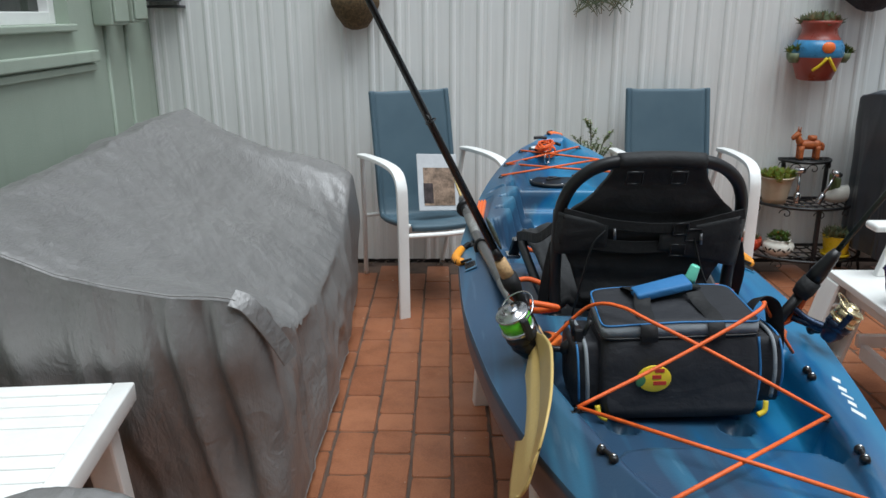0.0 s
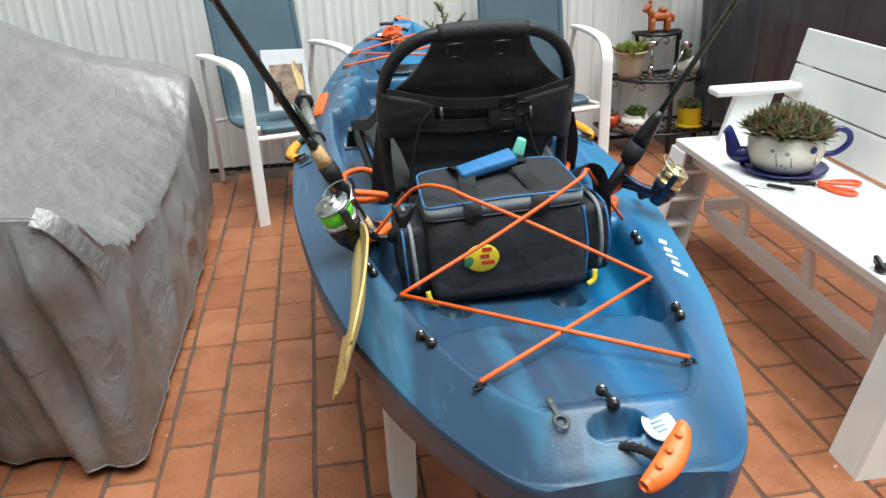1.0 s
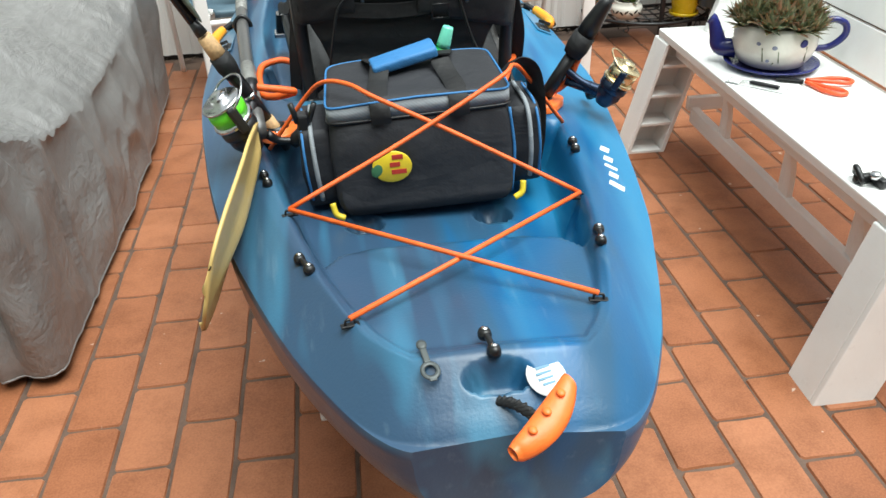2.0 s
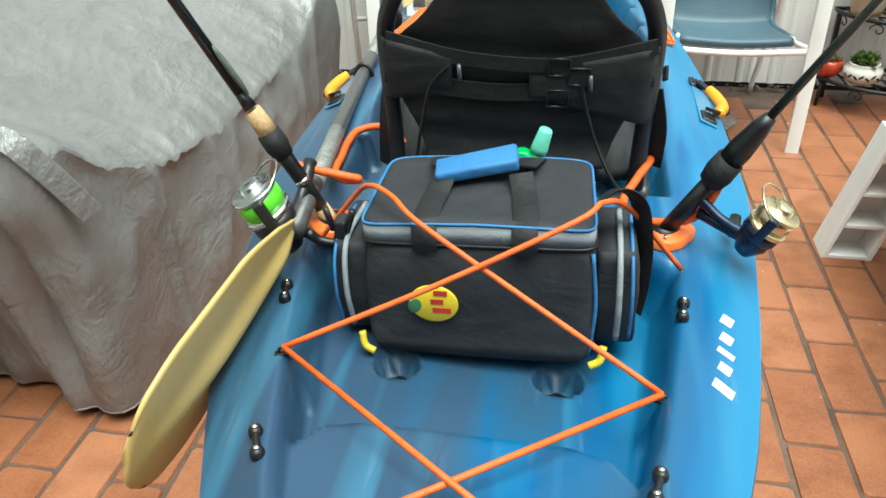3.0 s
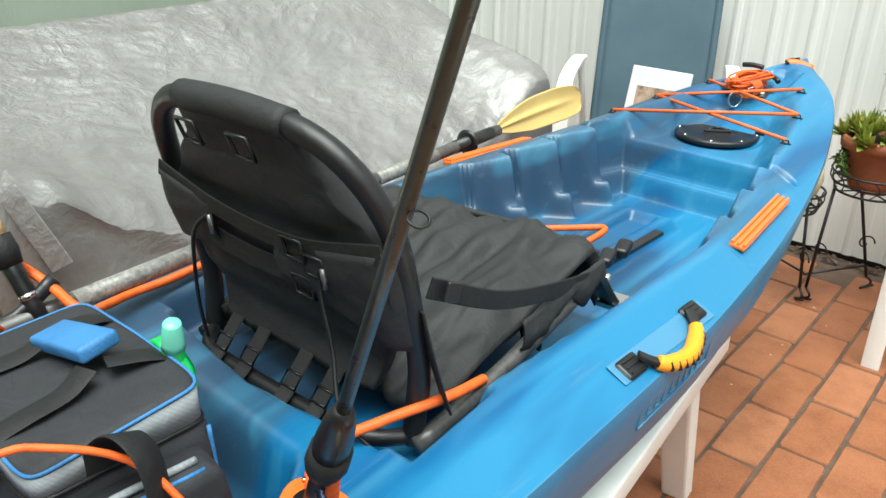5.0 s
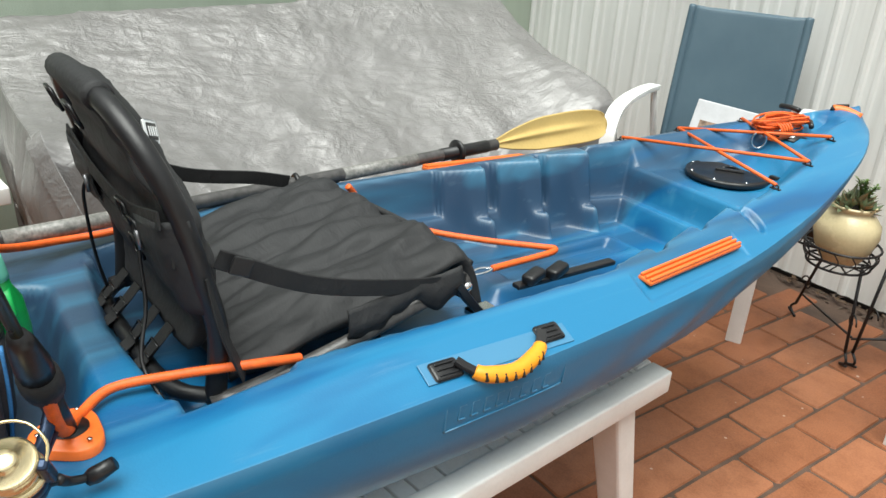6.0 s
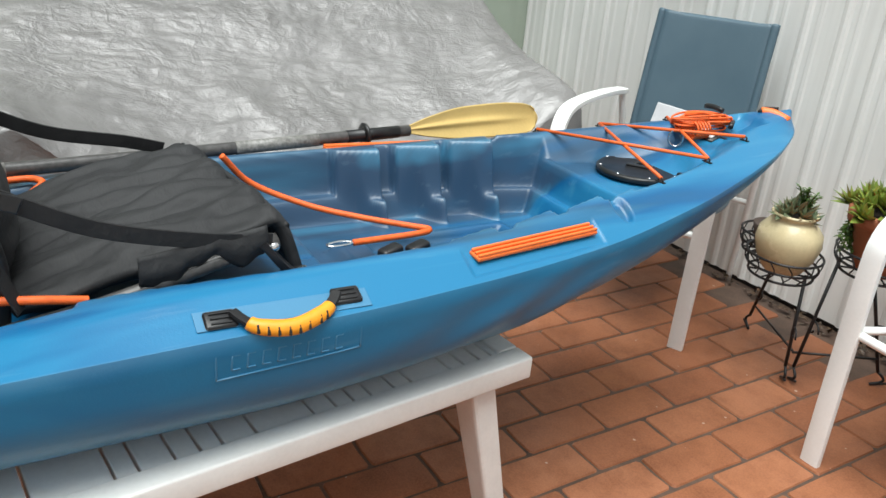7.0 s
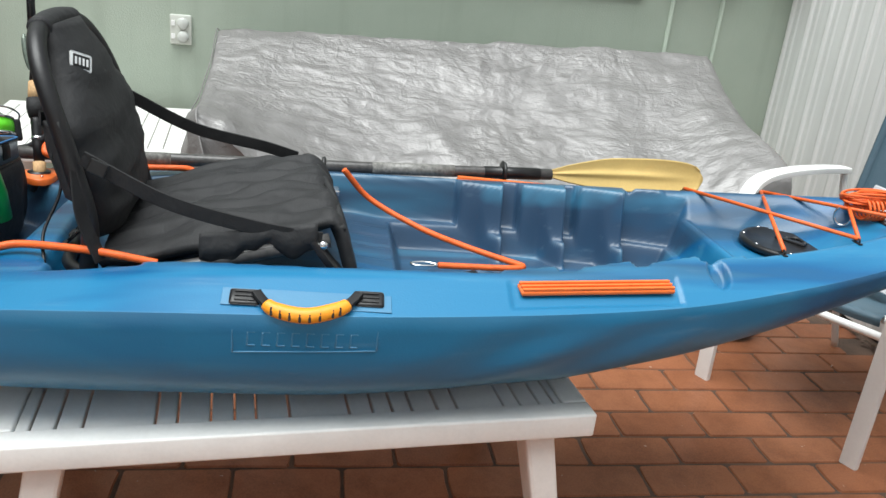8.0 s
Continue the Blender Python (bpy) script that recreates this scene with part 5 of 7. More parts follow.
def cushion():
    """Quilted pad that rises to its front edge, then turns down over the front tube; folds fan out from the rear."""
    def f(u, v):
        w = 0.432 + 0.035 * v
        top = min(1.0, v / 0.86)
        y = 4.085 + (0.352 + 0.03 * u) * top
        base = 0.722 + 0.094 * top ** 0.9 + 0.016 * math.sin(math.pi * min(1, top * 1.05)) * (1.2 - u) - 0.024 * (1 - (2 * u - 1) ** 2) * (1 - 0.6 * top)
        fan = 24 * u + 5.0 * (u - 0.5) * top
        wr = 0.011 * abs(math.sin(fan + 1.2 * math.sin(3.5 * top))) * math.sin(math.pi * u) + 0.016 * noise.noise((u * 11, top * 4, 1.5)) + 0.007 * noise.noise((u * 26, top * 7, 4.5))
        edge = -0.022 * (abs(2 * u - 1) ** 8)
        z = base + wr + edge
        if v > 0.86:
            k = (v - 0.86) / 0.14
            y += 0.014 * math.sin(0.5 * math.pi * min(1, k * 2.2)) + 0.034 * k
            z -= 0.105 * k ** 1.2 * (0.45 + 0.55 * u)
        return (CX - 0.012 - w / 2 + w * u, y, z)
    return thick(grid_mesh(f, 70, 46), 0.022)


part("cushion", cushion(), SEATCLOTH, seat, "quilted black fabric seat cushion", True)
def side_flap(u, v):
    """Fabric that hangs from the cushion's starboard edge, ragged at its lower end."""
    drop = v * (0.042 + 0.016 * noise.noise((u * 7, 0, 2.2)) + 0.014 * math.sin(9 * u))
    y = 4.25 + 0.19 * u
    return (2.292 + 0.014 * u + 0.006 * math.sin(math.pi * v) + 0.004 * noise.noise((u * 9, v * 3, 1.1)), y, 0.772 + 0.032 * u - drop)


part("side_flap", thick(grid_mesh(side_flap, 30, 8), 0.004), SEATCLOTH, seat, "loose fabric flap at the cushion's side", True)
part("cushion_edge", tube([(1.832, 4.448, 0.790), (1.94, 4.458, 0.800), (2.16, 4.478, 0.798), (2.278, 4.484, 0.786)], 0.006, 10, 5), SEATCLOTH, seat, "rolled front hem", True)
strap([(2.268, 4.30, 0.745), (2.276, 4.305, 0.715), (2.272, 4.31, 0.700)], 0.035)
BADGE = Matrix.Translation((CX + 0.093, 4.047, 1.014)) @ pose(0, 0, 0, 0, 0, 58) @ pose(0, 0, 0, -18, -14, 0)
back_badge = part("back_badge", moved(box(0.004, 0.042, 0.030, (0, 0, 0), 0.004, 3), BADGE), WHITEINK, seat, "small white badge with a dark field and pale bars", True)
part("badge_mark", moved(box(0.004, 0.036, 0.024, (0.0008, 0, 0), 0.003, 3), BADGE), BLACK, back_badge, "", True)
for k in range(4):
    part("badge_bar", moved(box(0.004, 0.0045, 0.013, (0.0014, -0.0115 + 0.0076 * k, 0), 0.001), BADGE), WHITEINK, back_badge, "", True)

# the seat stands a little askew in its bay: the back and the base turn each about their own middle
BACK_PARTS = ("back_frame", "top_wrap", "backrest", "side_wrap", "buckle", "cable", "back_badge", "rear_crossbar", "bar_strap", "strap_buckle")
for ob in list(seat.children):
    own = ob.name.split(".")[0] in BACK_PARTS or (ob.name.startswith("strap") and max(v.co.y for v in ob.data.vertices) + seat.location.y < 4.11)
    mid = Vector((CX, 4.055 if own else 4.27, 0)) - seat.location
    turn = Matrix.Translation(mid + Vector((0, 0 if own else -0.008, 0))) @ pose(0, 0, 0, 0, 0, 2.5 if own else 4.0) @ Matrix.Translation(-mid)
    for piece in [ob, *ob.children]:
        piece.data.transform(turn)


# ---- paddle ----
paddle = thing("paddle", (1.68, 4.45, 0.76), 0, "two-piece kayak paddle with mustard blades and a dark shaft", "paddle")
PA, PB = Vector((1.763, 3.745, 0.740)), Vector((1.632, 5.02, 0.750))
part("shaft", tube([PA, PA.lerp(PB, 0.5), PB], 0.0145, 14, 4), CARBON, paddle, "dark grey woven-look shaft", True)
SLEEVE = simple("grey_woven_sleeve", (0.22, 0.215, 0.20), 0.4, var=0.5, scale=120)
for a, b in ((0.12, 0.285), (0.64, 0.80)):
    part("shaft_sleeve", tube([PA.lerp(PB, a), PA.lerp(PB, b)], 0.0152, 14), SLEEVE, paddle, "grey woven sleeve", True)
part("shaft_grip", tube([PA.lerp(PB, 0.86), PA.lerp(PB, 0.975)], 0.0158, 14), BLACK, paddle, "", True)
part("drip_ring", moved(lathe([(0.015, -0.006), (0.029, -0.003), (0.031, 0.003), (0.022, 0.006), (0.015, 0.006)], 20), Matrix.Translation(PA.lerp(PB, 0.90)) @ pose(0, 0, 0, 90, 0, 5)), BLACK, paddle, "black drip ring", True)


def blade(root, tip, span, width, curl, ends=(0.93, 0.78, 0.5), rib=0.006, cup=0.35):
    """A spooned paddle blade with a raised spine that dies out towards the tip."""
    d, w = Vector(tip) - Vector(root), Vector(span).normalized()
    nrm = d.cross(w).normalized()
    prof = pchip([0, 0.06, 0.2, 0.45, 0.75, 0.9, 0.97, 1.0], [0.10, 0.20, 0.55, 0.93, 1.0, *ends])

    def f(u, v):
        k = float(prof(u)) * width / 2
        s = 2 * v - 1
        spine = rib * math.exp(-(s / 0.2) ** 2) * float(sstep(1.0, 0.55, u)) * float(sstep(0.0, 0.2, u))
        return Vector(root) + d * (u - 0.035 * s * s * float(sstep(0.55, 1.0, u))) + w * (k * s + 0.006 * math.sin(3 * u)) + nrm * (curl * (s * s * cup * float(prof(u)) + (u - 0.5) ** 2) + spine)
    return thick(grid_mesh(f, 40, 25), 0.0045)


part("blade", blade(PA + Vector((0.004, 0.03, 0.0)), (1.684, 3.358, 0.641), (0.27, -0.258, 0.908), 0.205, 0.045, (0.88, 0.66, 0.34), -0.013, 0.10), PADDLE, paddle, "mustard plastic blade", True)
part("blade", blade(PB - Vector((0, 0.03, 0)), (1.580, 5.450, 0.748), (-0.34, 0.02, 0.93), 0.092, 0.02), PADDLE, paddle, "mustard plastic blade", True)
for t in (0.55,):
    q = PA.lerp(PB, t)
    part("paddle_clip", tube([(q.x + 0.02, q.y, q.z - 0.05), (q.x + 0.019, q.y, q.z), (q.x, q.y, q.z + 0.019), (q.x - 0.019, q.y, q.z), (q.x - 0.01, q.y, q.z - 0.03)], 0.005, 8, 4), BLACK, paddle, "black clip", True)


# ---- rods ----
def spin_reel(parent, foot, hub, face, line_mat, body_mat, rim_mat, size=1.0, arm=(1, 0, 0)):
    """Spinning reel: foot and stem, body, rotor, spool with line, bail wire, crank."""
    foot, hub, face = Vector(foot), Vector(hub), Vector(face).normalized()
    back = hub - face * 0.042
    r = part("reel", joined("reel", tube([foot, foot.lerp(back, 0.5) + face * -0.006, back], [0.008, 0.0065, 0.012], 10, 4), tube([back - face * 0.020, back, back + face * 0.022], [0.012, 0.022, 0.021], 14, 4), tube([back - face * 0.004, foot.lerp(back, 0.25) - face * 0.02], 0.007, 8)), body_mat, parent, "dark metal spinning reel", True)
    rot = face.to_track_quat("Z", "Y").to_matrix().to_4x4()
    m = Matrix.Translation(hub) @ rot
    part("rotor", moved(joined("ro", lathe([(0.021, -0.034), (0.0245, -0.029), (0.0245, -0.016), (0.018, -0.016)], 24), box(0.010, 0.012, 0.034, (0.028, 0, -0.004), 0.003), box(0.010, 0.012, 0.034, (-0.028, 0, -0.004), 0.003)), m), body_mat, r, "", True)
    part("spool", moved(lathe([(0.0255, -0.016), (0.0268, -0.013), (0.0258, -0.010), (0.022, -0.009), (0.0005, -0.009)], 28), m), rim_mat, r, "spool", True)
    part("line", moved(lathe([(0.0232, -0.0092), (0.0246, 0.0), (0.0238, 0.0108)], 28), m), line_mat, r, "wound fishing line", True)
    part("spool_rim", moved(lathe([(0.018, 0.0105), (0.0255, 0.0115), (0.026, 0.0135), (0.0235, 0.0155), (0.012, 0.0145), (0.012, 0.021), (0.009, 0.0235), (0.0005, 0.0235)], 28), m), rim_mat, r, "metal spool lip", True)
    bail = [(-0.031, 0, 0.010), (-0.030, 0.018, 0.018), (-0.012, 0.034, 0.024), (0.012, 0.034, 0.024), (0.030, 0.018, 0.018), (0.031, 0, 0.010)]
    part("bail_wire", moved(tube(bail, 0.0015, 8, 6), m), rim_mat, r, "bright bail wire", True)
    side = Vector(arm).normalized()
    a = back + side * 0.026
    part("crank", joined("c", tube([back, a], 0.006, 8), tube([a, a + side * 0.008 - face * 0.012, a + side * 0.026 - face * 0.016], [0.006, 0.005, 0.0045], 8, 3), tube([a + side * 0.022 - face * 0.020, a + side * 0.030 - face * 0.014, a + side * 0.052 + face * 0.002], [0.007, 0.0095, 0.0075], 10)), BLACK, r, "black crank handle", True)
    # reels differ in size: scale about the spool
    o = hub - parent.location
    grow = Matrix.Translation(o) @ Matrix.Scale(size, 4) @ Matrix.Translation(-o)
    for ob in [r] + list(r.children):
        ob.data.transform(grow)


LIME = simple("fluorescent_green_line", (0.16, 0.75, 0.03), 0.35, var=0.1)
GOLD = simple("champagne_metal", (0.72, 0.60, 0.36), 0.25, 0.9, var=0.1, bumps=0)
LURE = simple("grey_green_lure", (0.12, 0.15, 0.12), 0.25, 0.3, var=0.4, scale=60)
GREYMETAL = simple("grey_reel_metal", (0.035, 0.035, 0.038), 0.3, 0.5, var=0.2)
BLUEMETAL = simple("dark_blue_reel_metal", (0.02, 0.035, 0.07), 0.28, 0.6, var=0.2)
RODBLANK = simple("black_rod_blank", (0.012, 0.013, 0.014), 0.22, var=0.3, scale=60, bumps=0)
GREENBLANK = simple("dark_green_rod_blank", (0.035, 0.042, 0.028), 0.3, var=0.4, scale=60, bumps=0)


def rod_left():
    o, d = Vector((1.785, 3.852, 0.700)), Vector((-0.463, -0.126, 0.885)).normalized()
    at = lambda z: o + d * (z - 0.700) / d.z
    r = thing("fishing_rod", at(0.69), 0, "black fishing rod with cork grips and lime-lined reel, in orange holder", "fishing rod", "fishing rods")
    part("butt", tube([at(0.690), at(0.725)], 0.0125, 12), CORK, r, "short cork butt", True)
    part("reel_seat", tube([at(0.725), at(0.76), at(0.80), at(0.835)], [0.0105, 0.012, 0.0125, 0.014], 12), BLACK, r, "", True)
    part("seat_nut", tube([at(0.768), at(0.775)], 0.0128, 12), STEEL, r, "bright ring", True)
    part("fore_nut", tube([at(0.812), at(0.830), at(0.850)], [0.015, 0.0195, 0.0185], 14), WEB, r, "black leash band", True)
    part("foregrip", tube([at(0.848), at(0.865), at(0.884)], [0.0155, 0.0148, 0.0130], 14), CORK, r, "cork foregrip", True)
    part("hook_keeper", tube([at(0.888), at(0.91)], [0.011, 0.0085], 12), BLACK, r, "", True)
    part("blank", tube([at(0.91), at(1.2), at(1.5), at(2.05)], [0.0088, 0.0078, 0.0062, 0.004], 12), RODBLANK, r, "tapered black blank", True)
    for z in (1.18, 1.52, 1.8):
        c = at(z) + Vector((0.006, -0.016, -0.006))
        q = part("guide", moved(tube([(0.011 * math.cos(a), 0.011 * math.sin(a), 0) for a in np.linspace(0, 6.283, 16, endpoint=False)], 0.0014, 6, 0, None, True), Matrix.Translation(c) @ d.to_track_quat("Z", "Y").to_matrix().to_4x4()), BLACK, r, "black line guide", True)
        part("guide_foot", tube([at(z - 0.02), c + d * 0.0, at(z + 0.012)], 0.0016, 6), BLACK, q, "", True)
    part("lure", moved(ball(0.010, (0, 0, 0), (0.8, 0.5, 4.2), 12), Matrix.Translation(at(0.945) + Vector((0.016, -0.008, 0.0))) @ d.to_track_quat("Z", "Y").to_matrix().to_4x4() @ pose(0, 0, 0, 0, 6, 0)), LURE, r, "grey-green lure hooked beside the blank", True)
    spin_reel(r, at(0.785), (1.714, 3.750, 0.780), (-0.40, -0.20, 0.89), LIME, GREYMETAL, STEEL, 1.42, (1, 0.05, 0.05))


def rod_right():
    o, d = Vector((2.304, 3.894, 0.700)), Vector((0.478, -0.172, 0.865)).normalized()
    at = lambda z: o + d * (z - 0.700) / d.z
    r = thing("fishing_rod", at(0.69), 0, "dark green fishing rod with champagne reel, in an orange holder", "fishing rod", "fishing rods")
    part("butt", tube([at(0.690), at(0.74), at(0.80)], [0.0125, 0.0125, 0.012], 12), BLACK, r, "black foam butt grip", True)
    part("leash_band", tube([at(0.795), at(0.81), at(0.832)], [0.018, 0.0215, 0.0205], 14), WEB, r, "black leash band", True)
    part("foregrip", tube([at(0.832), at(0.85), at(0.885), at(0.90)], [0.0175, 0.0178, 0.0135, 0.009], 14), BLACK, r, "black foam foregrip", True)
    part("blank", tube([at(0.90), at(1.1), at(1.4), at(2.0)], [0.0062, 0.0056, 0.0048, 0.0030], 12), GREENBLANK, r, "tapered dark green blank", True)
    for z in (1.12, 1.38, 1.66):
        c = at(z) + Vector((0.0100, 0.0, -0.0056))
        part("guide", moved(tube([(0.0065 * math.cos(a), 0.0065 * math.sin(a), 0) for a in np.linspace(0, 6.283, 16, endpoint=False)], 0.0011, 6, 0, None, True), Matrix.Translation(c) @ d.to_track_quat("Z", "Y").to_matrix().to_4x4()), BLACK, r, "black line guide", True)
    spin_reel(r, at(0.775), (2.440, 3.828, 0.768), (0.45, -0.22, 0.87), GOLD, BLUEMETAL, GOLD, 1.1, (-0.1, 0.9, -0.1))


rod_left()
rod_right()


# ---- coiled leashes ----
def leash(pts, name_label, r=0.0062):
    lz = thing("coiled_leash", pts[0], 0, name_label, "leash", "orange coiled leashes")
    path = curve_pts(pts, 46)
    rope = tube(path, [r * (1 + 0.16 * (i % 2)) for i in range(len(path))], 10)
    part("coil", rope, ORANGE, lz, "", True)
    return lz


lead = leash([(1.838, 4.492, 0.780), (1.828, 4.555, 0.712), (1.872, 4.665, 0.666), (1.95, 4.757, 0.656), (2.02, 4.845, 0.652), (2.048, 4.872, 0.652), (2.062, 4.845, 0.652), (2.066, 4.755, 0.652), (2.072, 4.69, 0.654)], "orange coiled leash lying along the cockpit floor with a steel clip")
part("snap_hook", tube([(2.072, 4.69, 0.655), (2.066, 4.665, 0.657), (2.074, 4.635, 0.657), (2.086, 4.640, 0.657), (2.084, 4.67, 0.656), (2.074, 4.69, 0.655)], 0.003, 8, 4), CHROME, lead, "bright snap hook", True)
leash([(2.375, 3.872, 0.806), (2.345, 3.885, 0.735), (2.282, 3.910, 0.708), (2.245, 3.955, 0.712), (2.268, 4.03, 0.722), (2.296, 4.11, 0.728), (2.288, 4.19, 0.712)], "orange coiled leash from the rod to the seat")
leash([(1.722, 3.832, 0.826), (1.722, 3.860, 0.792), (1.760, 3.871, 0.777), (1.806, 3.874, 0.768), (1.826, 3.886, 0.758), (1.786, 3.926, 0.738), (1.759, 3.976, 0.728), (1.753, 4.040, 0.726), (1.749, 4.095, 0.728), (1.756, 4.145, 0.732), (1.792, 4.166, 0.735), (1.826, 4.151, 0.730), (1.864, 4.114, 0.720), (1.911, 4.091, 0.705)], "orange coiled leash looped beside the paddle shaft")


# ---- tackle bag ----
def tackle_bag():
    yaw, roll = -1.0, -3.0
    base = Vector((2.048, 3.757, 0.612))
    b = thing("tackle_bag", base, 0, "charcoal tackle bag with blue piping under crossed orange cords", "bag")
    b.matrix_basis = Matrix.Translation(base) @ pose(0, 0, 0, 0, roll, yaw)
    w, dpt, h = 0.315, 0.188, 0.165

    def shell(wx, wy, hz, bulge, n=52, rows=16, rad=0.24, taper=0.0, lean=0.0, soft=0.07):
        verts, faces = [], []
        for i in range(rows):
            t = i / (rows - 1)
            edge = 1 - soft * (abs(2 * t - 1) ** 8)
            for k in range(n):
                a = 2 * math.pi * k / n
                cx, sy = math.cos(a), math.sin(a)
                x, y = math.copysign(abs(cx) ** rad, cx) * wx / 2, math.copysign(abs(sy) ** rad, sy) * wy / 2
                f = edge * (1 + bulge * math.sin(math.pi * t)) * (1 - taper * t)
                q = 0.004 * noise.noise((x * 14, y * 14, t * 4 + wx * 50))
                verts.append((x * f + q, y * f + q + lean * t, hz * t))
        for i in range(rows - 1):
            for k in range(n):
                faces.append((i * n + k, i * n + (k + 1) % n, (i + 1) * n + (k + 1) % n, (i + 1) * n + k))
        faces += [tuple(reversed(range(n))), tuple((rows - 1) * n + k for k in range(n))]
        return mesh_of("shell", verts, faces)
    body = part("body", shell(w, dpt, h, 0.015, lean=0.012, rad=0.17), BAGCLOTH, b, "charcoal fabric body")
    # lid: a padded panel that rises towards the back, with a grey side band and blue piping round its edge
    def lid_ring(k, shrink, n=64):
        a = 2 * math.pi * k / n
        cx, sy = math.cos(a), math.sin(a)
        y = math.copysign(abs(sy) ** 0.17, sy) * dpt * 0.47
        return Vector((math.copysign(abs(cx) ** 0.17, cx) * w * (0.497 - 0.16 * (y + 0.09)) * shrink, 0.010 + y * shrink, 0))

    def lid_z(x, y):
        return h + 0.024 + 0.09 * (y + 0.08) + 0.006 * (1 - (2 * x / w) ** 2)
    verts, faces = [], []
    for r, (shrink, lift) in enumerate(((0.99, None), (1.0, -0.004), (0.985, 0.0), (0.93, 0.002), (0.75, 0.001), (0.5, -0.002), (0.25, -0.002), (0.06, -0.001))):
        for k in range(64):
            q = lid_ring(k, shrink)
            q.z = h - 0.006 if lift is None else lid_z(q.x, q.y) + lift + 0.007 * noise.noise((q.x * 13, q.y * 16, 3.3)) * (r > 2)
            verts.append(q)
    for r in range(7):
        faces += [(r * 64 + k, r * 64 + (k + 1) % 64, (r + 1) * 64 + (k + 1) % 64, (r + 1) * 64 + k) for k in range(64)]
    faces += [tuple(reversed(range(64))), tuple(7 * 64 + k for k in range(64))]
    lid = part("lid", mesh_of("lid", verts, faces), BAGCLOTH, b, "soft sloping lid")
    edge = [lid_ring(k, 1.003) for k in range(64)]
    top_line = [q + Vector((0, 0, lid_z(q.x, q.y) - 0.001)) for q in edge]
    low = [q * 1.006 + Vector((0, 0, h + 0.001)) for q in edge]
    high = [q * 1.006 + Vector((0, 0, lid_z(q.x, q.y) - 0.004)) for q in edge]
    part("grey_band", thick(mesh_of("strip", low + high, [(k, (k + 1) % 64, 64 + (k + 1) % 64, 64 + k) for k in range(64)]), 0.002), BAGGREY, lid, "grey zip band")
    part("piping", tube(top_line, 0.0020, 8, 0, None, True), BAGBLUE, lid, "blue piping")
    part("zip", tube([q * 1.01 + Vector((0, 0, h - 0.001)) for q in edge], 0.0022, 8, 0, None, True), BLACK, lid, "black zip")
    for sx in (-1, 1):
        for sy in (-1, 1):
            if sx < 0:
                continue
            part("corner_piping", tube([(sx * w * 0.475, sy * dpt * 0.45 + 0.002, 0.012), (sx * w * 0.50, sy * dpt * 0.465 + 0.006, h * 0.5), (sx * w * 0.485, sy * dpt * 0.45 + 0.010, h - 0.008)], 0.0026, 8, 5), BAGBLUE, body, "blue piping")
        pk = part("side_pocket", moved(shell(0.058, dpt * 0.72, 0.135, 0.06, n=28, rows=10), Matrix.Translation((sx * (w / 2 + 0.026), 0.012, 0.012))), BAGCLOTH, b, "bulging side pocket")
        part("pocket_zip", tube([(sx * (w / 2 + 0.028), -0.070, 0.03), (sx * (w / 2 + 0.030), -0.078, 0.09), (sx * (w / 2 + 0.030), -0.05, 0.148), (sx * (w / 2 + 0.030), 0.06, 0.150)], 0.0042, 8, 6), BAGGREY, pk, "grey zip")
        part("pocket_piping", tube([(sx * (w / 2 + 0.045), -0.066, 0.03), (sx * (w / 2 + 0.047), -0.074, 0.09), (sx * (w / 2 + 0.046), -0.046, 0.145), (sx * (w / 2 + 0.046), 0.06, 0.147)], 0.0024, 8, 6), BAGBLUE, pk, "blue piping")
        part("pull_tab", tube([(sx * (w / 2 + 0.012), -0.088, 0.03), (sx * (w / 2 + 0.008), -0.094, 0.012), (sx * (w / 2 - 0.006), -0.096, 0.004)], 0.0055, 8, 5), simple("yellow_tab", (0.75, 0.55, 0.03), 0.5), pk, "yellow zip pull")
    part("front_pocket", moved(shell(w * 0.94, 0.014, h * 0.86, 0.02, n=40, rows=10, rad=0.2), Matrix.Translation((0.0, -dpt / 2 + 0.004, 0.006)) @ pose(0, 0, 0, -9, 0, 0)), BAGCLOTH, b, "flat front pocket")
    # carrying straps over the lid, joined under a blue wrap
    for x in (-0.066, 0.066):
        part("carry_strap", tube([(x, -0.088, h - 0.006), (x, -0.089, h + 0.010), (x, -0.078, h + 0.027), (x * 0.98, -0.045, h + 0.035), (x * 0.9, -0.005, h + 0.040), (x * 0.8, 0.022, h + 0.054)], 0.01, 8, 6, (0.034, 0.0028), up=(0, -1, 0.3)), WEB, b, "black webbing strap")
        part("carry_strap", tube([(x, 0.101, h + 0.010), (x, 0.099, h + 0.038), (x, 0.08, h + 0.050), (x * 0.85, 0.04, h + 0.056)], 0.01, 8, 6, (0.034, 0.0028), up=(0, 1, 0.4)), WEB, b, "black webbing strap")
    wrap = box(0.118, 0.046, 0.018, (0, 0, 0), 0.005, 3)
    for v in wrap.vertices:
        v.co.z += 0.004 * math.sin(v.co.x * 40) - 1.6 * v.co.y ** 2 + 0.0025 * noise.noise((v.co.x * 60, v.co.y * 60, 1.5))
    part("handle_wrap", moved(wrap, Matrix.Translation((-0.010, 0.036, h + 0.060)) @ pose(0, 0, 0, 9, -6, 6)), BAGBLUE, b, "blue padded handle wrap")
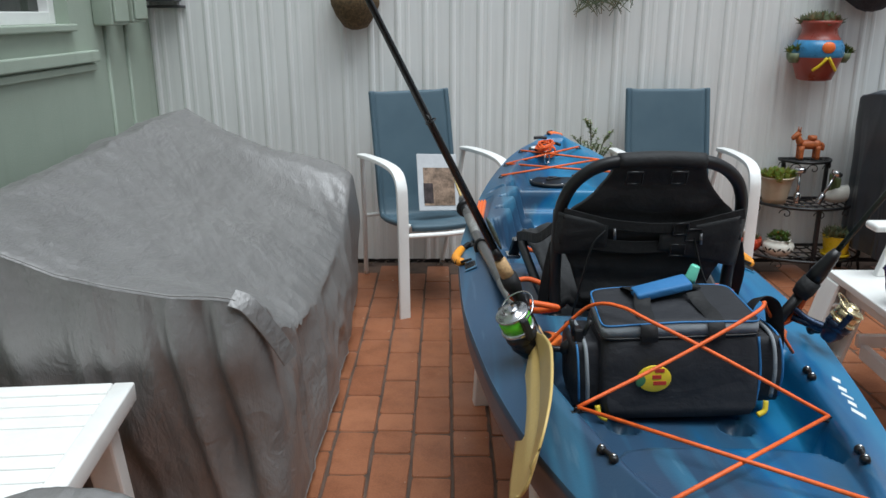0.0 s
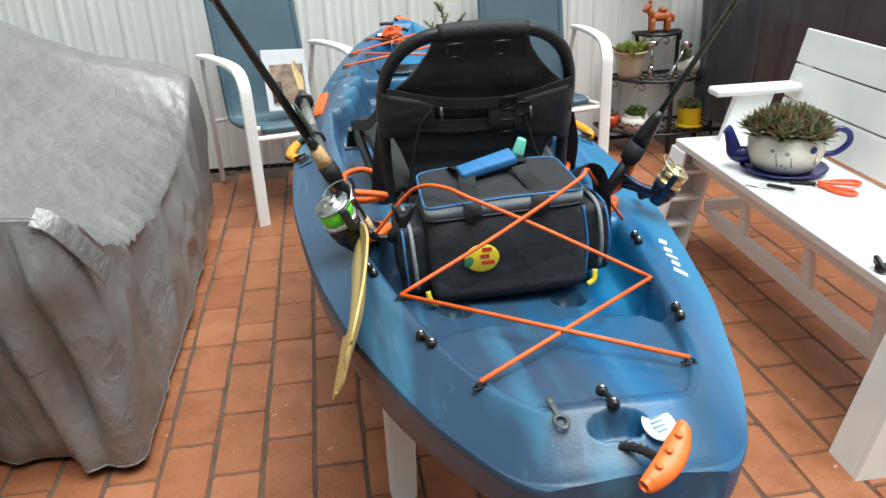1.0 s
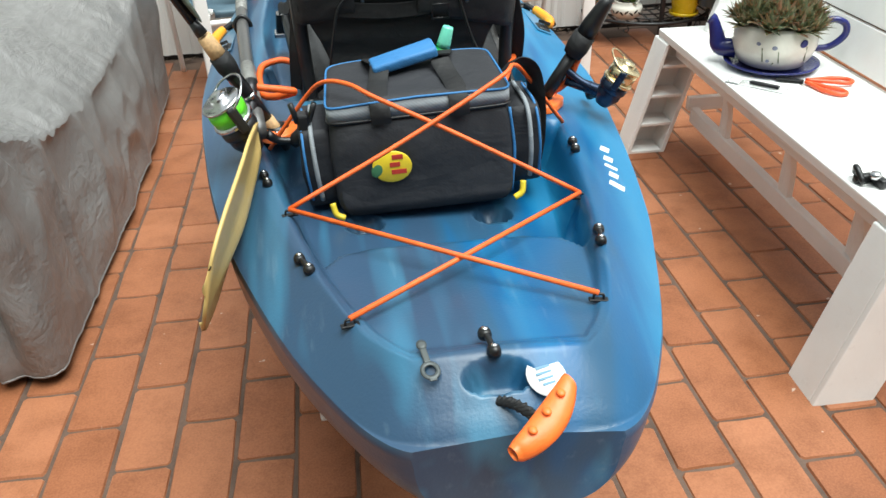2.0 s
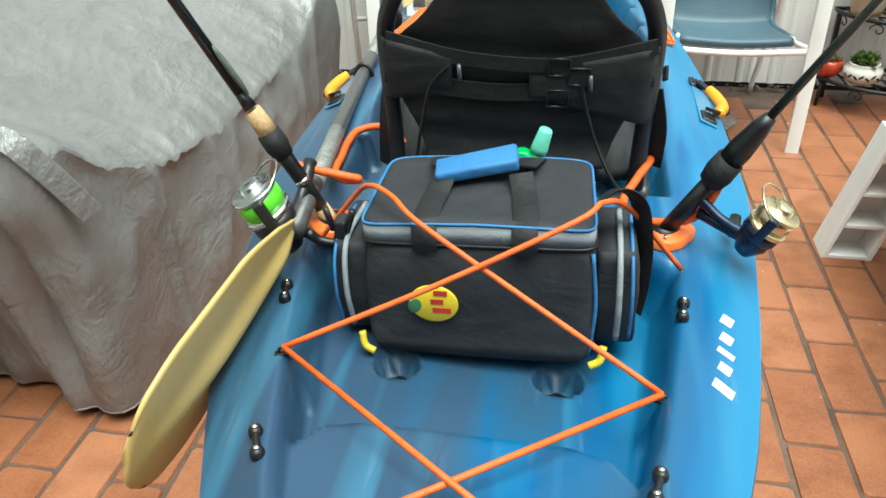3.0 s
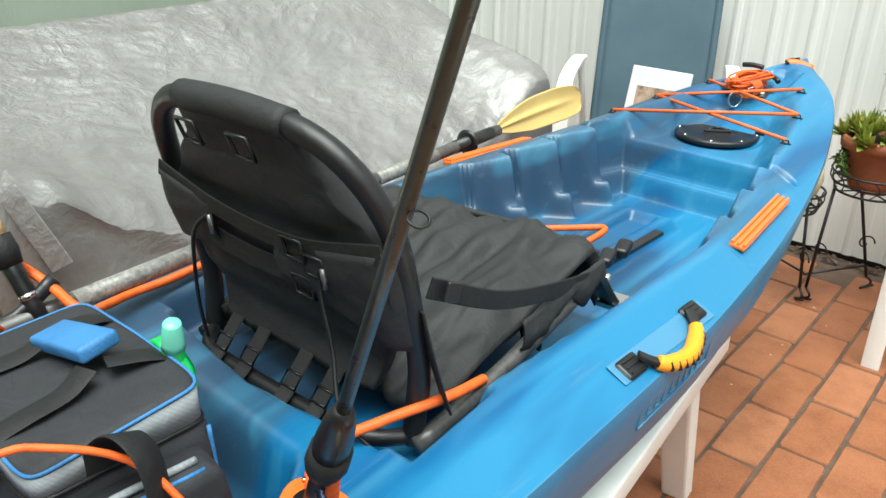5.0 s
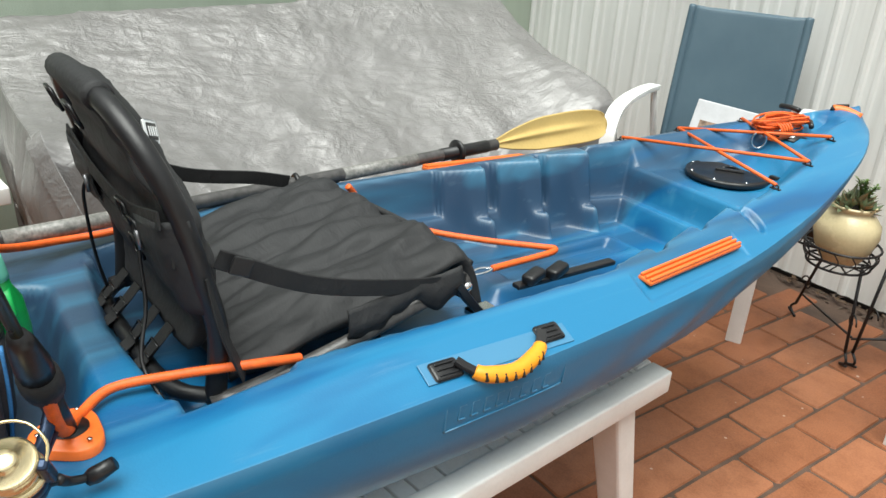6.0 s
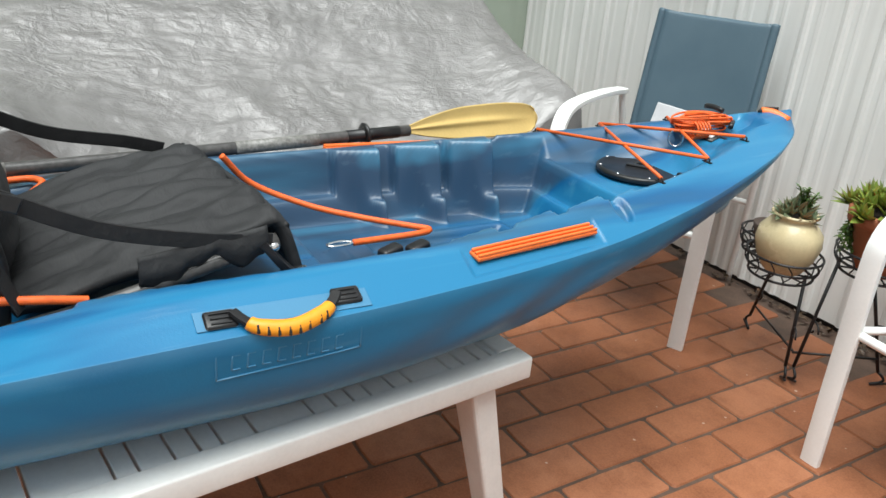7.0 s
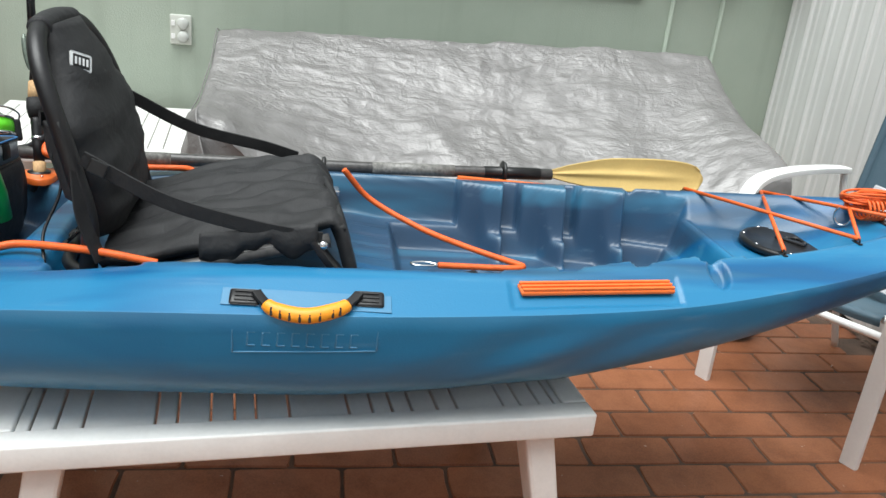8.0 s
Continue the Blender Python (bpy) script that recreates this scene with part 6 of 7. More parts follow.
    part("shoulder_strap", tube([(w / 2 - 0.004, -0.012, h - 0.004), (w / 2 + 0.000, -0.008, h + 0.026), (w / 2 + 0.024, 0.002, h + 0.043), (w / 2 + 0.052, 0.008, h + 0.026), (w / 2 + 0.062, 0.008, h - 0.030), (w / 2 + 0.060, 0.006, 0.075), (w / 2 + 0.052, 0.004, 0.03)], 0.01, 8, 8, (0.040, 0.0038), up=(1, 0, 0)), WEB, b, "looped black shoulder strap")
    # oval badge: plain shapes in its colours
    badge = part("badge", moved(lathe([(0.034, 0), (0.034, 0.0022), (0.0325, 0.003), (0.0005, 0.003)], 40), Matrix.Translation((-0.058, -dpt / 2 - 0.002, 0.088)) @ pose(0, 0, 0, 90, 0, 0) @ Matrix.Diagonal((1.0, 0.80, 1, 1))), simple("yellow_badge", (0.85, 0.62, 0.03), 0.45, var=0.06), b, "yellow oval badge")
    RED = simple("red_print", (0.6, 0.05, 0.03), 0.5)
    for k, (x0, x1, z) in enumerate(((-0.001, 0.018, 0.107), (-0.006, 0.012, 0.094), (-0.004, 0.022, 0.081))):
        part("badge_bar", box(x1 - x0, 0.001, 0.008, (-0.056 + (x0 + x1) / 2, -dpt / 2 - 0.0055, z - 0.002), 0.0004), RED, badge)
    part("badge_shape", moved(ball(0.013, (0, 0, 0), (0.8, 0.15, 1.0)), Matrix.Translation((-0.084, -dpt / 2 - 0.004, 0.084)) @ pose(0, 0, 0, 0, 25, 0)), simple("green_print", (0.06, 0.18, 0.08), 0.5), badge)
    for x in (-w / 2 - 0.05,):
        part("tool_clip", joined("t", box(0.02, 0.03, 0.045, (x + 0.01, -0.03, 0.150), 0.004, 2), tube([(x, -0.04, 0.16), (x - 0.006, -0.046, 0.195)], 0.005, 8), tube([(x + 0.02, -0.04, 0.16), (x + 0.034, -0.046, 0.192)], 0.005, 8)), BLACK, b, "black tool handles in the pocket")


tackle_bag()
bottle = thing("small_bottle", (2.078, 3.885, 0.70), 0, "small green bottle with a clear cap behind the tackle bag", "bottle")
GREENP = simple("green_plastic", (0.02, 0.42, 0.09), 0.35, var=0.1)
part("body", moved(joined("b", lathe([(0.004, 0.0), (0.020, 0.01), (0.024, 0.06), (0.022, 0.11), (0.013, 0.135), (0.0115, 0.150)], 18), tube([(-0.036, 0, 0.128), (-0.02, 0, 0.140), (0, 0, 0.134), (0.02, 0, 0.126), (0.030, 0, 0.106)], 0.009, 10, 5, (0.020, 0.012))), Matrix.Translation((2.068, 3.874, 0.686)) @ pose(0, 0, 0, 4, 16, 0)), GREENP, bottle, "green plastic body", True)
part("cap", moved(lathe([(0.013, 0.150), (0.0125, 0.158), (0.010, 0.184), (0.009, 0.186), (0.0005, 0.187)], 18), Matrix.Translation((2.068, 3.874, 0.686)) @ pose(0, 0, 0, 4, 16, 0)), simple("clear_green_cap", (0.20, 0.68, 0.5), 0.25, var=0.05), bottle, "translucent cap", True)


# ---- the boat's lines: all that is aboard was drawn on a straight plan; lay it to its true sheer, beam and trim on the table ----
def trimmed(p):
    u, y = p.x - 2.03, p.y - 4.5
    return Vector((p.x - 0.0247 + 0.017 * y + 0.0214 * y * y + u * (-0.0117 + 0.0291 * y - 0.0374 * y * y), p.y + 0.0325 + 0.0198 * y - 0.0074 * y * y - 0.0337 * u, p.z - 0.0005 - 0.0155 * y + 0.0159 * y * y + 0.0039 * u))


ABOARD = ("kayak", "rope_bundle", "folding_chair", "paddle", "fishing_rod", "coiled_leash", "tackle_bag", "small_bottle")
for ob in [o for o in scene.objects if o.type == "MESH" and root_of(o).name.split(".")[0] in ABOARD]:
    m = root_of(ob).matrix_basis
    back = m.inverted()
    for v in ob.data.vertices:
        v.co = back @ trimmed(m @ v.co)


# ---- things on the house wall ----
def window():
    a, b, c, d = WIN
    w = thing("window_1", (WALL_X, (a + b) / 2, c), 0, "white-framed window in the green wall", "window", kind="structure")
    x = WALL_X - 0.09
    for y in (a + 0.025, b - 0.025):
        part("window_frame", box(0.07, 0.05, d - c, (x, y, (c + d) / 2), 0.004), WHITE, w, "", True)
    for z in (c + 0.025, d - 0.025):
        part("window_frame", box(0.07, b - a - 0.102, 0.05, (x, (a + b) / 2, z), 0.004), WHITE, w, "", True)
    part("mullion", box(0.05, 0.04, d - c - 0.102, (x, (a + b) / 2, (c + d) / 2), 0.004), WHITE, w, "", True)
    part("window_sill", box(0.13, b - a + 0.02, 0.03, (WALL_X - 0.035, (a + b) / 2, c - 0.014), 0.006), WALL, w, "", True)
    g, n, l, p = material("dark_window_glass")
    p.inputs["Base Color"].default_value = (0.03, 0.035, 0.03, 1)
    p.inputs["Roughness"].default_value = 0.06
    for y in ((a + b) / 2 - (b - a) / 4, (a + b) / 2 + (b - a) / 4):
        part("pane", box(0.006, (b - a) / 2 - 0.06, d - c - 0.1, (x - 0.01, y, (c + d) / 2), 0), g, w, "", True)


window()
outlet = thing("power_outlet", (WALL_X, 3.908, 0.78), 0, "double power outlet with round weather covers", "outlet")
part("plate", box(0.014, 0.088, 0.122, (WALL_X + 0.007, 3.908, 0.842), 0.006, 3), simple("ivory_plastic", (0.62, 0.64, 0.58), 0.4, var=0.1), outlet, "", True)
for z in (0.814, 0.868):
    part("cover_flap", moved(lathe([(0.024, 0), (0.024, 0.008), (0.018, 0.013), (0.0005, 0.014)], 20), Matrix.Translation((WALL_X + 0.014, 3.918, z)) @ pose(0, 0, 0, 0, 90, 0)), simple("pale_grey_plastic", (0.6, 0.62, 0.58), 0.35, var=0.1), outlet, "round flap", True)
    part("switch", box(0.006, 0.016, 0.022, (WALL_X + 0.016, 3.878, z), 0.002), WHITE, outlet, "", True)


def meter_box(y, w, h, z):
    m = thing("meter_box", (WALL_X, y, z), 0, "green painted electrical box on the house wall", "electrical box", "electrical boxes")
    part("body", box(0.09, w, h, (WALL_X + 0.046, y, z + h / 2), 0.008, 3), WALL, m, "", True)
    part("lid", box(0.012, w - 0.02, h - 0.03, (WALL_X + 0.098, y, z + h / 2), 0.005, 2), WALL, m, "", True)
    part("conduit", tube([(WALL_X + 0.004, y + 0.02, z + 0.01), (WALL_X + 0.004, y + 0.02, 0.5), (WALL_X + 0.004, y + 0.02, 0.01)], 0.010, 10), WALL, m, "painted conduit", True)


meter_box(6.03, 0.17, 0.34, 1.335)
meter_box(6.27, 0.17, 0.30, 1.345)


# ---- leaves ----
def spike(base, tip, w, bend=(0, 0, 0)):
    """One pointed fleshy leaf of three ridged sides."""
    b, t = Vector(base), Vector(tip)
    d = (t - b)
    s = d.cross(Vector((0.3, 0.2, 1))).normalized() * w
    u = s.cross(d).normalized() * w * 0.45
    m = b + d * 0.45 + Vector(bend)
    v = [b - s * 0.6, b + s * 0.6, m - s, m + s, m - u, t, b - u * 0.5]
    return v, [(0, 1, 3, 2), (2, 3, 5), (0, 2, 4, 6), (2, 5, 4), (1, 6, 4, 3), (3, 4, 5)]


def foliage(leaves):
    verts, faces = [], []
    for v, f in leaves:
        b = len(verts)
        verts += v
        faces += [tuple(b + i for i in q) for q in f]
    return mesh_of("leaves", verts, faces, False)


def rosettes(c, rx, ry, n, length, width, seed, dome=0.5, per=14):
    """Clumps of pointed leaves over a dome."""
    rnd = random.Random(seed)
    out = []
    for k in range(n):
        r, a = math.sqrt((k + 0.5) / n), k * 2.39996 + rnd.uniform(-0.2, 0.2)
        o = Vector((c[0] + rx * r * math.cos(a), c[1] + ry * r * math.sin(a), c[2] + dome * rx * (1 - r * r) + rnd.uniform(-0.006, 0.006)))
        axis_up = Vector((0.8 * r * math.cos(a), 0.8 * r * math.sin(a), 1)).normalized()
        e1 = axis_up.orthogonal().normalized()
        e2 = axis_up.cross(e1)
        for i in range(per):
            b, tl = 2.39996 * i, 0.25 + 0.85 * i / per
            dr = (e1 * math.cos(b) + e2 * math.sin(b)) * math.sin(tl) + axis_up * math.cos(tl)
            ln = length * rnd.uniform(0.75, 1.15)
            out.append(spike(o, o + dr * ln, width * rnd.uniform(0.8, 1.2), axis_up * 0.004))
    return foliage(out)


def oval_leaf(base, d, up, ln, w):
    d, up = Vector(d).normalized(), Vector(up)
    s = d.cross(up).normalized()
    nrm = s.cross(d)
    b = Vector(base)
    v = [b, b + d * ln * 0.35 + s * w / 2 + nrm * w * 0.1, b + d * ln * 0.7 + s * w * 0.42, b + d * ln - nrm * w * 0.15, b + d * ln * 0.7 - s * w * 0.42, b + d * ln * 0.35 - s * w / 2 + nrm * w * 0.1, b + d * ln * 0.5 - nrm * w * 0.12]
    return v, [(0, 1, 6), (1, 2, 6), (2, 3, 6), (3, 4, 6), (4, 5, 6), (5, 0, 6)]


def branchy(c, stems, height, spread, leaf, seed, droop=0.0):
    """Stems with small oval leaves."""
    rnd = random.Random(seed)
    out, twigs = [], []
    for k in range(stems):
        a, sp, h = rnd.uniform(0, 6.28), rnd.uniform(0.2, 1) * spread, height * rnd.uniform(0.55, 1.1)
        tip = Vector(c) + Vector((sp * math.cos(a), sp * math.sin(a), h))
        mid = Vector(c).lerp(tip, 0.5) + Vector((0, 0, 0.15 * h))
        path = curve_pts([c, mid, tip], 7)
        twigs.append(tube(path, 0.0022, 5))
        for i, q in enumerate(path[2:]):
            for j in range(3):
                b = rnd.uniform(0, 6.28)
                out.append(oval_leaf(q, (math.cos(b), math.sin(b), 0.45 - droop), (0, 0, 1), leaf * rnd.uniform(0.7, 1.2), leaf * rnd.uniform(0.45, 0.6)))
    return foliage(out), joined("twigs", *twigs)


ALOE = leaf_material("red_tipped_succulent", (0.085, 0.125, 0.060), (0.17, 0.175, 0.09), (0.33, 0.145, 0.09))
GREEN1 = leaf_material("mid_green_leaf", (0.045, 0.10, 0.018), (0.10, 0.17, 0.03))
LIMEL = leaf_material("lime_leaf", (0.12, 0.19, 0.03), (0.26, 0.32, 0.05), (0.30, 0.22, 0.03))
GREYG = leaf_material("grey_green_succulent", (0.10, 0.14, 0.08), (0.19, 0.22, 0.12), (0.30, 0.16, 0.08))
SOIL = simple("potting_soil", (0.035, 0.024, 0.016), 0.95, var=0.6, scale=60, bumps=0.8)
TERRA = simple("terracotta_clay", (0.34, 0.115, 0.055), 0.7, var=0.25, scale=10)
CREAMG = simple("cream_glazed_clay", (0.66, 0.56, 0.34), 0.25, var=0.15, scale=14)
BEIGE = simple("beige_glazed_clay", (0.50, 0.42, 0.30), 0.35, var=0.15, scale=14)
IVORY = simple("ivory_glaze", (0.72, 0.70, 0.62), 0.22, var=0.1, scale=12)
COBALT = simple("cobalt_glaze", (0.018, 0.022, 0.14), 0.18, var=0.25, scale=20)
YELLOWP = simple("bright_yellow_glaze", (0.80, 0.58, 0.02), 0.28, var=0.08)


def pot(name, at, profile, mat, label, soil_r, soil_z, saucer=None, group="plant pots"):
    t = thing(name, at, 0, label, "plant pot", group)
    part("pot", lathe(profile, 36), mat, t)
    part("soil", lathe([(soil_r, soil_z - 0.004), (soil_r * 0.98, soil_z), (0.0005, soil_z + 0.003)], 20), SOIL, t, "dark soil")
    if saucer:
        part("saucer", lathe([(saucer * 0.8, 0), (saucer, 0.004), (saucer * 1.02, 0.018), (saucer * 0.95, 0.018), (saucer * 0.85, 0.007), (0.0005, 0.006)], 36), mat, t)
    return t


# ---- on the bench ----
BZ = 0.44
BLUEINK = simple("faded_blue_glaze", (0.22, 0.24, 0.32), 0.25)
tea = thing("teapot_planter", (3.205, 4.73, BZ), 0, "ivory teapot planter with cobalt spout and handle, full of red-tipped succulents", "planter")
part("saucer", lathe([(0.07, 0), (0.105, 0.004), (0.128, 0.016), (0.130, 0.020), (0.120, 0.019), (0.10, 0.010), (0.0005, 0.008)], 40), COBALT, tea, "cobalt blue saucer")
part("body", lathe([(0.07, 0.010), (0.088, 0.018), (0.105, 0.045), (0.113, 0.075), (0.112, 0.10), (0.104, 0.122), (0.094, 0.132), (0.090, 0.130), (0.098, 0.10), (0.08, 0.095), (0.0005, 0.095)], 44), IVORY, tea, "ivory glazed body with painted irises")
part("spout", tube([(-0.085, 0.045, 0.045), (-0.125, 0.068, 0.050), (-0.138, 0.075, 0.085), (-0.150, 0.080, 0.122), (-0.158, 0.084, 0.130)], [0.030, 0.027, 0.020, 0.015, 0.017], 14, 5), COBALT, tea, "cobalt spout")
part("handle", tube([(0.098, -0.03, 0.055), (0.140, -0.045, 0.062), (0.172, -0.055, 0.095), (0.168, -0.054, 0.128), (0.135, -0.043, 0.140), (0.098, -0.03, 0.122)], 0.0095, 12, 6), COBALT, tea, "cobalt loop handle")
for k, (a, z, w) in enumerate(((-78, 0.098, 0.013), (-118, 0.088, 0.007), (-125, 0.05, 0.005), (-140, 0.095, 0.006))):
    ra = radians(a)
    part("painted_flower", moved(ball(w, (0, 0, 0), (1, 0.12, 0.9), 10), Matrix.Translation((0.1125 * math.cos(ra), 0.1125 * math.sin(ra), z)) @ pose(0, 0, 0, 0, 0, a + 90)), COBALT if k < 1 else BLUEINK, tea, "painted flower")
    part("painted_stem", tube([(0.1128 * math.cos(ra + 0.1), 0.1128 * math.sin(ra + 0.1), z - 0.01), (0.108 * math.cos(ra + 0.14), 0.108 * math.sin(ra + 0.14), 0.045)], 0.0016, 6, 0), GREYG, tea, "painted stem")
part("succulent_clump", rosettes((0, 0, 0.122), 0.108, 0.108, 46, 0.058, 0.0085, 4, 0.44, 22), ALOE, tea, "dense red-tipped succulent rosettes")
for ob in tea.children:
    ob.data.transform(Matrix.Diagonal((1.08, 1.08, 1.04, 1)))

sc = thing("scissors", (3.25, 4.52, BZ), 0, "red-handled garden scissors lying on the bench", "scissors")
REDH = simple("red_plastic_handle", (0.75, 0.10, 0.03), 0.35, var=0.1)
PIV = Vector((3.218, 4.563, BZ + 0.010))
for s in (-1, 1):
    d = Vector((0.76 + 0.22 * s, -0.65 + 0.30 * s, 0)).normalized()
    sd = Vector((-d.y, d.x, 0)) * s
    lp = [PIV + d * a + sd * b + Vector((0, 0, 0.002 * s)) for a, b in ((0.012, 0.0), (0.045, 0.012), (0.085, 0.026), (0.122, 0.022), (0.135, 0.002), (0.115, -0.014), (0.075, -0.008), (0.035, -0.004))]
    part("handle", tube(curve_pts(lp + lp[:1], 5)[:-1], 0.0062, 8, 0, None, True), REDH, sc, "red loop handle", True)
    part("blade", moved(box(0.075, 0.014, 0.004, (-0.034, 0, 0), 0.0015), Matrix.Translation(PIV + Vector((0, 0, -0.003 + 0.003 * s))) @ pose(0, 0, 0, 0, 0, -32 + 4 * s)), BLACK, sc, "dark blade", True)
packet = thing("lure_packet", (3.085, 4.575, BZ), 0, "small clear packet with a black tool inside", "packet")
CLEAR, n_, l_, p_ = material("clear_plastic")
p_.inputs["Base Color"].default_value = (0.85, 0.86, 0.85, 1)
p_.inputs["Roughness"].default_value = 0.12
p_.inputs["Transmission Weight"].default_value = 0.85
p_.inputs["IOR"].default_value = 1.15
part("sleeve", moved(box(0.17, 0.055, 0.003, (0, 0, 0), 0.001), Matrix.Translation((3.085, 4.575, BZ + 0.0025)) @ pose(0, 0, 0, 0, 0, -48)), CLEAR, packet, "clear sleeve", True)
part("card", moved(box(0.030, 0.044, 0.002, (-0.062, 0, 0), 0.0006), Matrix.Translation((3.085, 4.575, BZ + 0.0055)) @ pose(0, 0, 0, 0, 0, -48)), WHITEINK, packet, "white card", True)
part("tool", moved(box(0.085, 0.016, 0.008, (0.022, 0, 0), 0.003), Matrix.Translation((3.085, 4.575, BZ + 0.009)) @ pose(0, 0, 0, 0, 0, -48)), BLACK, packet, "black tool", True)
CLX, CLY = 3.03, 3.95
cl = thing("spare_clip", (CLX, CLY, BZ), 0, "black plastic clamp lying on the bench", "clamp")
part("jaw", joined("j", box(0.05, 0.02, 0.02, (CLX, CLY + 0.01, BZ + 0.011), 0.005, 3), box(0.02, 0.05, 0.022, (CLX + 0.02, CLY - 0.01, BZ + 0.012), 0.006, 3), tube([(CLX - 0.015, CLY - 0.01, BZ + 0.008), (CLX - 0.02, CLY + 0.02, BZ + 0.035), (CLX - 0.005, CLY + 0.04, BZ + 0.012)], 0.007, 8, 4)), BLACK, cl, "", True)
part("screw_knob", moved(lathe([(0.012, 0), (0.013, 0.008), (0.010, 0.014), (0.0005, 0.015)], 12), Matrix.Translation((CLX + 0.005, CLY - 0.015, BZ + 0.022))), STEEL, cl, "metal knob", True)


# ---- bench underside: stretcher and curved brackets ----
stretch = bpy.data.objects["garden_bench"]
part("stretcher", box(0.03, 1.26, 0.055, (3.13, 4.44, 0.150), 0.004), BENCH, stretch, "", True)
part("cross_rail", box(0.34, 0.03, 0.05, (3.28, 5.09, 0.185), 0.004), BENCH, stretch, "", True)
for y in (4.80, 4.38, 4.02):
    part("curved_bracket", tube([(3.13, y, 0.175), (3.125, y, 0.265), (3.10, y, 0.345), (3.045, y, 0.40)], 0.014, 10, 5, (0.035, 0.02), up=(1, 0, 0.4)), BENCH, stretch, "curved white bracket", True)
    part("bracket_post", box(0.022, 0.035, 0.24, (3.135, y + 0.03, 0.295), 0.004), BENCH, stretch, "", True)
# the bench stands a touch off square
stretch.matrix_basis = pose(3.25, 4.44, 0, 0, 0, -1.5)


# ---- corner plant shelf ----
SX, SY = 3.515, 6.59
shelf = thing("plant_shelf", (SX, SY - 0.15, 0), 0, "black wrought-iron three-tier half-round plant shelf", "shelf")


def tier(z, r):
    pts = [(SX + r * math.cos(a), SY - r * math.sin(a), z) for a in np.linspace(0, math.pi, 22)]
    part("tier_rim", tube(pts + [pts[0]], 0.009, 8), IRON, shelf, "", True)
    for k in range(1, 12):
        x = -r + 2 * r * k / 12
        part("tier_bar", box(0.010, math.sqrt(r * r - x * x), 0.004, (SX + x, SY - math.sqrt(r * r - x * x) / 2, z), 0.001), IRON, shelf, "", True)
    for k in range(1, 4):
        rr = r * k / 4
        part("tier_ring", tube([(SX + rr * math.cos(a), SY - rr * math.sin(a), z + 0.003) for a in np.linspace(0, math.pi, 14)], 0.004, 6), IRON, shelf, "", True)
    for a in np.linspace(0.35, math.pi - 0.35, 5):
        o = Vector((SX + r * math.cos(a), SY - r * math.sin(a), z - 0.012))
        e = Vector((-math.sin(a), -math.cos(a), 0))
        sp = [o + e * (0.034 * (1 - t) * math.cos(7.5 * t)) + Vector((0, 0, -0.022 + 0.030 * (1 - t) * math.sin(7.5 * t))) for t in np.linspace(0, 0.9, 18)]
        part("scroll", tube(sp, 0.0028, 6), IRON, shelf, "iron scroll", True)


TZ = (0.125, 0.395, 0.615)
for z, r in zip(TZ, (0.335, 0.275, 0.135)):
    tier(z, r)
for a, r in ((0.12, 0.262), (math.pi / 2, 0.262), (math.pi - 0.12, 0.262)):
    x, y = SX + r * math.cos(a), SY - r * math.sin(a)
    part("post", box(0.020, 0.020, TZ[1] - 0.005, (x, y, TZ[1] / 2), 0.002), IRON, shelf, "", True)
for x in (SX - 0.118, SX + 0.118):
    part("post", box(0.018, 0.018, TZ[2] - TZ[1], (x, SY - 0.03, (TZ[2] + TZ[1]) / 2), 0.002), IRON, shelf, "", True)
for x in (SX - 0.30, SX + 0.30):
    part("foot", tube([(x, SY - 0.13, TZ[0]), (x + (0.012 if x > SX else -0.012), SY - 0.15, 0.004)], 0.008, 8), IRON, shelf, "", True)

p1 = pot("beige_pot", (SX - 0.185, SY - 0.12, TZ[1] + 0.006), [(0.058, 0), (0.066, 0.03), (0.080, 0.10), (0.088, 0.135), (0.094, 0.138), (0.092, 0.145), (0.082, 0.143), (0.076, 0.12), (0.05, 0.115), (0.0005, 0.115)], BEIGE, "beige scalloped pot with mixed succulents on the shelf", 0.076, 0.125)
part("succulent_clump", rosettes((0, 0, 0.13), 0.075, 0.075, 16, 0.052, 0.012, 6, 0.2, 9), LIMEL, p1, "yellow-green succulents")
p2 = pot("painted_bowl", (SX - 0.165, SY - 0.20, TZ[0] + 0.006), [(0.045, 0), (0.070, 0.018), (0.082, 0.042), (0.076, 0.066), (0.058, 0.080), (0.062, 0.088), (0.056, 0.088), (0.052, 0.074), (0.0005, 0.070)], IVORY, "white bowl with dark painted leaves, on the shelf", 0.050, 0.078)
part("succulent_clump", rosettes((0, 0, 0.085), 0.045, 0.045, 12, 0.038, 0.010, 7, 0.5, 8), GREEN1, p2, "small green succulents")
for k in range(9):
    a = radians(200 + 17 * k)
    part("painted_leaf", moved(ball(0.010, (0, 0, 0), (1.3, 0.1, 0.5), 8), Matrix.Translation((0.0815 * math.cos(a), 0.0815 * math.sin(a), 0.042 + 0.008 * math.sin(3 * k))) @ pose(0, 0, 0, 0, 40 * (-1) ** k, math.degrees(a) + 90)), SOIL, p2, "painted leaf")
p3 = pot("yellow_pot", (SX + 0.135, SY - 0.215, TZ[0] + 0.006), [(0.055, 0.006), (0.060, 0.03), (0.070, 0.088), (0.073, 0.110), (0.074, 0.112), (0.067, 0.111), (0.063, 0.09), (0.0005, 0.09)], YELLOWP, "bright yellow pot and saucer with trailing succulents on the shelf", 0.062, 0.098, 0.072)
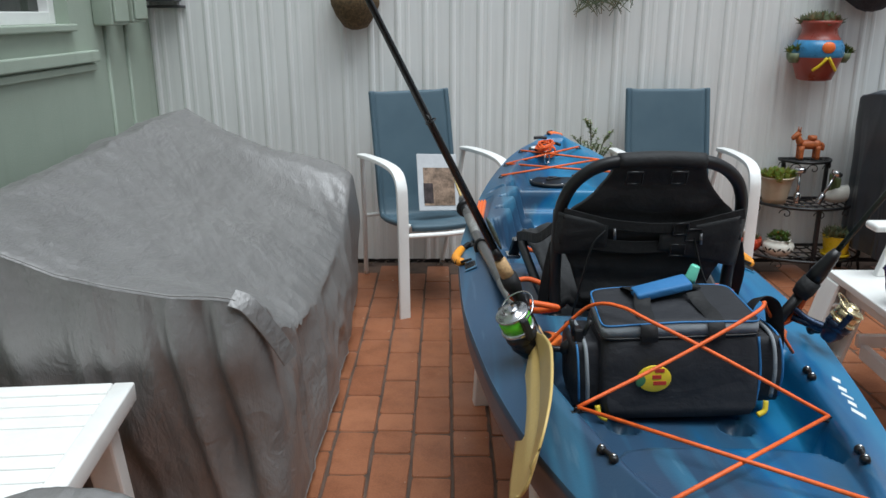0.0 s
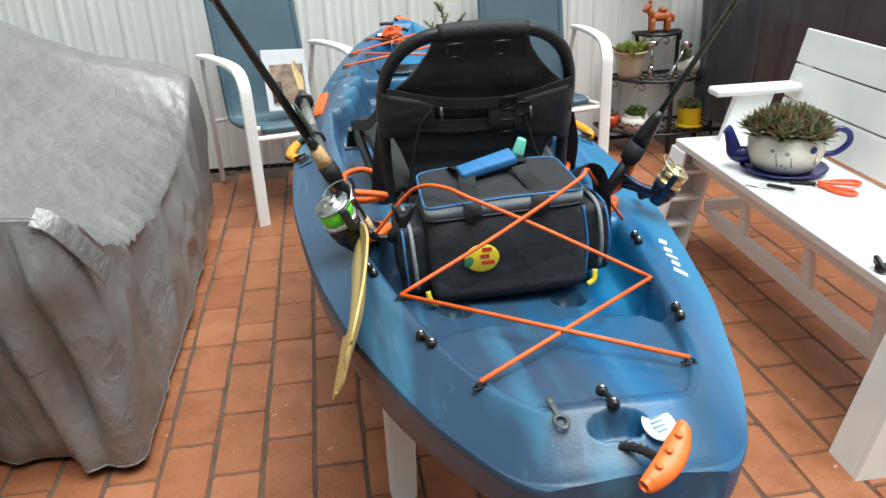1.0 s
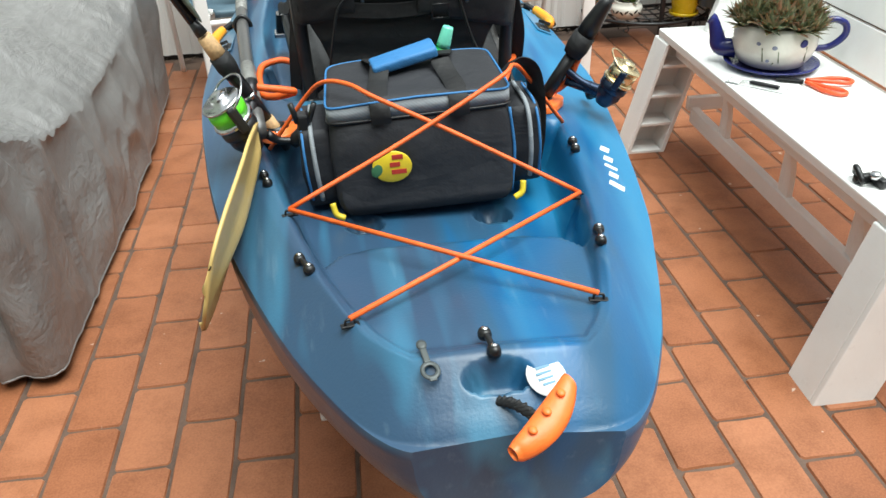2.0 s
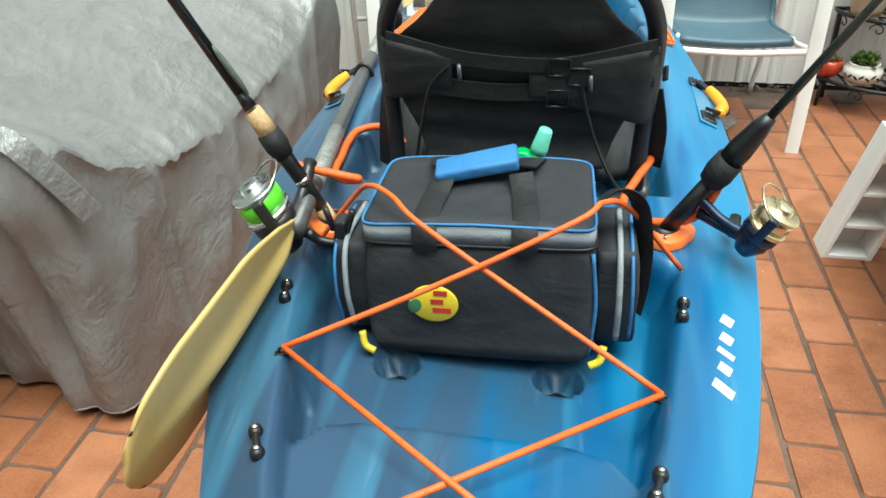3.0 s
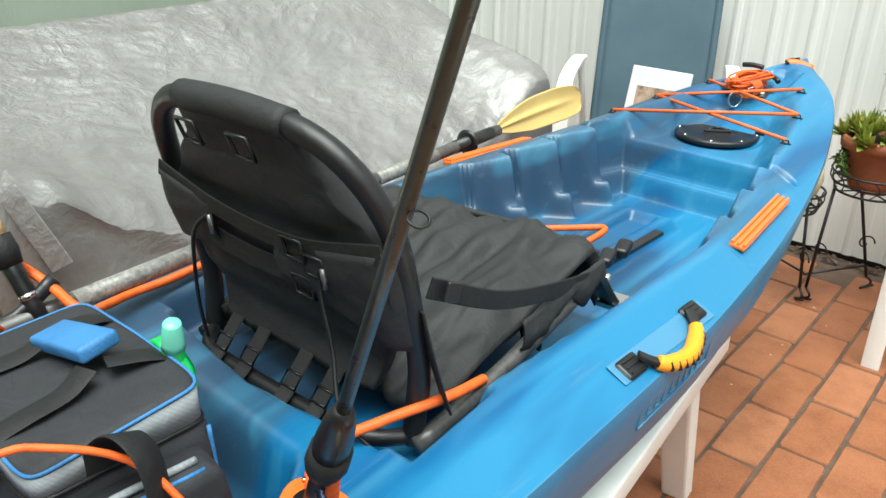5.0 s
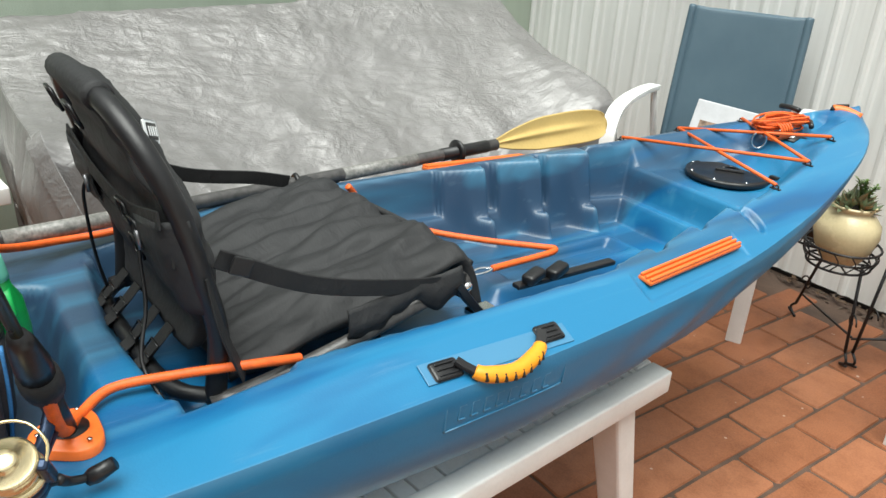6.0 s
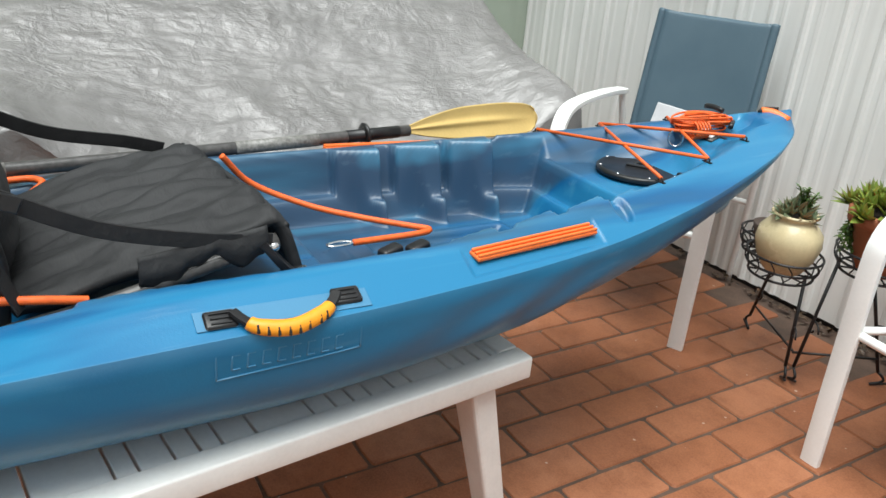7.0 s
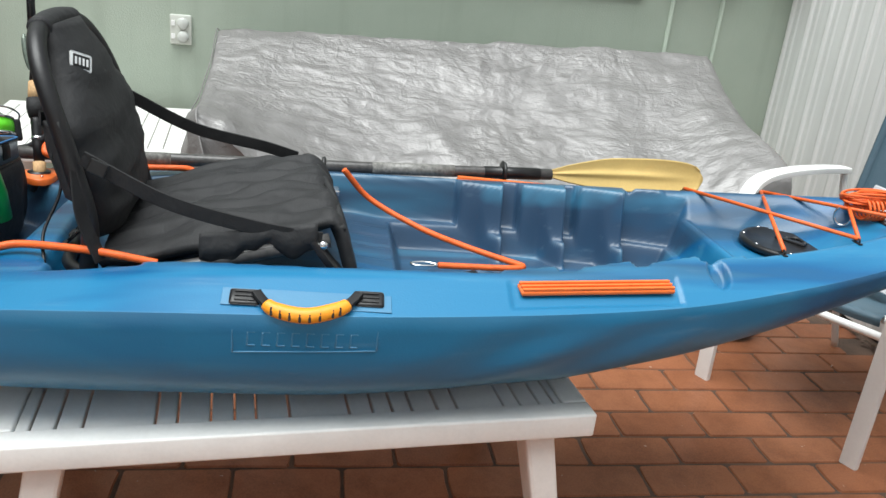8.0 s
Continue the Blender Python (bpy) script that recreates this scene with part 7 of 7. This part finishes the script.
part("succulent_clump", rosettes((0, 0, 0.10), 0.06, 0.06, 14, 0.05, 0.008, 9, 0.3, 8), GREYG, p3, "thin reddish-green succulents")
p4 = pot("striped_bowl", (SX - 0.285, SY - 0.115, TZ[0] + 0.006), [(0.035, 0), (0.055, 0.025), (0.060, 0.055), (0.056, 0.075), (0.050, 0.073), (0.0005, 0.06)], simple("red_and_yellow_glaze", (0.55, 0.07, 0.03), 0.3, var=0.6, scale=30), "small red glazed bowl behind the chair, on the shelf", 0.048, 0.064)
part("succulent_clump", rosettes((0, 0, 0.066), 0.04, 0.04, 8, 0.035, 0.008, 12, 0.3, 8), GREYG, p4, "small succulents")


def gourd_planter():
    g = thing("gourd_planter", (SX + 0.16, SY - 0.13, TZ[1] + 0.006), 0, "cream gourd-shaped planter with a green cactus", "planter", "plant pots")
    part("body", tube([(-0.105, -0.01, 0.035), (-0.06, -0.01, 0.036), (0.0, 0, 0.044), (0.06, 0, 0.058), (0.10, 0.005, 0.068)], [0.006, 0.034, 0.046, 0.040, 0.012], 20, 6), IVORY, g, "cream body")
    for k, (dx, h) in enumerate(((-0.045, 0.11), (-0.022, 0.085), (-0.058, 0.07))):
        me = lathe([(0.013, 0), (0.015, 0.02), (0.015, h - 0.015), (0.010, h - 0.003), (0.0005, h)], 14)
        for v in me.vertices:
            f = 1 + 0.12 * math.cos(7 * math.atan2(v.co.y, v.co.x))
            v.co.x *= f
            v.co.y *= f
        part("cactus", moved(me, Matrix.Translation((dx, 0.0, 0.055)) @ pose(0, 0, 0, 3 * k, -4 + 5 * k, 0)), leaf_material("cactus_green", (0.08, 0.12, 0.04), (0.13, 0.17, 0.07)), g, "ribbed cactus")


gourd_planter()


def stake_light(x, y, z, lean, label):
    s = thing("stake_light", (x, y, z), 0, label, "garden light", "steel garden lights")
    m = Matrix.Translation((x, y, z)) @ pose(0, 0, 0, 0, lean, 0)
    part("stem", moved(tube([(0, 0, 0.03), (0, 0, 0.17)], 0.0075, 12), m), STEEL, s, "bright steel stem", True)
    part("cap", moved(lathe([(0.008, 0.165), (0.028, 0.172), (0.030, 0.190), (0.026, 0.196), (0.0005, 0.198)], 24), m), STEEL, s, "steel cap", True)
    part("base", moved(lathe([(0.015, 0.003), (0.017, 0.008), (0.017, 0.055), (0.013, 0.062), (0.0005, 0.063)], 18), m), STEEL, s, "", True)


stake_light(SX - 0.085, SY - 0.17, TZ[1] + 0.006, 0, "bright steel stake light standing on the shelf")
stake_light(SX + 0.015, SY - 0.19, TZ[1] + 0.010, 27, "bright steel stake light leaning on the shelf")


def donkey():
    c = Vector((SX - 0.01, SY - 0.07, TZ[2] + 0.012))
    ms = [tube([(-0.045, 0, 0.075), (0.0, 0, 0.078), (0.05, 0, 0.075)], [0.022, 0.027, 0.025], 14, 4),
          tube([(-0.048, 0, 0.085), (-0.066, 0, 0.115), (-0.072, 0, 0.130)], [0.020, 0.016, 0.014], 12, 3),
          tube([(-0.060, 0, 0.138), (-0.080, -0.004, 0.122), (-0.098, -0.006, 0.108)], [0.016, 0.015, 0.011], 12, 3),
          tube([(0.06, 0, 0.085), (0.074, 0, 0.07), (0.072, 0, 0.045)], [0.007, 0.010, 0.008], 8, 3),
          lathe([(0.018, 0.098), (0.024, 0.108), (0.023, 0.124), (0.017, 0.122), (0.0005, 0.112)], 16, (0.012, 0, 0))]
    for dx in (-0.045, 0.042):
        for dy in (-0.016, 0.016):
            ms.append(tube([(dx, dy, 0.07), (dx, dy, 0.03), (dx, dy, 0.0)], [0.015, 0.013, 0.013], 10, 2))
    for dy in (-0.010, 0.010):
        ms.append(tube([(-0.062, dy, 0.145), (-0.060, dy * 1.5, 0.172)], [0.006, 0.002], 8))
    return moved(joined("donkey", *ms), Matrix.Translation(c))


whole("donkey_figurine", donkey(), simple("orange_painted_clay", (0.48, 0.13, 0.035), 0.5, var=0.5, scale=45), "orange painted clay donkey figurine on the top shelf", "figurine")


# ---- wire plant stand by the fence ----
stand = thing("plant_stand", (2.0, 6.22, 0), 0, "black wire plant stand with scrolled legs and round holders", "plant stand")


def holder(cx, cy, z, r):
    for zz, rr in ((z, r * 0.9), (z + 0.03, r), (z + 0.065, r * 1.06)):
        part("ring", tube([(cx + rr * math.cos(a), cy + rr * math.sin(a), zz) for a in np.linspace(0, 2 * math.pi, 28, endpoint=False)], 0.004, 7, 0, None, True), IRON, stand, "", True)
    for k in range(14):
        a = 2 * math.pi * k / 14
        part("lattice_wire", tube([(cx + r * 0.9 * math.cos(a), cy + r * 0.9 * math.sin(a), z), (cx + r * 1.05 * math.cos(a + 0.22), cy + r * 1.05 * math.sin(a + 0.22), z + 0.035), (cx + r * 1.06 * math.cos(a + 0.05), cy + r * 1.06 * math.sin(a + 0.05), z + 0.065)], 0.0022, 6, 3), IRON, stand, "", True)
    for k in range(4):
        a = math.pi * k / 4
        part("base_wire", tube([(cx + r * 0.9 * math.cos(a), cy + r * 0.9 * math.sin(a), z), (cx - r * 0.9 * math.cos(a), cy - r * 0.9 * math.sin(a), z)], 0.0028, 6), IRON, stand, "", True)


holder(1.985, 6.150, 0.335, 0.105)
holder(2.195, 6.290, 0.405, 0.118)
holder(1.845, 6.270, 0.335, 0.090)


def leg(top, foot):
    top, foot = Vector(top), Vector(foot)
    d = (foot - top).normalized()
    out = Vector((foot.x - 2.0, foot.y - 6.23, 0)).normalized()
    part("leg", tube([top, foot + Vector((0, 0, 0.05))], 0.0055, 8), IRON, stand, "", True)
    sp = [foot + Vector((0, 0, 0.05)) + out * (0.02 * math.sin(8.2 * t) + 0.012 * t) + Vector((0, 0, -0.048 * math.sin(min(1, t * 1.6) * math.pi / 2) + 0.02 * max(0, t - 0.6) * 2.2)) for t in np.linspace(0, 1, 16)]
    part("scroll_foot", tube(sp, 0.0045, 7), IRON, stand, "scrolled foot", True)
    sp = [top.lerp(foot, 0.55) + out * (0.034 * (1 - t) * math.cos(7 * t) + 0.01) + Vector((0, 0, 0.034 * (1 - t) * math.sin(7 * t))) for t in np.linspace(0, 0.9, 16)]
    part("scroll", tube(sp, 0.003, 6), IRON, stand, "iron scroll", True)


for top, foot in (((2.04, 6.20, 0.34), (2.085, 6.155, 0.004)), ((1.90, 6.25, 0.34), (1.80, 6.335, 0.004)), ((2.16, 6.33, 0.41), (2.235, 6.41, 0.004)), ((2.10, 6.25, 0.41), (2.10, 6.175, 0.004))):
    leg(top, foot)
part("tie_bar", tube([(2.085, 6.17, 0.105), (1.825, 6.315, 0.105)], 0.004, 7), IRON, stand, "", True)
part("tie_bar", tube([(2.085, 6.17, 0.10), (2.228, 6.40, 0.10)], 0.004, 7), IRON, stand, "", True)

stand.location += Vector((0.06, 0.03, 0.0))

c1 = pot("cream_pot", (2.045, 6.180, 0.340), [(0.045, 0), (0.060, 0.012), (0.085, 0.055), (0.097, 0.10), (0.092, 0.135), (0.068, 0.165), (0.060, 0.172), (0.062, 0.182), (0.070, 0.188), (0.066, 0.194), (0.056, 0.190), (0.050, 0.170), (0.0005, 0.168)], CREAMG, "rounded cream glazed pot with small succulents on the stand", 0.050, 0.178)
part("succulent_clump", rosettes((0, 0, 0.178), 0.045, 0.045, 9, 0.055, 0.010, 21, 0.4, 8), GREYG, c1, "orange-tipped succulents")
lv, tw = branchy((0.015, 0.01, 0.175), 7, 0.10, 0.035, 0.016, 5)
part("sprig_growth", lv, GREEN1, c1, "green sprigs")
part("stem_growth", tw, GREEN1, c1)
c2 = pot("terracotta_pot", (2.255, 6.320, 0.410), [(0.066, 0), (0.075, 0.03), (0.100, 0.135), (0.104, 0.140), (0.118, 0.142), (0.122, 0.180), (0.114, 0.183), (0.106, 0.175), (0.10, 0.15), (0.0005, 0.148)], TERRA, "terracotta pot with a branching green succulent on the stand", 0.102, 0.160)
part("foliage", rosettes((-0.02, -0.01, 0.165), 0.105, 0.10, 17, 0.066, 0.0135, 14, 0.35, 13), LIMEL, c2, "lime green star-shaped rosettes")


def tree_growth(c, limbs, leaf, seed):
    """Bare forking stems with tufts of small leaves over their outer half."""
    rnd = random.Random(seed)
    out, twigs = [], []
    for tip, forks in limbs:
        path = curve_pts([c, Vector(c).lerp(Vector(tip), 0.5) + Vector((rnd.uniform(-0.012, 0.012), rnd.uniform(-0.012, 0.012), -0.012)), tip], 10)
        arms = [path]
        for _ in range(forks):
            o = path[rnd.randrange(7, len(path) - 2)]
            d = (Vector(tip) - Vector(c)).normalized() + Vector((rnd.uniform(-0.8, 0.8), rnd.uniform(-0.8, 0.8), rnd.uniform(-0.1, 0.5)))
            e = o + d.normalized() * rnd.uniform(0.05, 0.085)
            arms.append(curve_pts([o, o.lerp(e, 0.5) + Vector((0, 0, -0.006)), e], 6))
        for k, arm in enumerate(arms):
            twigs.append(tube(arm, 0.0030 if k == 0 else 0.0019, 5))
            for q in arm[len(arm) * 5 // 8 if k == 0 else len(arm) // 3:]:
                for _ in range(3):
                    a = rnd.uniform(0, 6.28)
                    out.append(oval_leaf(q, (math.cos(a), math.sin(a), rnd.uniform(0.0, 0.9)), (0, 0, 1), leaf * rnd.uniform(0.7, 1.25), leaf * rnd.uniform(0.5, 0.65)))
    return foliage(out), joined("twigs", *twigs)


lv, tw = tree_growth((0.035, 0.01, 0.155), (((0.045, 0.03, 0.445), 5), ((0.125, 0.03, 0.365), 4), ((0.0, 0.045, 0.36), 4), ((0.085, -0.02, 0.33), 3), ((0.025, -0.05, 0.32), 4), ((0.12, 0.02, 0.27), 3)), 0.017, 15)
part("tall_growth", lv, leaf_material("jade_leaf", (0.12, 0.18, 0.055), (0.23, 0.30, 0.10)), c2, "dark green leaves in tufts on forking stems")
tagged(part("tall_stem_growth", tw, simple("brown_green_stem", (0.12, 0.11, 0.05), 0.7), c2), kind="stuff")
lv, tw = branchy((-0.085, -0.05, 0.175), 9, -0.13, 0.075, 0.018, 16, 0.8)
part("trailing_foliage", lv, GREEN1, c2, "trailing leaves")
part("trailing_stem_growth", tw, GREEN1, c2)
lv, tw = branchy((0.10, -0.03, 0.175), 4, -0.09, 0.09, 0.018, 18, 0.8)
part("trailing_foliage", lv, GREEN1, c2, "trailing leaves")
c3 = pot("dark_pot", (1.905, 6.300, 0.340), [(0.045, 0), (0.058, 0.05), (0.066, 0.085), (0.060, 0.084), (0.0005, 0.07)], simple("dark_brown_pot", (0.05, 0.03, 0.022), 0.5), "small dark pot at the back of the stand", 0.056, 0.074)


# ---- hung on the fence ----
def hung_basket(x, z, r, label, mat, seed):
    h = thing("wall_basket", (x, FENCE_Y - 0.02, z), 0, label, "wall planter", "planters on the fence")
    me = lathe([(0.02, -0.12), (0.06, -0.11), (r * 0.8, -0.05), (r, 0.0), (r * 1.02, 0.07), (r * 0.9, 0.07), (0.0005, 0.05)], 26, (0, -r * 0.55, 0), 0.04)
    for v in me.vertices:
        v.co.y = min(v.co.y, -0.004)
        v.co += Vector((noise.noise(v.co * 30), noise.noise(v.co * 31 + Vector((3, 0, 0))), noise.noise(v.co * 29))) * 0.008
        v.co.y = min(v.co.y, -0.004)
    part("basket", me, mat, h)
    lv, tw = branchy((0, -r * 0.5, 0.05), 14, 0.12, r * 1.2, 0.03, seed, 0.2)
    part("foliage", lv, GREYG, h, "grey-green leaves")
    part("stem_growth", tw, GREEN1, h)


COIR = simple("brown_coir", (0.13, 0.085, 0.04), 0.95, var=0.6, scale=60, bumps=1.0)
hung_basket(1.10, 1.425, 0.125, "shaggy brown coir basket hung on the fence", COIR, 31)
hung_basket(3.73, 1.505, 0.17, "dark woven basket hung on the fence", simple("dark_woven_basket", (0.05, 0.045, 0.05), 0.9, var=0.6, scale=50, bumps=1.0), 32)
moss = thing("hanging_moss", (2.37, FENCE_Y - 0.03, 1.50), 0, "wispy grey-green hanging plant on the fence", "hanging plant")
rm = random.Random(8)
part("strand_growth", joined("s", *[tube([(rm.uniform(-0.14, 0.14), -0.02 - rm.uniform(0, 0.05), 0.10), (rm.uniform(-0.15, 0.15), -0.03 - rm.uniform(0, 0.05), 0.0), (rm.uniform(-0.16, 0.16), -0.04 - rm.uniform(0, 0.04), -rm.uniform(0.05, 0.14))], 0.0022, 5, 4) for _ in range(60)]), GREYG, moss)
part("bracket", box(0.10, 0.018, 0.05, (0, -0.009, 0.11), 0.004), IRON, moss)

tal = thing("wall_planter", (3.49, FENCE_Y - 0.02, 1.04), 0, "red pottery planter painted with blue and yellow, hung on the fence", "wall planter", "planters on the fence")
OXIDE = simple("brick_red_glaze", (0.30, 0.055, 0.035), 0.3, var=0.2)
BLUEG = simple("sky_blue_glaze", (0.05, 0.23, 0.45), 0.3, var=0.3, scale=30)


def flat_back(me):
    for v in me.vertices:
        v.co.y = min(v.co.y, 0.085)
    return me


part("body", moved(flat_back(lathe([(0.070, 0), (0.085, 0.006), (0.105, 0.06), (0.128, 0.13), (0.125, 0.175), (0.10, 0.215), (0.088, 0.235), (0.085, 0.26), (0.098, 0.285), (0.102, 0.30), (0.09, 0.30), (0.08, 0.27), (0.0005, 0.265)], 36)), Matrix.Translation((0, -0.09, 0))), OXIDE, tal)
part("painted_band", moved(flat_back(lathe([(0.118, 0.105), (0.1295, 0.13), (0.1265, 0.175), (0.110, 0.205)], 36)), Matrix.Translation((0, -0.09, 0))), BLUEG, tal, "blue painted shoulder")
for s in (-1, 1):
    part("yellow_stroke", tube([(s * 0.004, -0.222, 0.12), (s * 0.03, -0.212, 0.085), (s * 0.058, -0.19, 0.055)], 0.008, 8, 4), YELLOWP, tal, "yellow painted stroke")
    part("side_cup", moved(lathe([(0.02, -0.03), (0.035, -0.01), (0.040, 0.02), (0.036, 0.02), (0.0005, 0.01)], 18), Matrix.Translation((s * 0.125, -0.11, 0.12))), GREYG, tal, "small side cup")
    part("cup_foliage", moved(rosettes((0, 0, 0.02), 0.03, 0.03, 6, 0.04, 0.009, 40 + s, 0.3, 7), Matrix.Translation((s * 0.125, -0.11, 0.12))), GREEN1, tal, "small succulents")
part("moulded_fruit", ball(0.034, (0.0, -0.215, 0.17), (1, 0.5, 0.85)), ORANGEP, tal, "orange moulded fruit")
part("succulent_clump", moved(rosettes((0, 0, 0.28), 0.085, 0.07, 18, 0.055, 0.014, 44, 0.25, 8), Matrix.Translation((0, -0.09, 0))), GREYG, tal, "grey-green rosettes")

whole("wall_bracket", joined("w", box(0.20, 0.03, 0.014, (0.103, FENCE_Y - 0.03, 1.42), 0.003), box(0.17, 0.12, 0.05, (0.10, FENCE_Y - 0.075, 1.47), 0.008)), simple("dark_grey_metal", (0.09, 0.09, 0.095), 0.5), "dark shelf bracket on the fence by the house", "bracket")


# ---- covered barbecue ----
bbq = thing("covered_barbecue", (4.4, 6.2, 0), 0, "barbecue under a dark navy vinyl cover", "furniture cover")
VINYL = simple("dark_navy_vinyl", (0.036, 0.043, 0.054), 0.45, var=0.3, scale=5, bumps=0.2, fine=40)


def bbq_top(u, v):
    return 1.0 + 0.10 * float(sstep(0.0, 0.5, u)) * float(sstep(1.0, 0.6, u)) - 0.06 * abs(2 * v - 1) ** 2


part("cover_cloth", draped_cover("cover_cloth", 3.70, 5.09, 5.93, 6.52, bbq_top, 0.20, -0.14, 17, 0.10, 7, loose=0.4), VINYL, bbq, "", True)
for x in (3.94, 4.84):
    for y in (6.08, 6.38):
        part("leg", box(0.04, 0.04, 0.32, (x, y, 0.16), 0.004), IRON, bbq, "", True)
part("cover_seam", tube([(3.77, 5.925, 0.99), (4.04, 5.905, 1.06), (4.39, 5.90, 1.075), (5.04, 5.925, 0.99)], 0.005, 7, 5), VINYL, bbq, "folded seam", True)


# ---- packet on the chair ----
pk = thing("lure_packet", (1.53, 6.17, 0.43), 0, "clear-windowed packet of fishing lures standing on the chair", "packet")
PKM = Matrix.Translation((1.525, 6.175, 0.575)) @ pose(0, 0, 0, -20, 0, 23.7) @ pose(0, 0, 0, 0, 5, 0)
part("card", moved(box(0.215, 0.006, 0.285, (0, 0, 0), 0.003, 2), PKM), simple("pale_grey_card", (0.55, 0.56, 0.58), 0.35, var=0.12, scale=20), pk, "pale card", True)
part("picture", moved(box(0.165, 0.002, 0.19, (0.004, -0.0045, -0.022), 0.001), PKM), simple("brown_printed_picture", (0.30, 0.21, 0.15), 0.35, var=0.9, scale=24), pk, "brown printed picture", True)
part("dark_picture", moved(box(0.05, 0.003, 0.10, (-0.055, -0.0055, -0.055), 0.001), PKM), simple("dark_print", (0.06, 0.045, 0.045), 0.35, var=0.7, scale=40), pk, "", True)

# ---- saucer of water and weeds on the paving ----
dish = thing("plastic_saucer", (2.69, 6.18, 0), 0, "clear plastic plant saucer lying on the paving", "saucer")
part("dish", moved(lathe([(0.11, 0.0), (0.125, 0.004), (0.135, 0.022), (0.131, 0.022), (0.120, 0.008), (0.0005, 0.005)], 36), Matrix.Translation((0, 0, 0.004))), CLEAR, dish)
for x, y, s in ((2.47, 6.565, 3), (2.59, 6.575, 5), (2.40, 6.585, 9)):
    wd = thing("weed", (x, y, 0), 0, "small green weed at the foot of the fence", "weed", "weeds by the fence")
    lv, tw = branchy((0, 0, 0.0), 7, 0.05, 0.06, 0.03, s, 0.1)
    part("foliage", lv, GREEN1, wd)
    part("stem_growth", tw, GREEN1, wd)
lit = thing("leaf_litter", (1.3, FENCE_Y - 0.02, 0), 0, "dark dry leaf litter along the foot of the fence", "leaf litter", kind="stuff")
rl = random.Random(3)
part("dry_foliage", foliage([oval_leaf((rl.uniform(0.9, 3.2), FENCE_Y - 0.025 - abs(rl.gauss(0, 0.015)), 0.006 + rl.uniform(0, 0.02)), (rl.uniform(-1, 1), rl.uniform(-1, 1), rl.uniform(-0.1, 0.4)), (0, 0, 1), rl.uniform(0.015, 0.035), rl.uniform(0.01, 0.02)) for _ in range(240)]), leaf_material("dry_dark_leaf", (0.03, 0.02, 0.012), (0.09, 0.05, 0.025)), lit, "", True)

# ---- terracotta tiles, piece by piece ----
TW, TL, TJ = 0.1315, 0.2665, 0.0054


def tile_mesh(w, ln, seed):
    """One hand-pressed tile: worn corners, edges that are not quite straight."""
    rnd = random.Random(seed)
    x, y, c, h = w / 2, ln / 2, 0.007, 0.0030
    line = [(-x + c, -y), (0, -y), (x - c, -y), (x, -y + c), (x, 0), (x, y - c), (x - c, y), (0, y), (-x + c, y), (-x, y - c), (-x, 0), (-x, -y + c)]
    line = [(a + rnd.uniform(-0.0022, 0.0022), b + rnd.uniform(-0.0022, 0.0022)) for a, b in line]
    n = len(line)
    v = [(a * 1.012, b * 1.006, -0.006) for a, b in line] + [(a - math.copysign(min(0.004, abs(a)), a), b - math.copysign(min(0.004, abs(b)), b), h) for a, b in line]
    f = [tuple(range(n, 2 * n))]
    f += [(k, (k + 1) % n, n + (k + 1) % n, n + k) for k in range(n)]
    return mesh_of("tile", v, f, False)


def lay_tiles():
    full = [tile_mesh(TW - TJ, TL - TJ, s) for s in range(12)]
    for me in full:
        me.materials.append(TILE)
    rnd = random.Random(5)
    rest_v, rest_f = [], []
    near = 0
    c0, c1 = int((WALL_X - 1.19) / TW), int((EAST_X - 1.19) / TW)
    for n in range(c0, c1):
        xc = 1.19 + TW * (n + 0.5)
        shift = -0.0075 * n + (TL / 2 if n % 2 else 0.0)
        for k in range(-28, 8):
            y0, y1 = 4.737 + shift + TL * k, 4.737 + shift + TL * (k + 1)
            if y1 > FENCE_Y - 0.01 or y0 < SOUTH_Y + 0.02:
                continue
            spans = [(y0, y1)]
            # an old crack across the odd courses west of the kayak
            if -3 <= n <= 4 and y0 < 4.70 and y1 > 4.77:
                spans = [(y0, 4.741), (4.741, y1)]
            for a, b in spans:
                yc, dz, tilt = (a + b) / 2, rnd.uniform(-0.0012, 0.0012), rnd.uniform(-0.3, 0.3)
                me = full[rnd.randrange(12)] if b - a > TL - 0.01 else None
                inside = 0.75 < xc < 3.2 and 3.25 < yc < 6.45 and not (xc < 1.2 and yc > 4.05 and yc < 5.9 and xc < 1.0)
                if inside and near < 300 and (xc < 1.62 or xc > 2.15 or yc > 5.0 or yc < 3.8):
                    if me is None:
                        me = tile_mesh(TW - TJ, b - a - TJ * 0.6, n)
                        me.materials.append(TILE)
                    ob = new("tile", me)
                    ob.parent = bed
                    ob.matrix_basis = Matrix.Translation(Vector((xc, yc, dz)) - bed.location) @ pose(0, 0, 0, tilt, -tilt * 0.5, tilt)
                    near += 1
                else:
                    src = me or tile_mesh(TW - TJ, b - a - TJ * 0.6, n)
                    base = len(rest_v)
                    rest_v += [(v.co.x + xc, v.co.y + yc, v.co.z + dz) for v in src.vertices]
                    rest_f += [[base + i for i in p.vertices] for p in src.polygons]
    me = mesh_of("paving", rest_v, rest_f, False)
    ob = part("paving", me, TILE, bed, "", True)
    tagged(ob, kind="stuff")


lay_tiles()
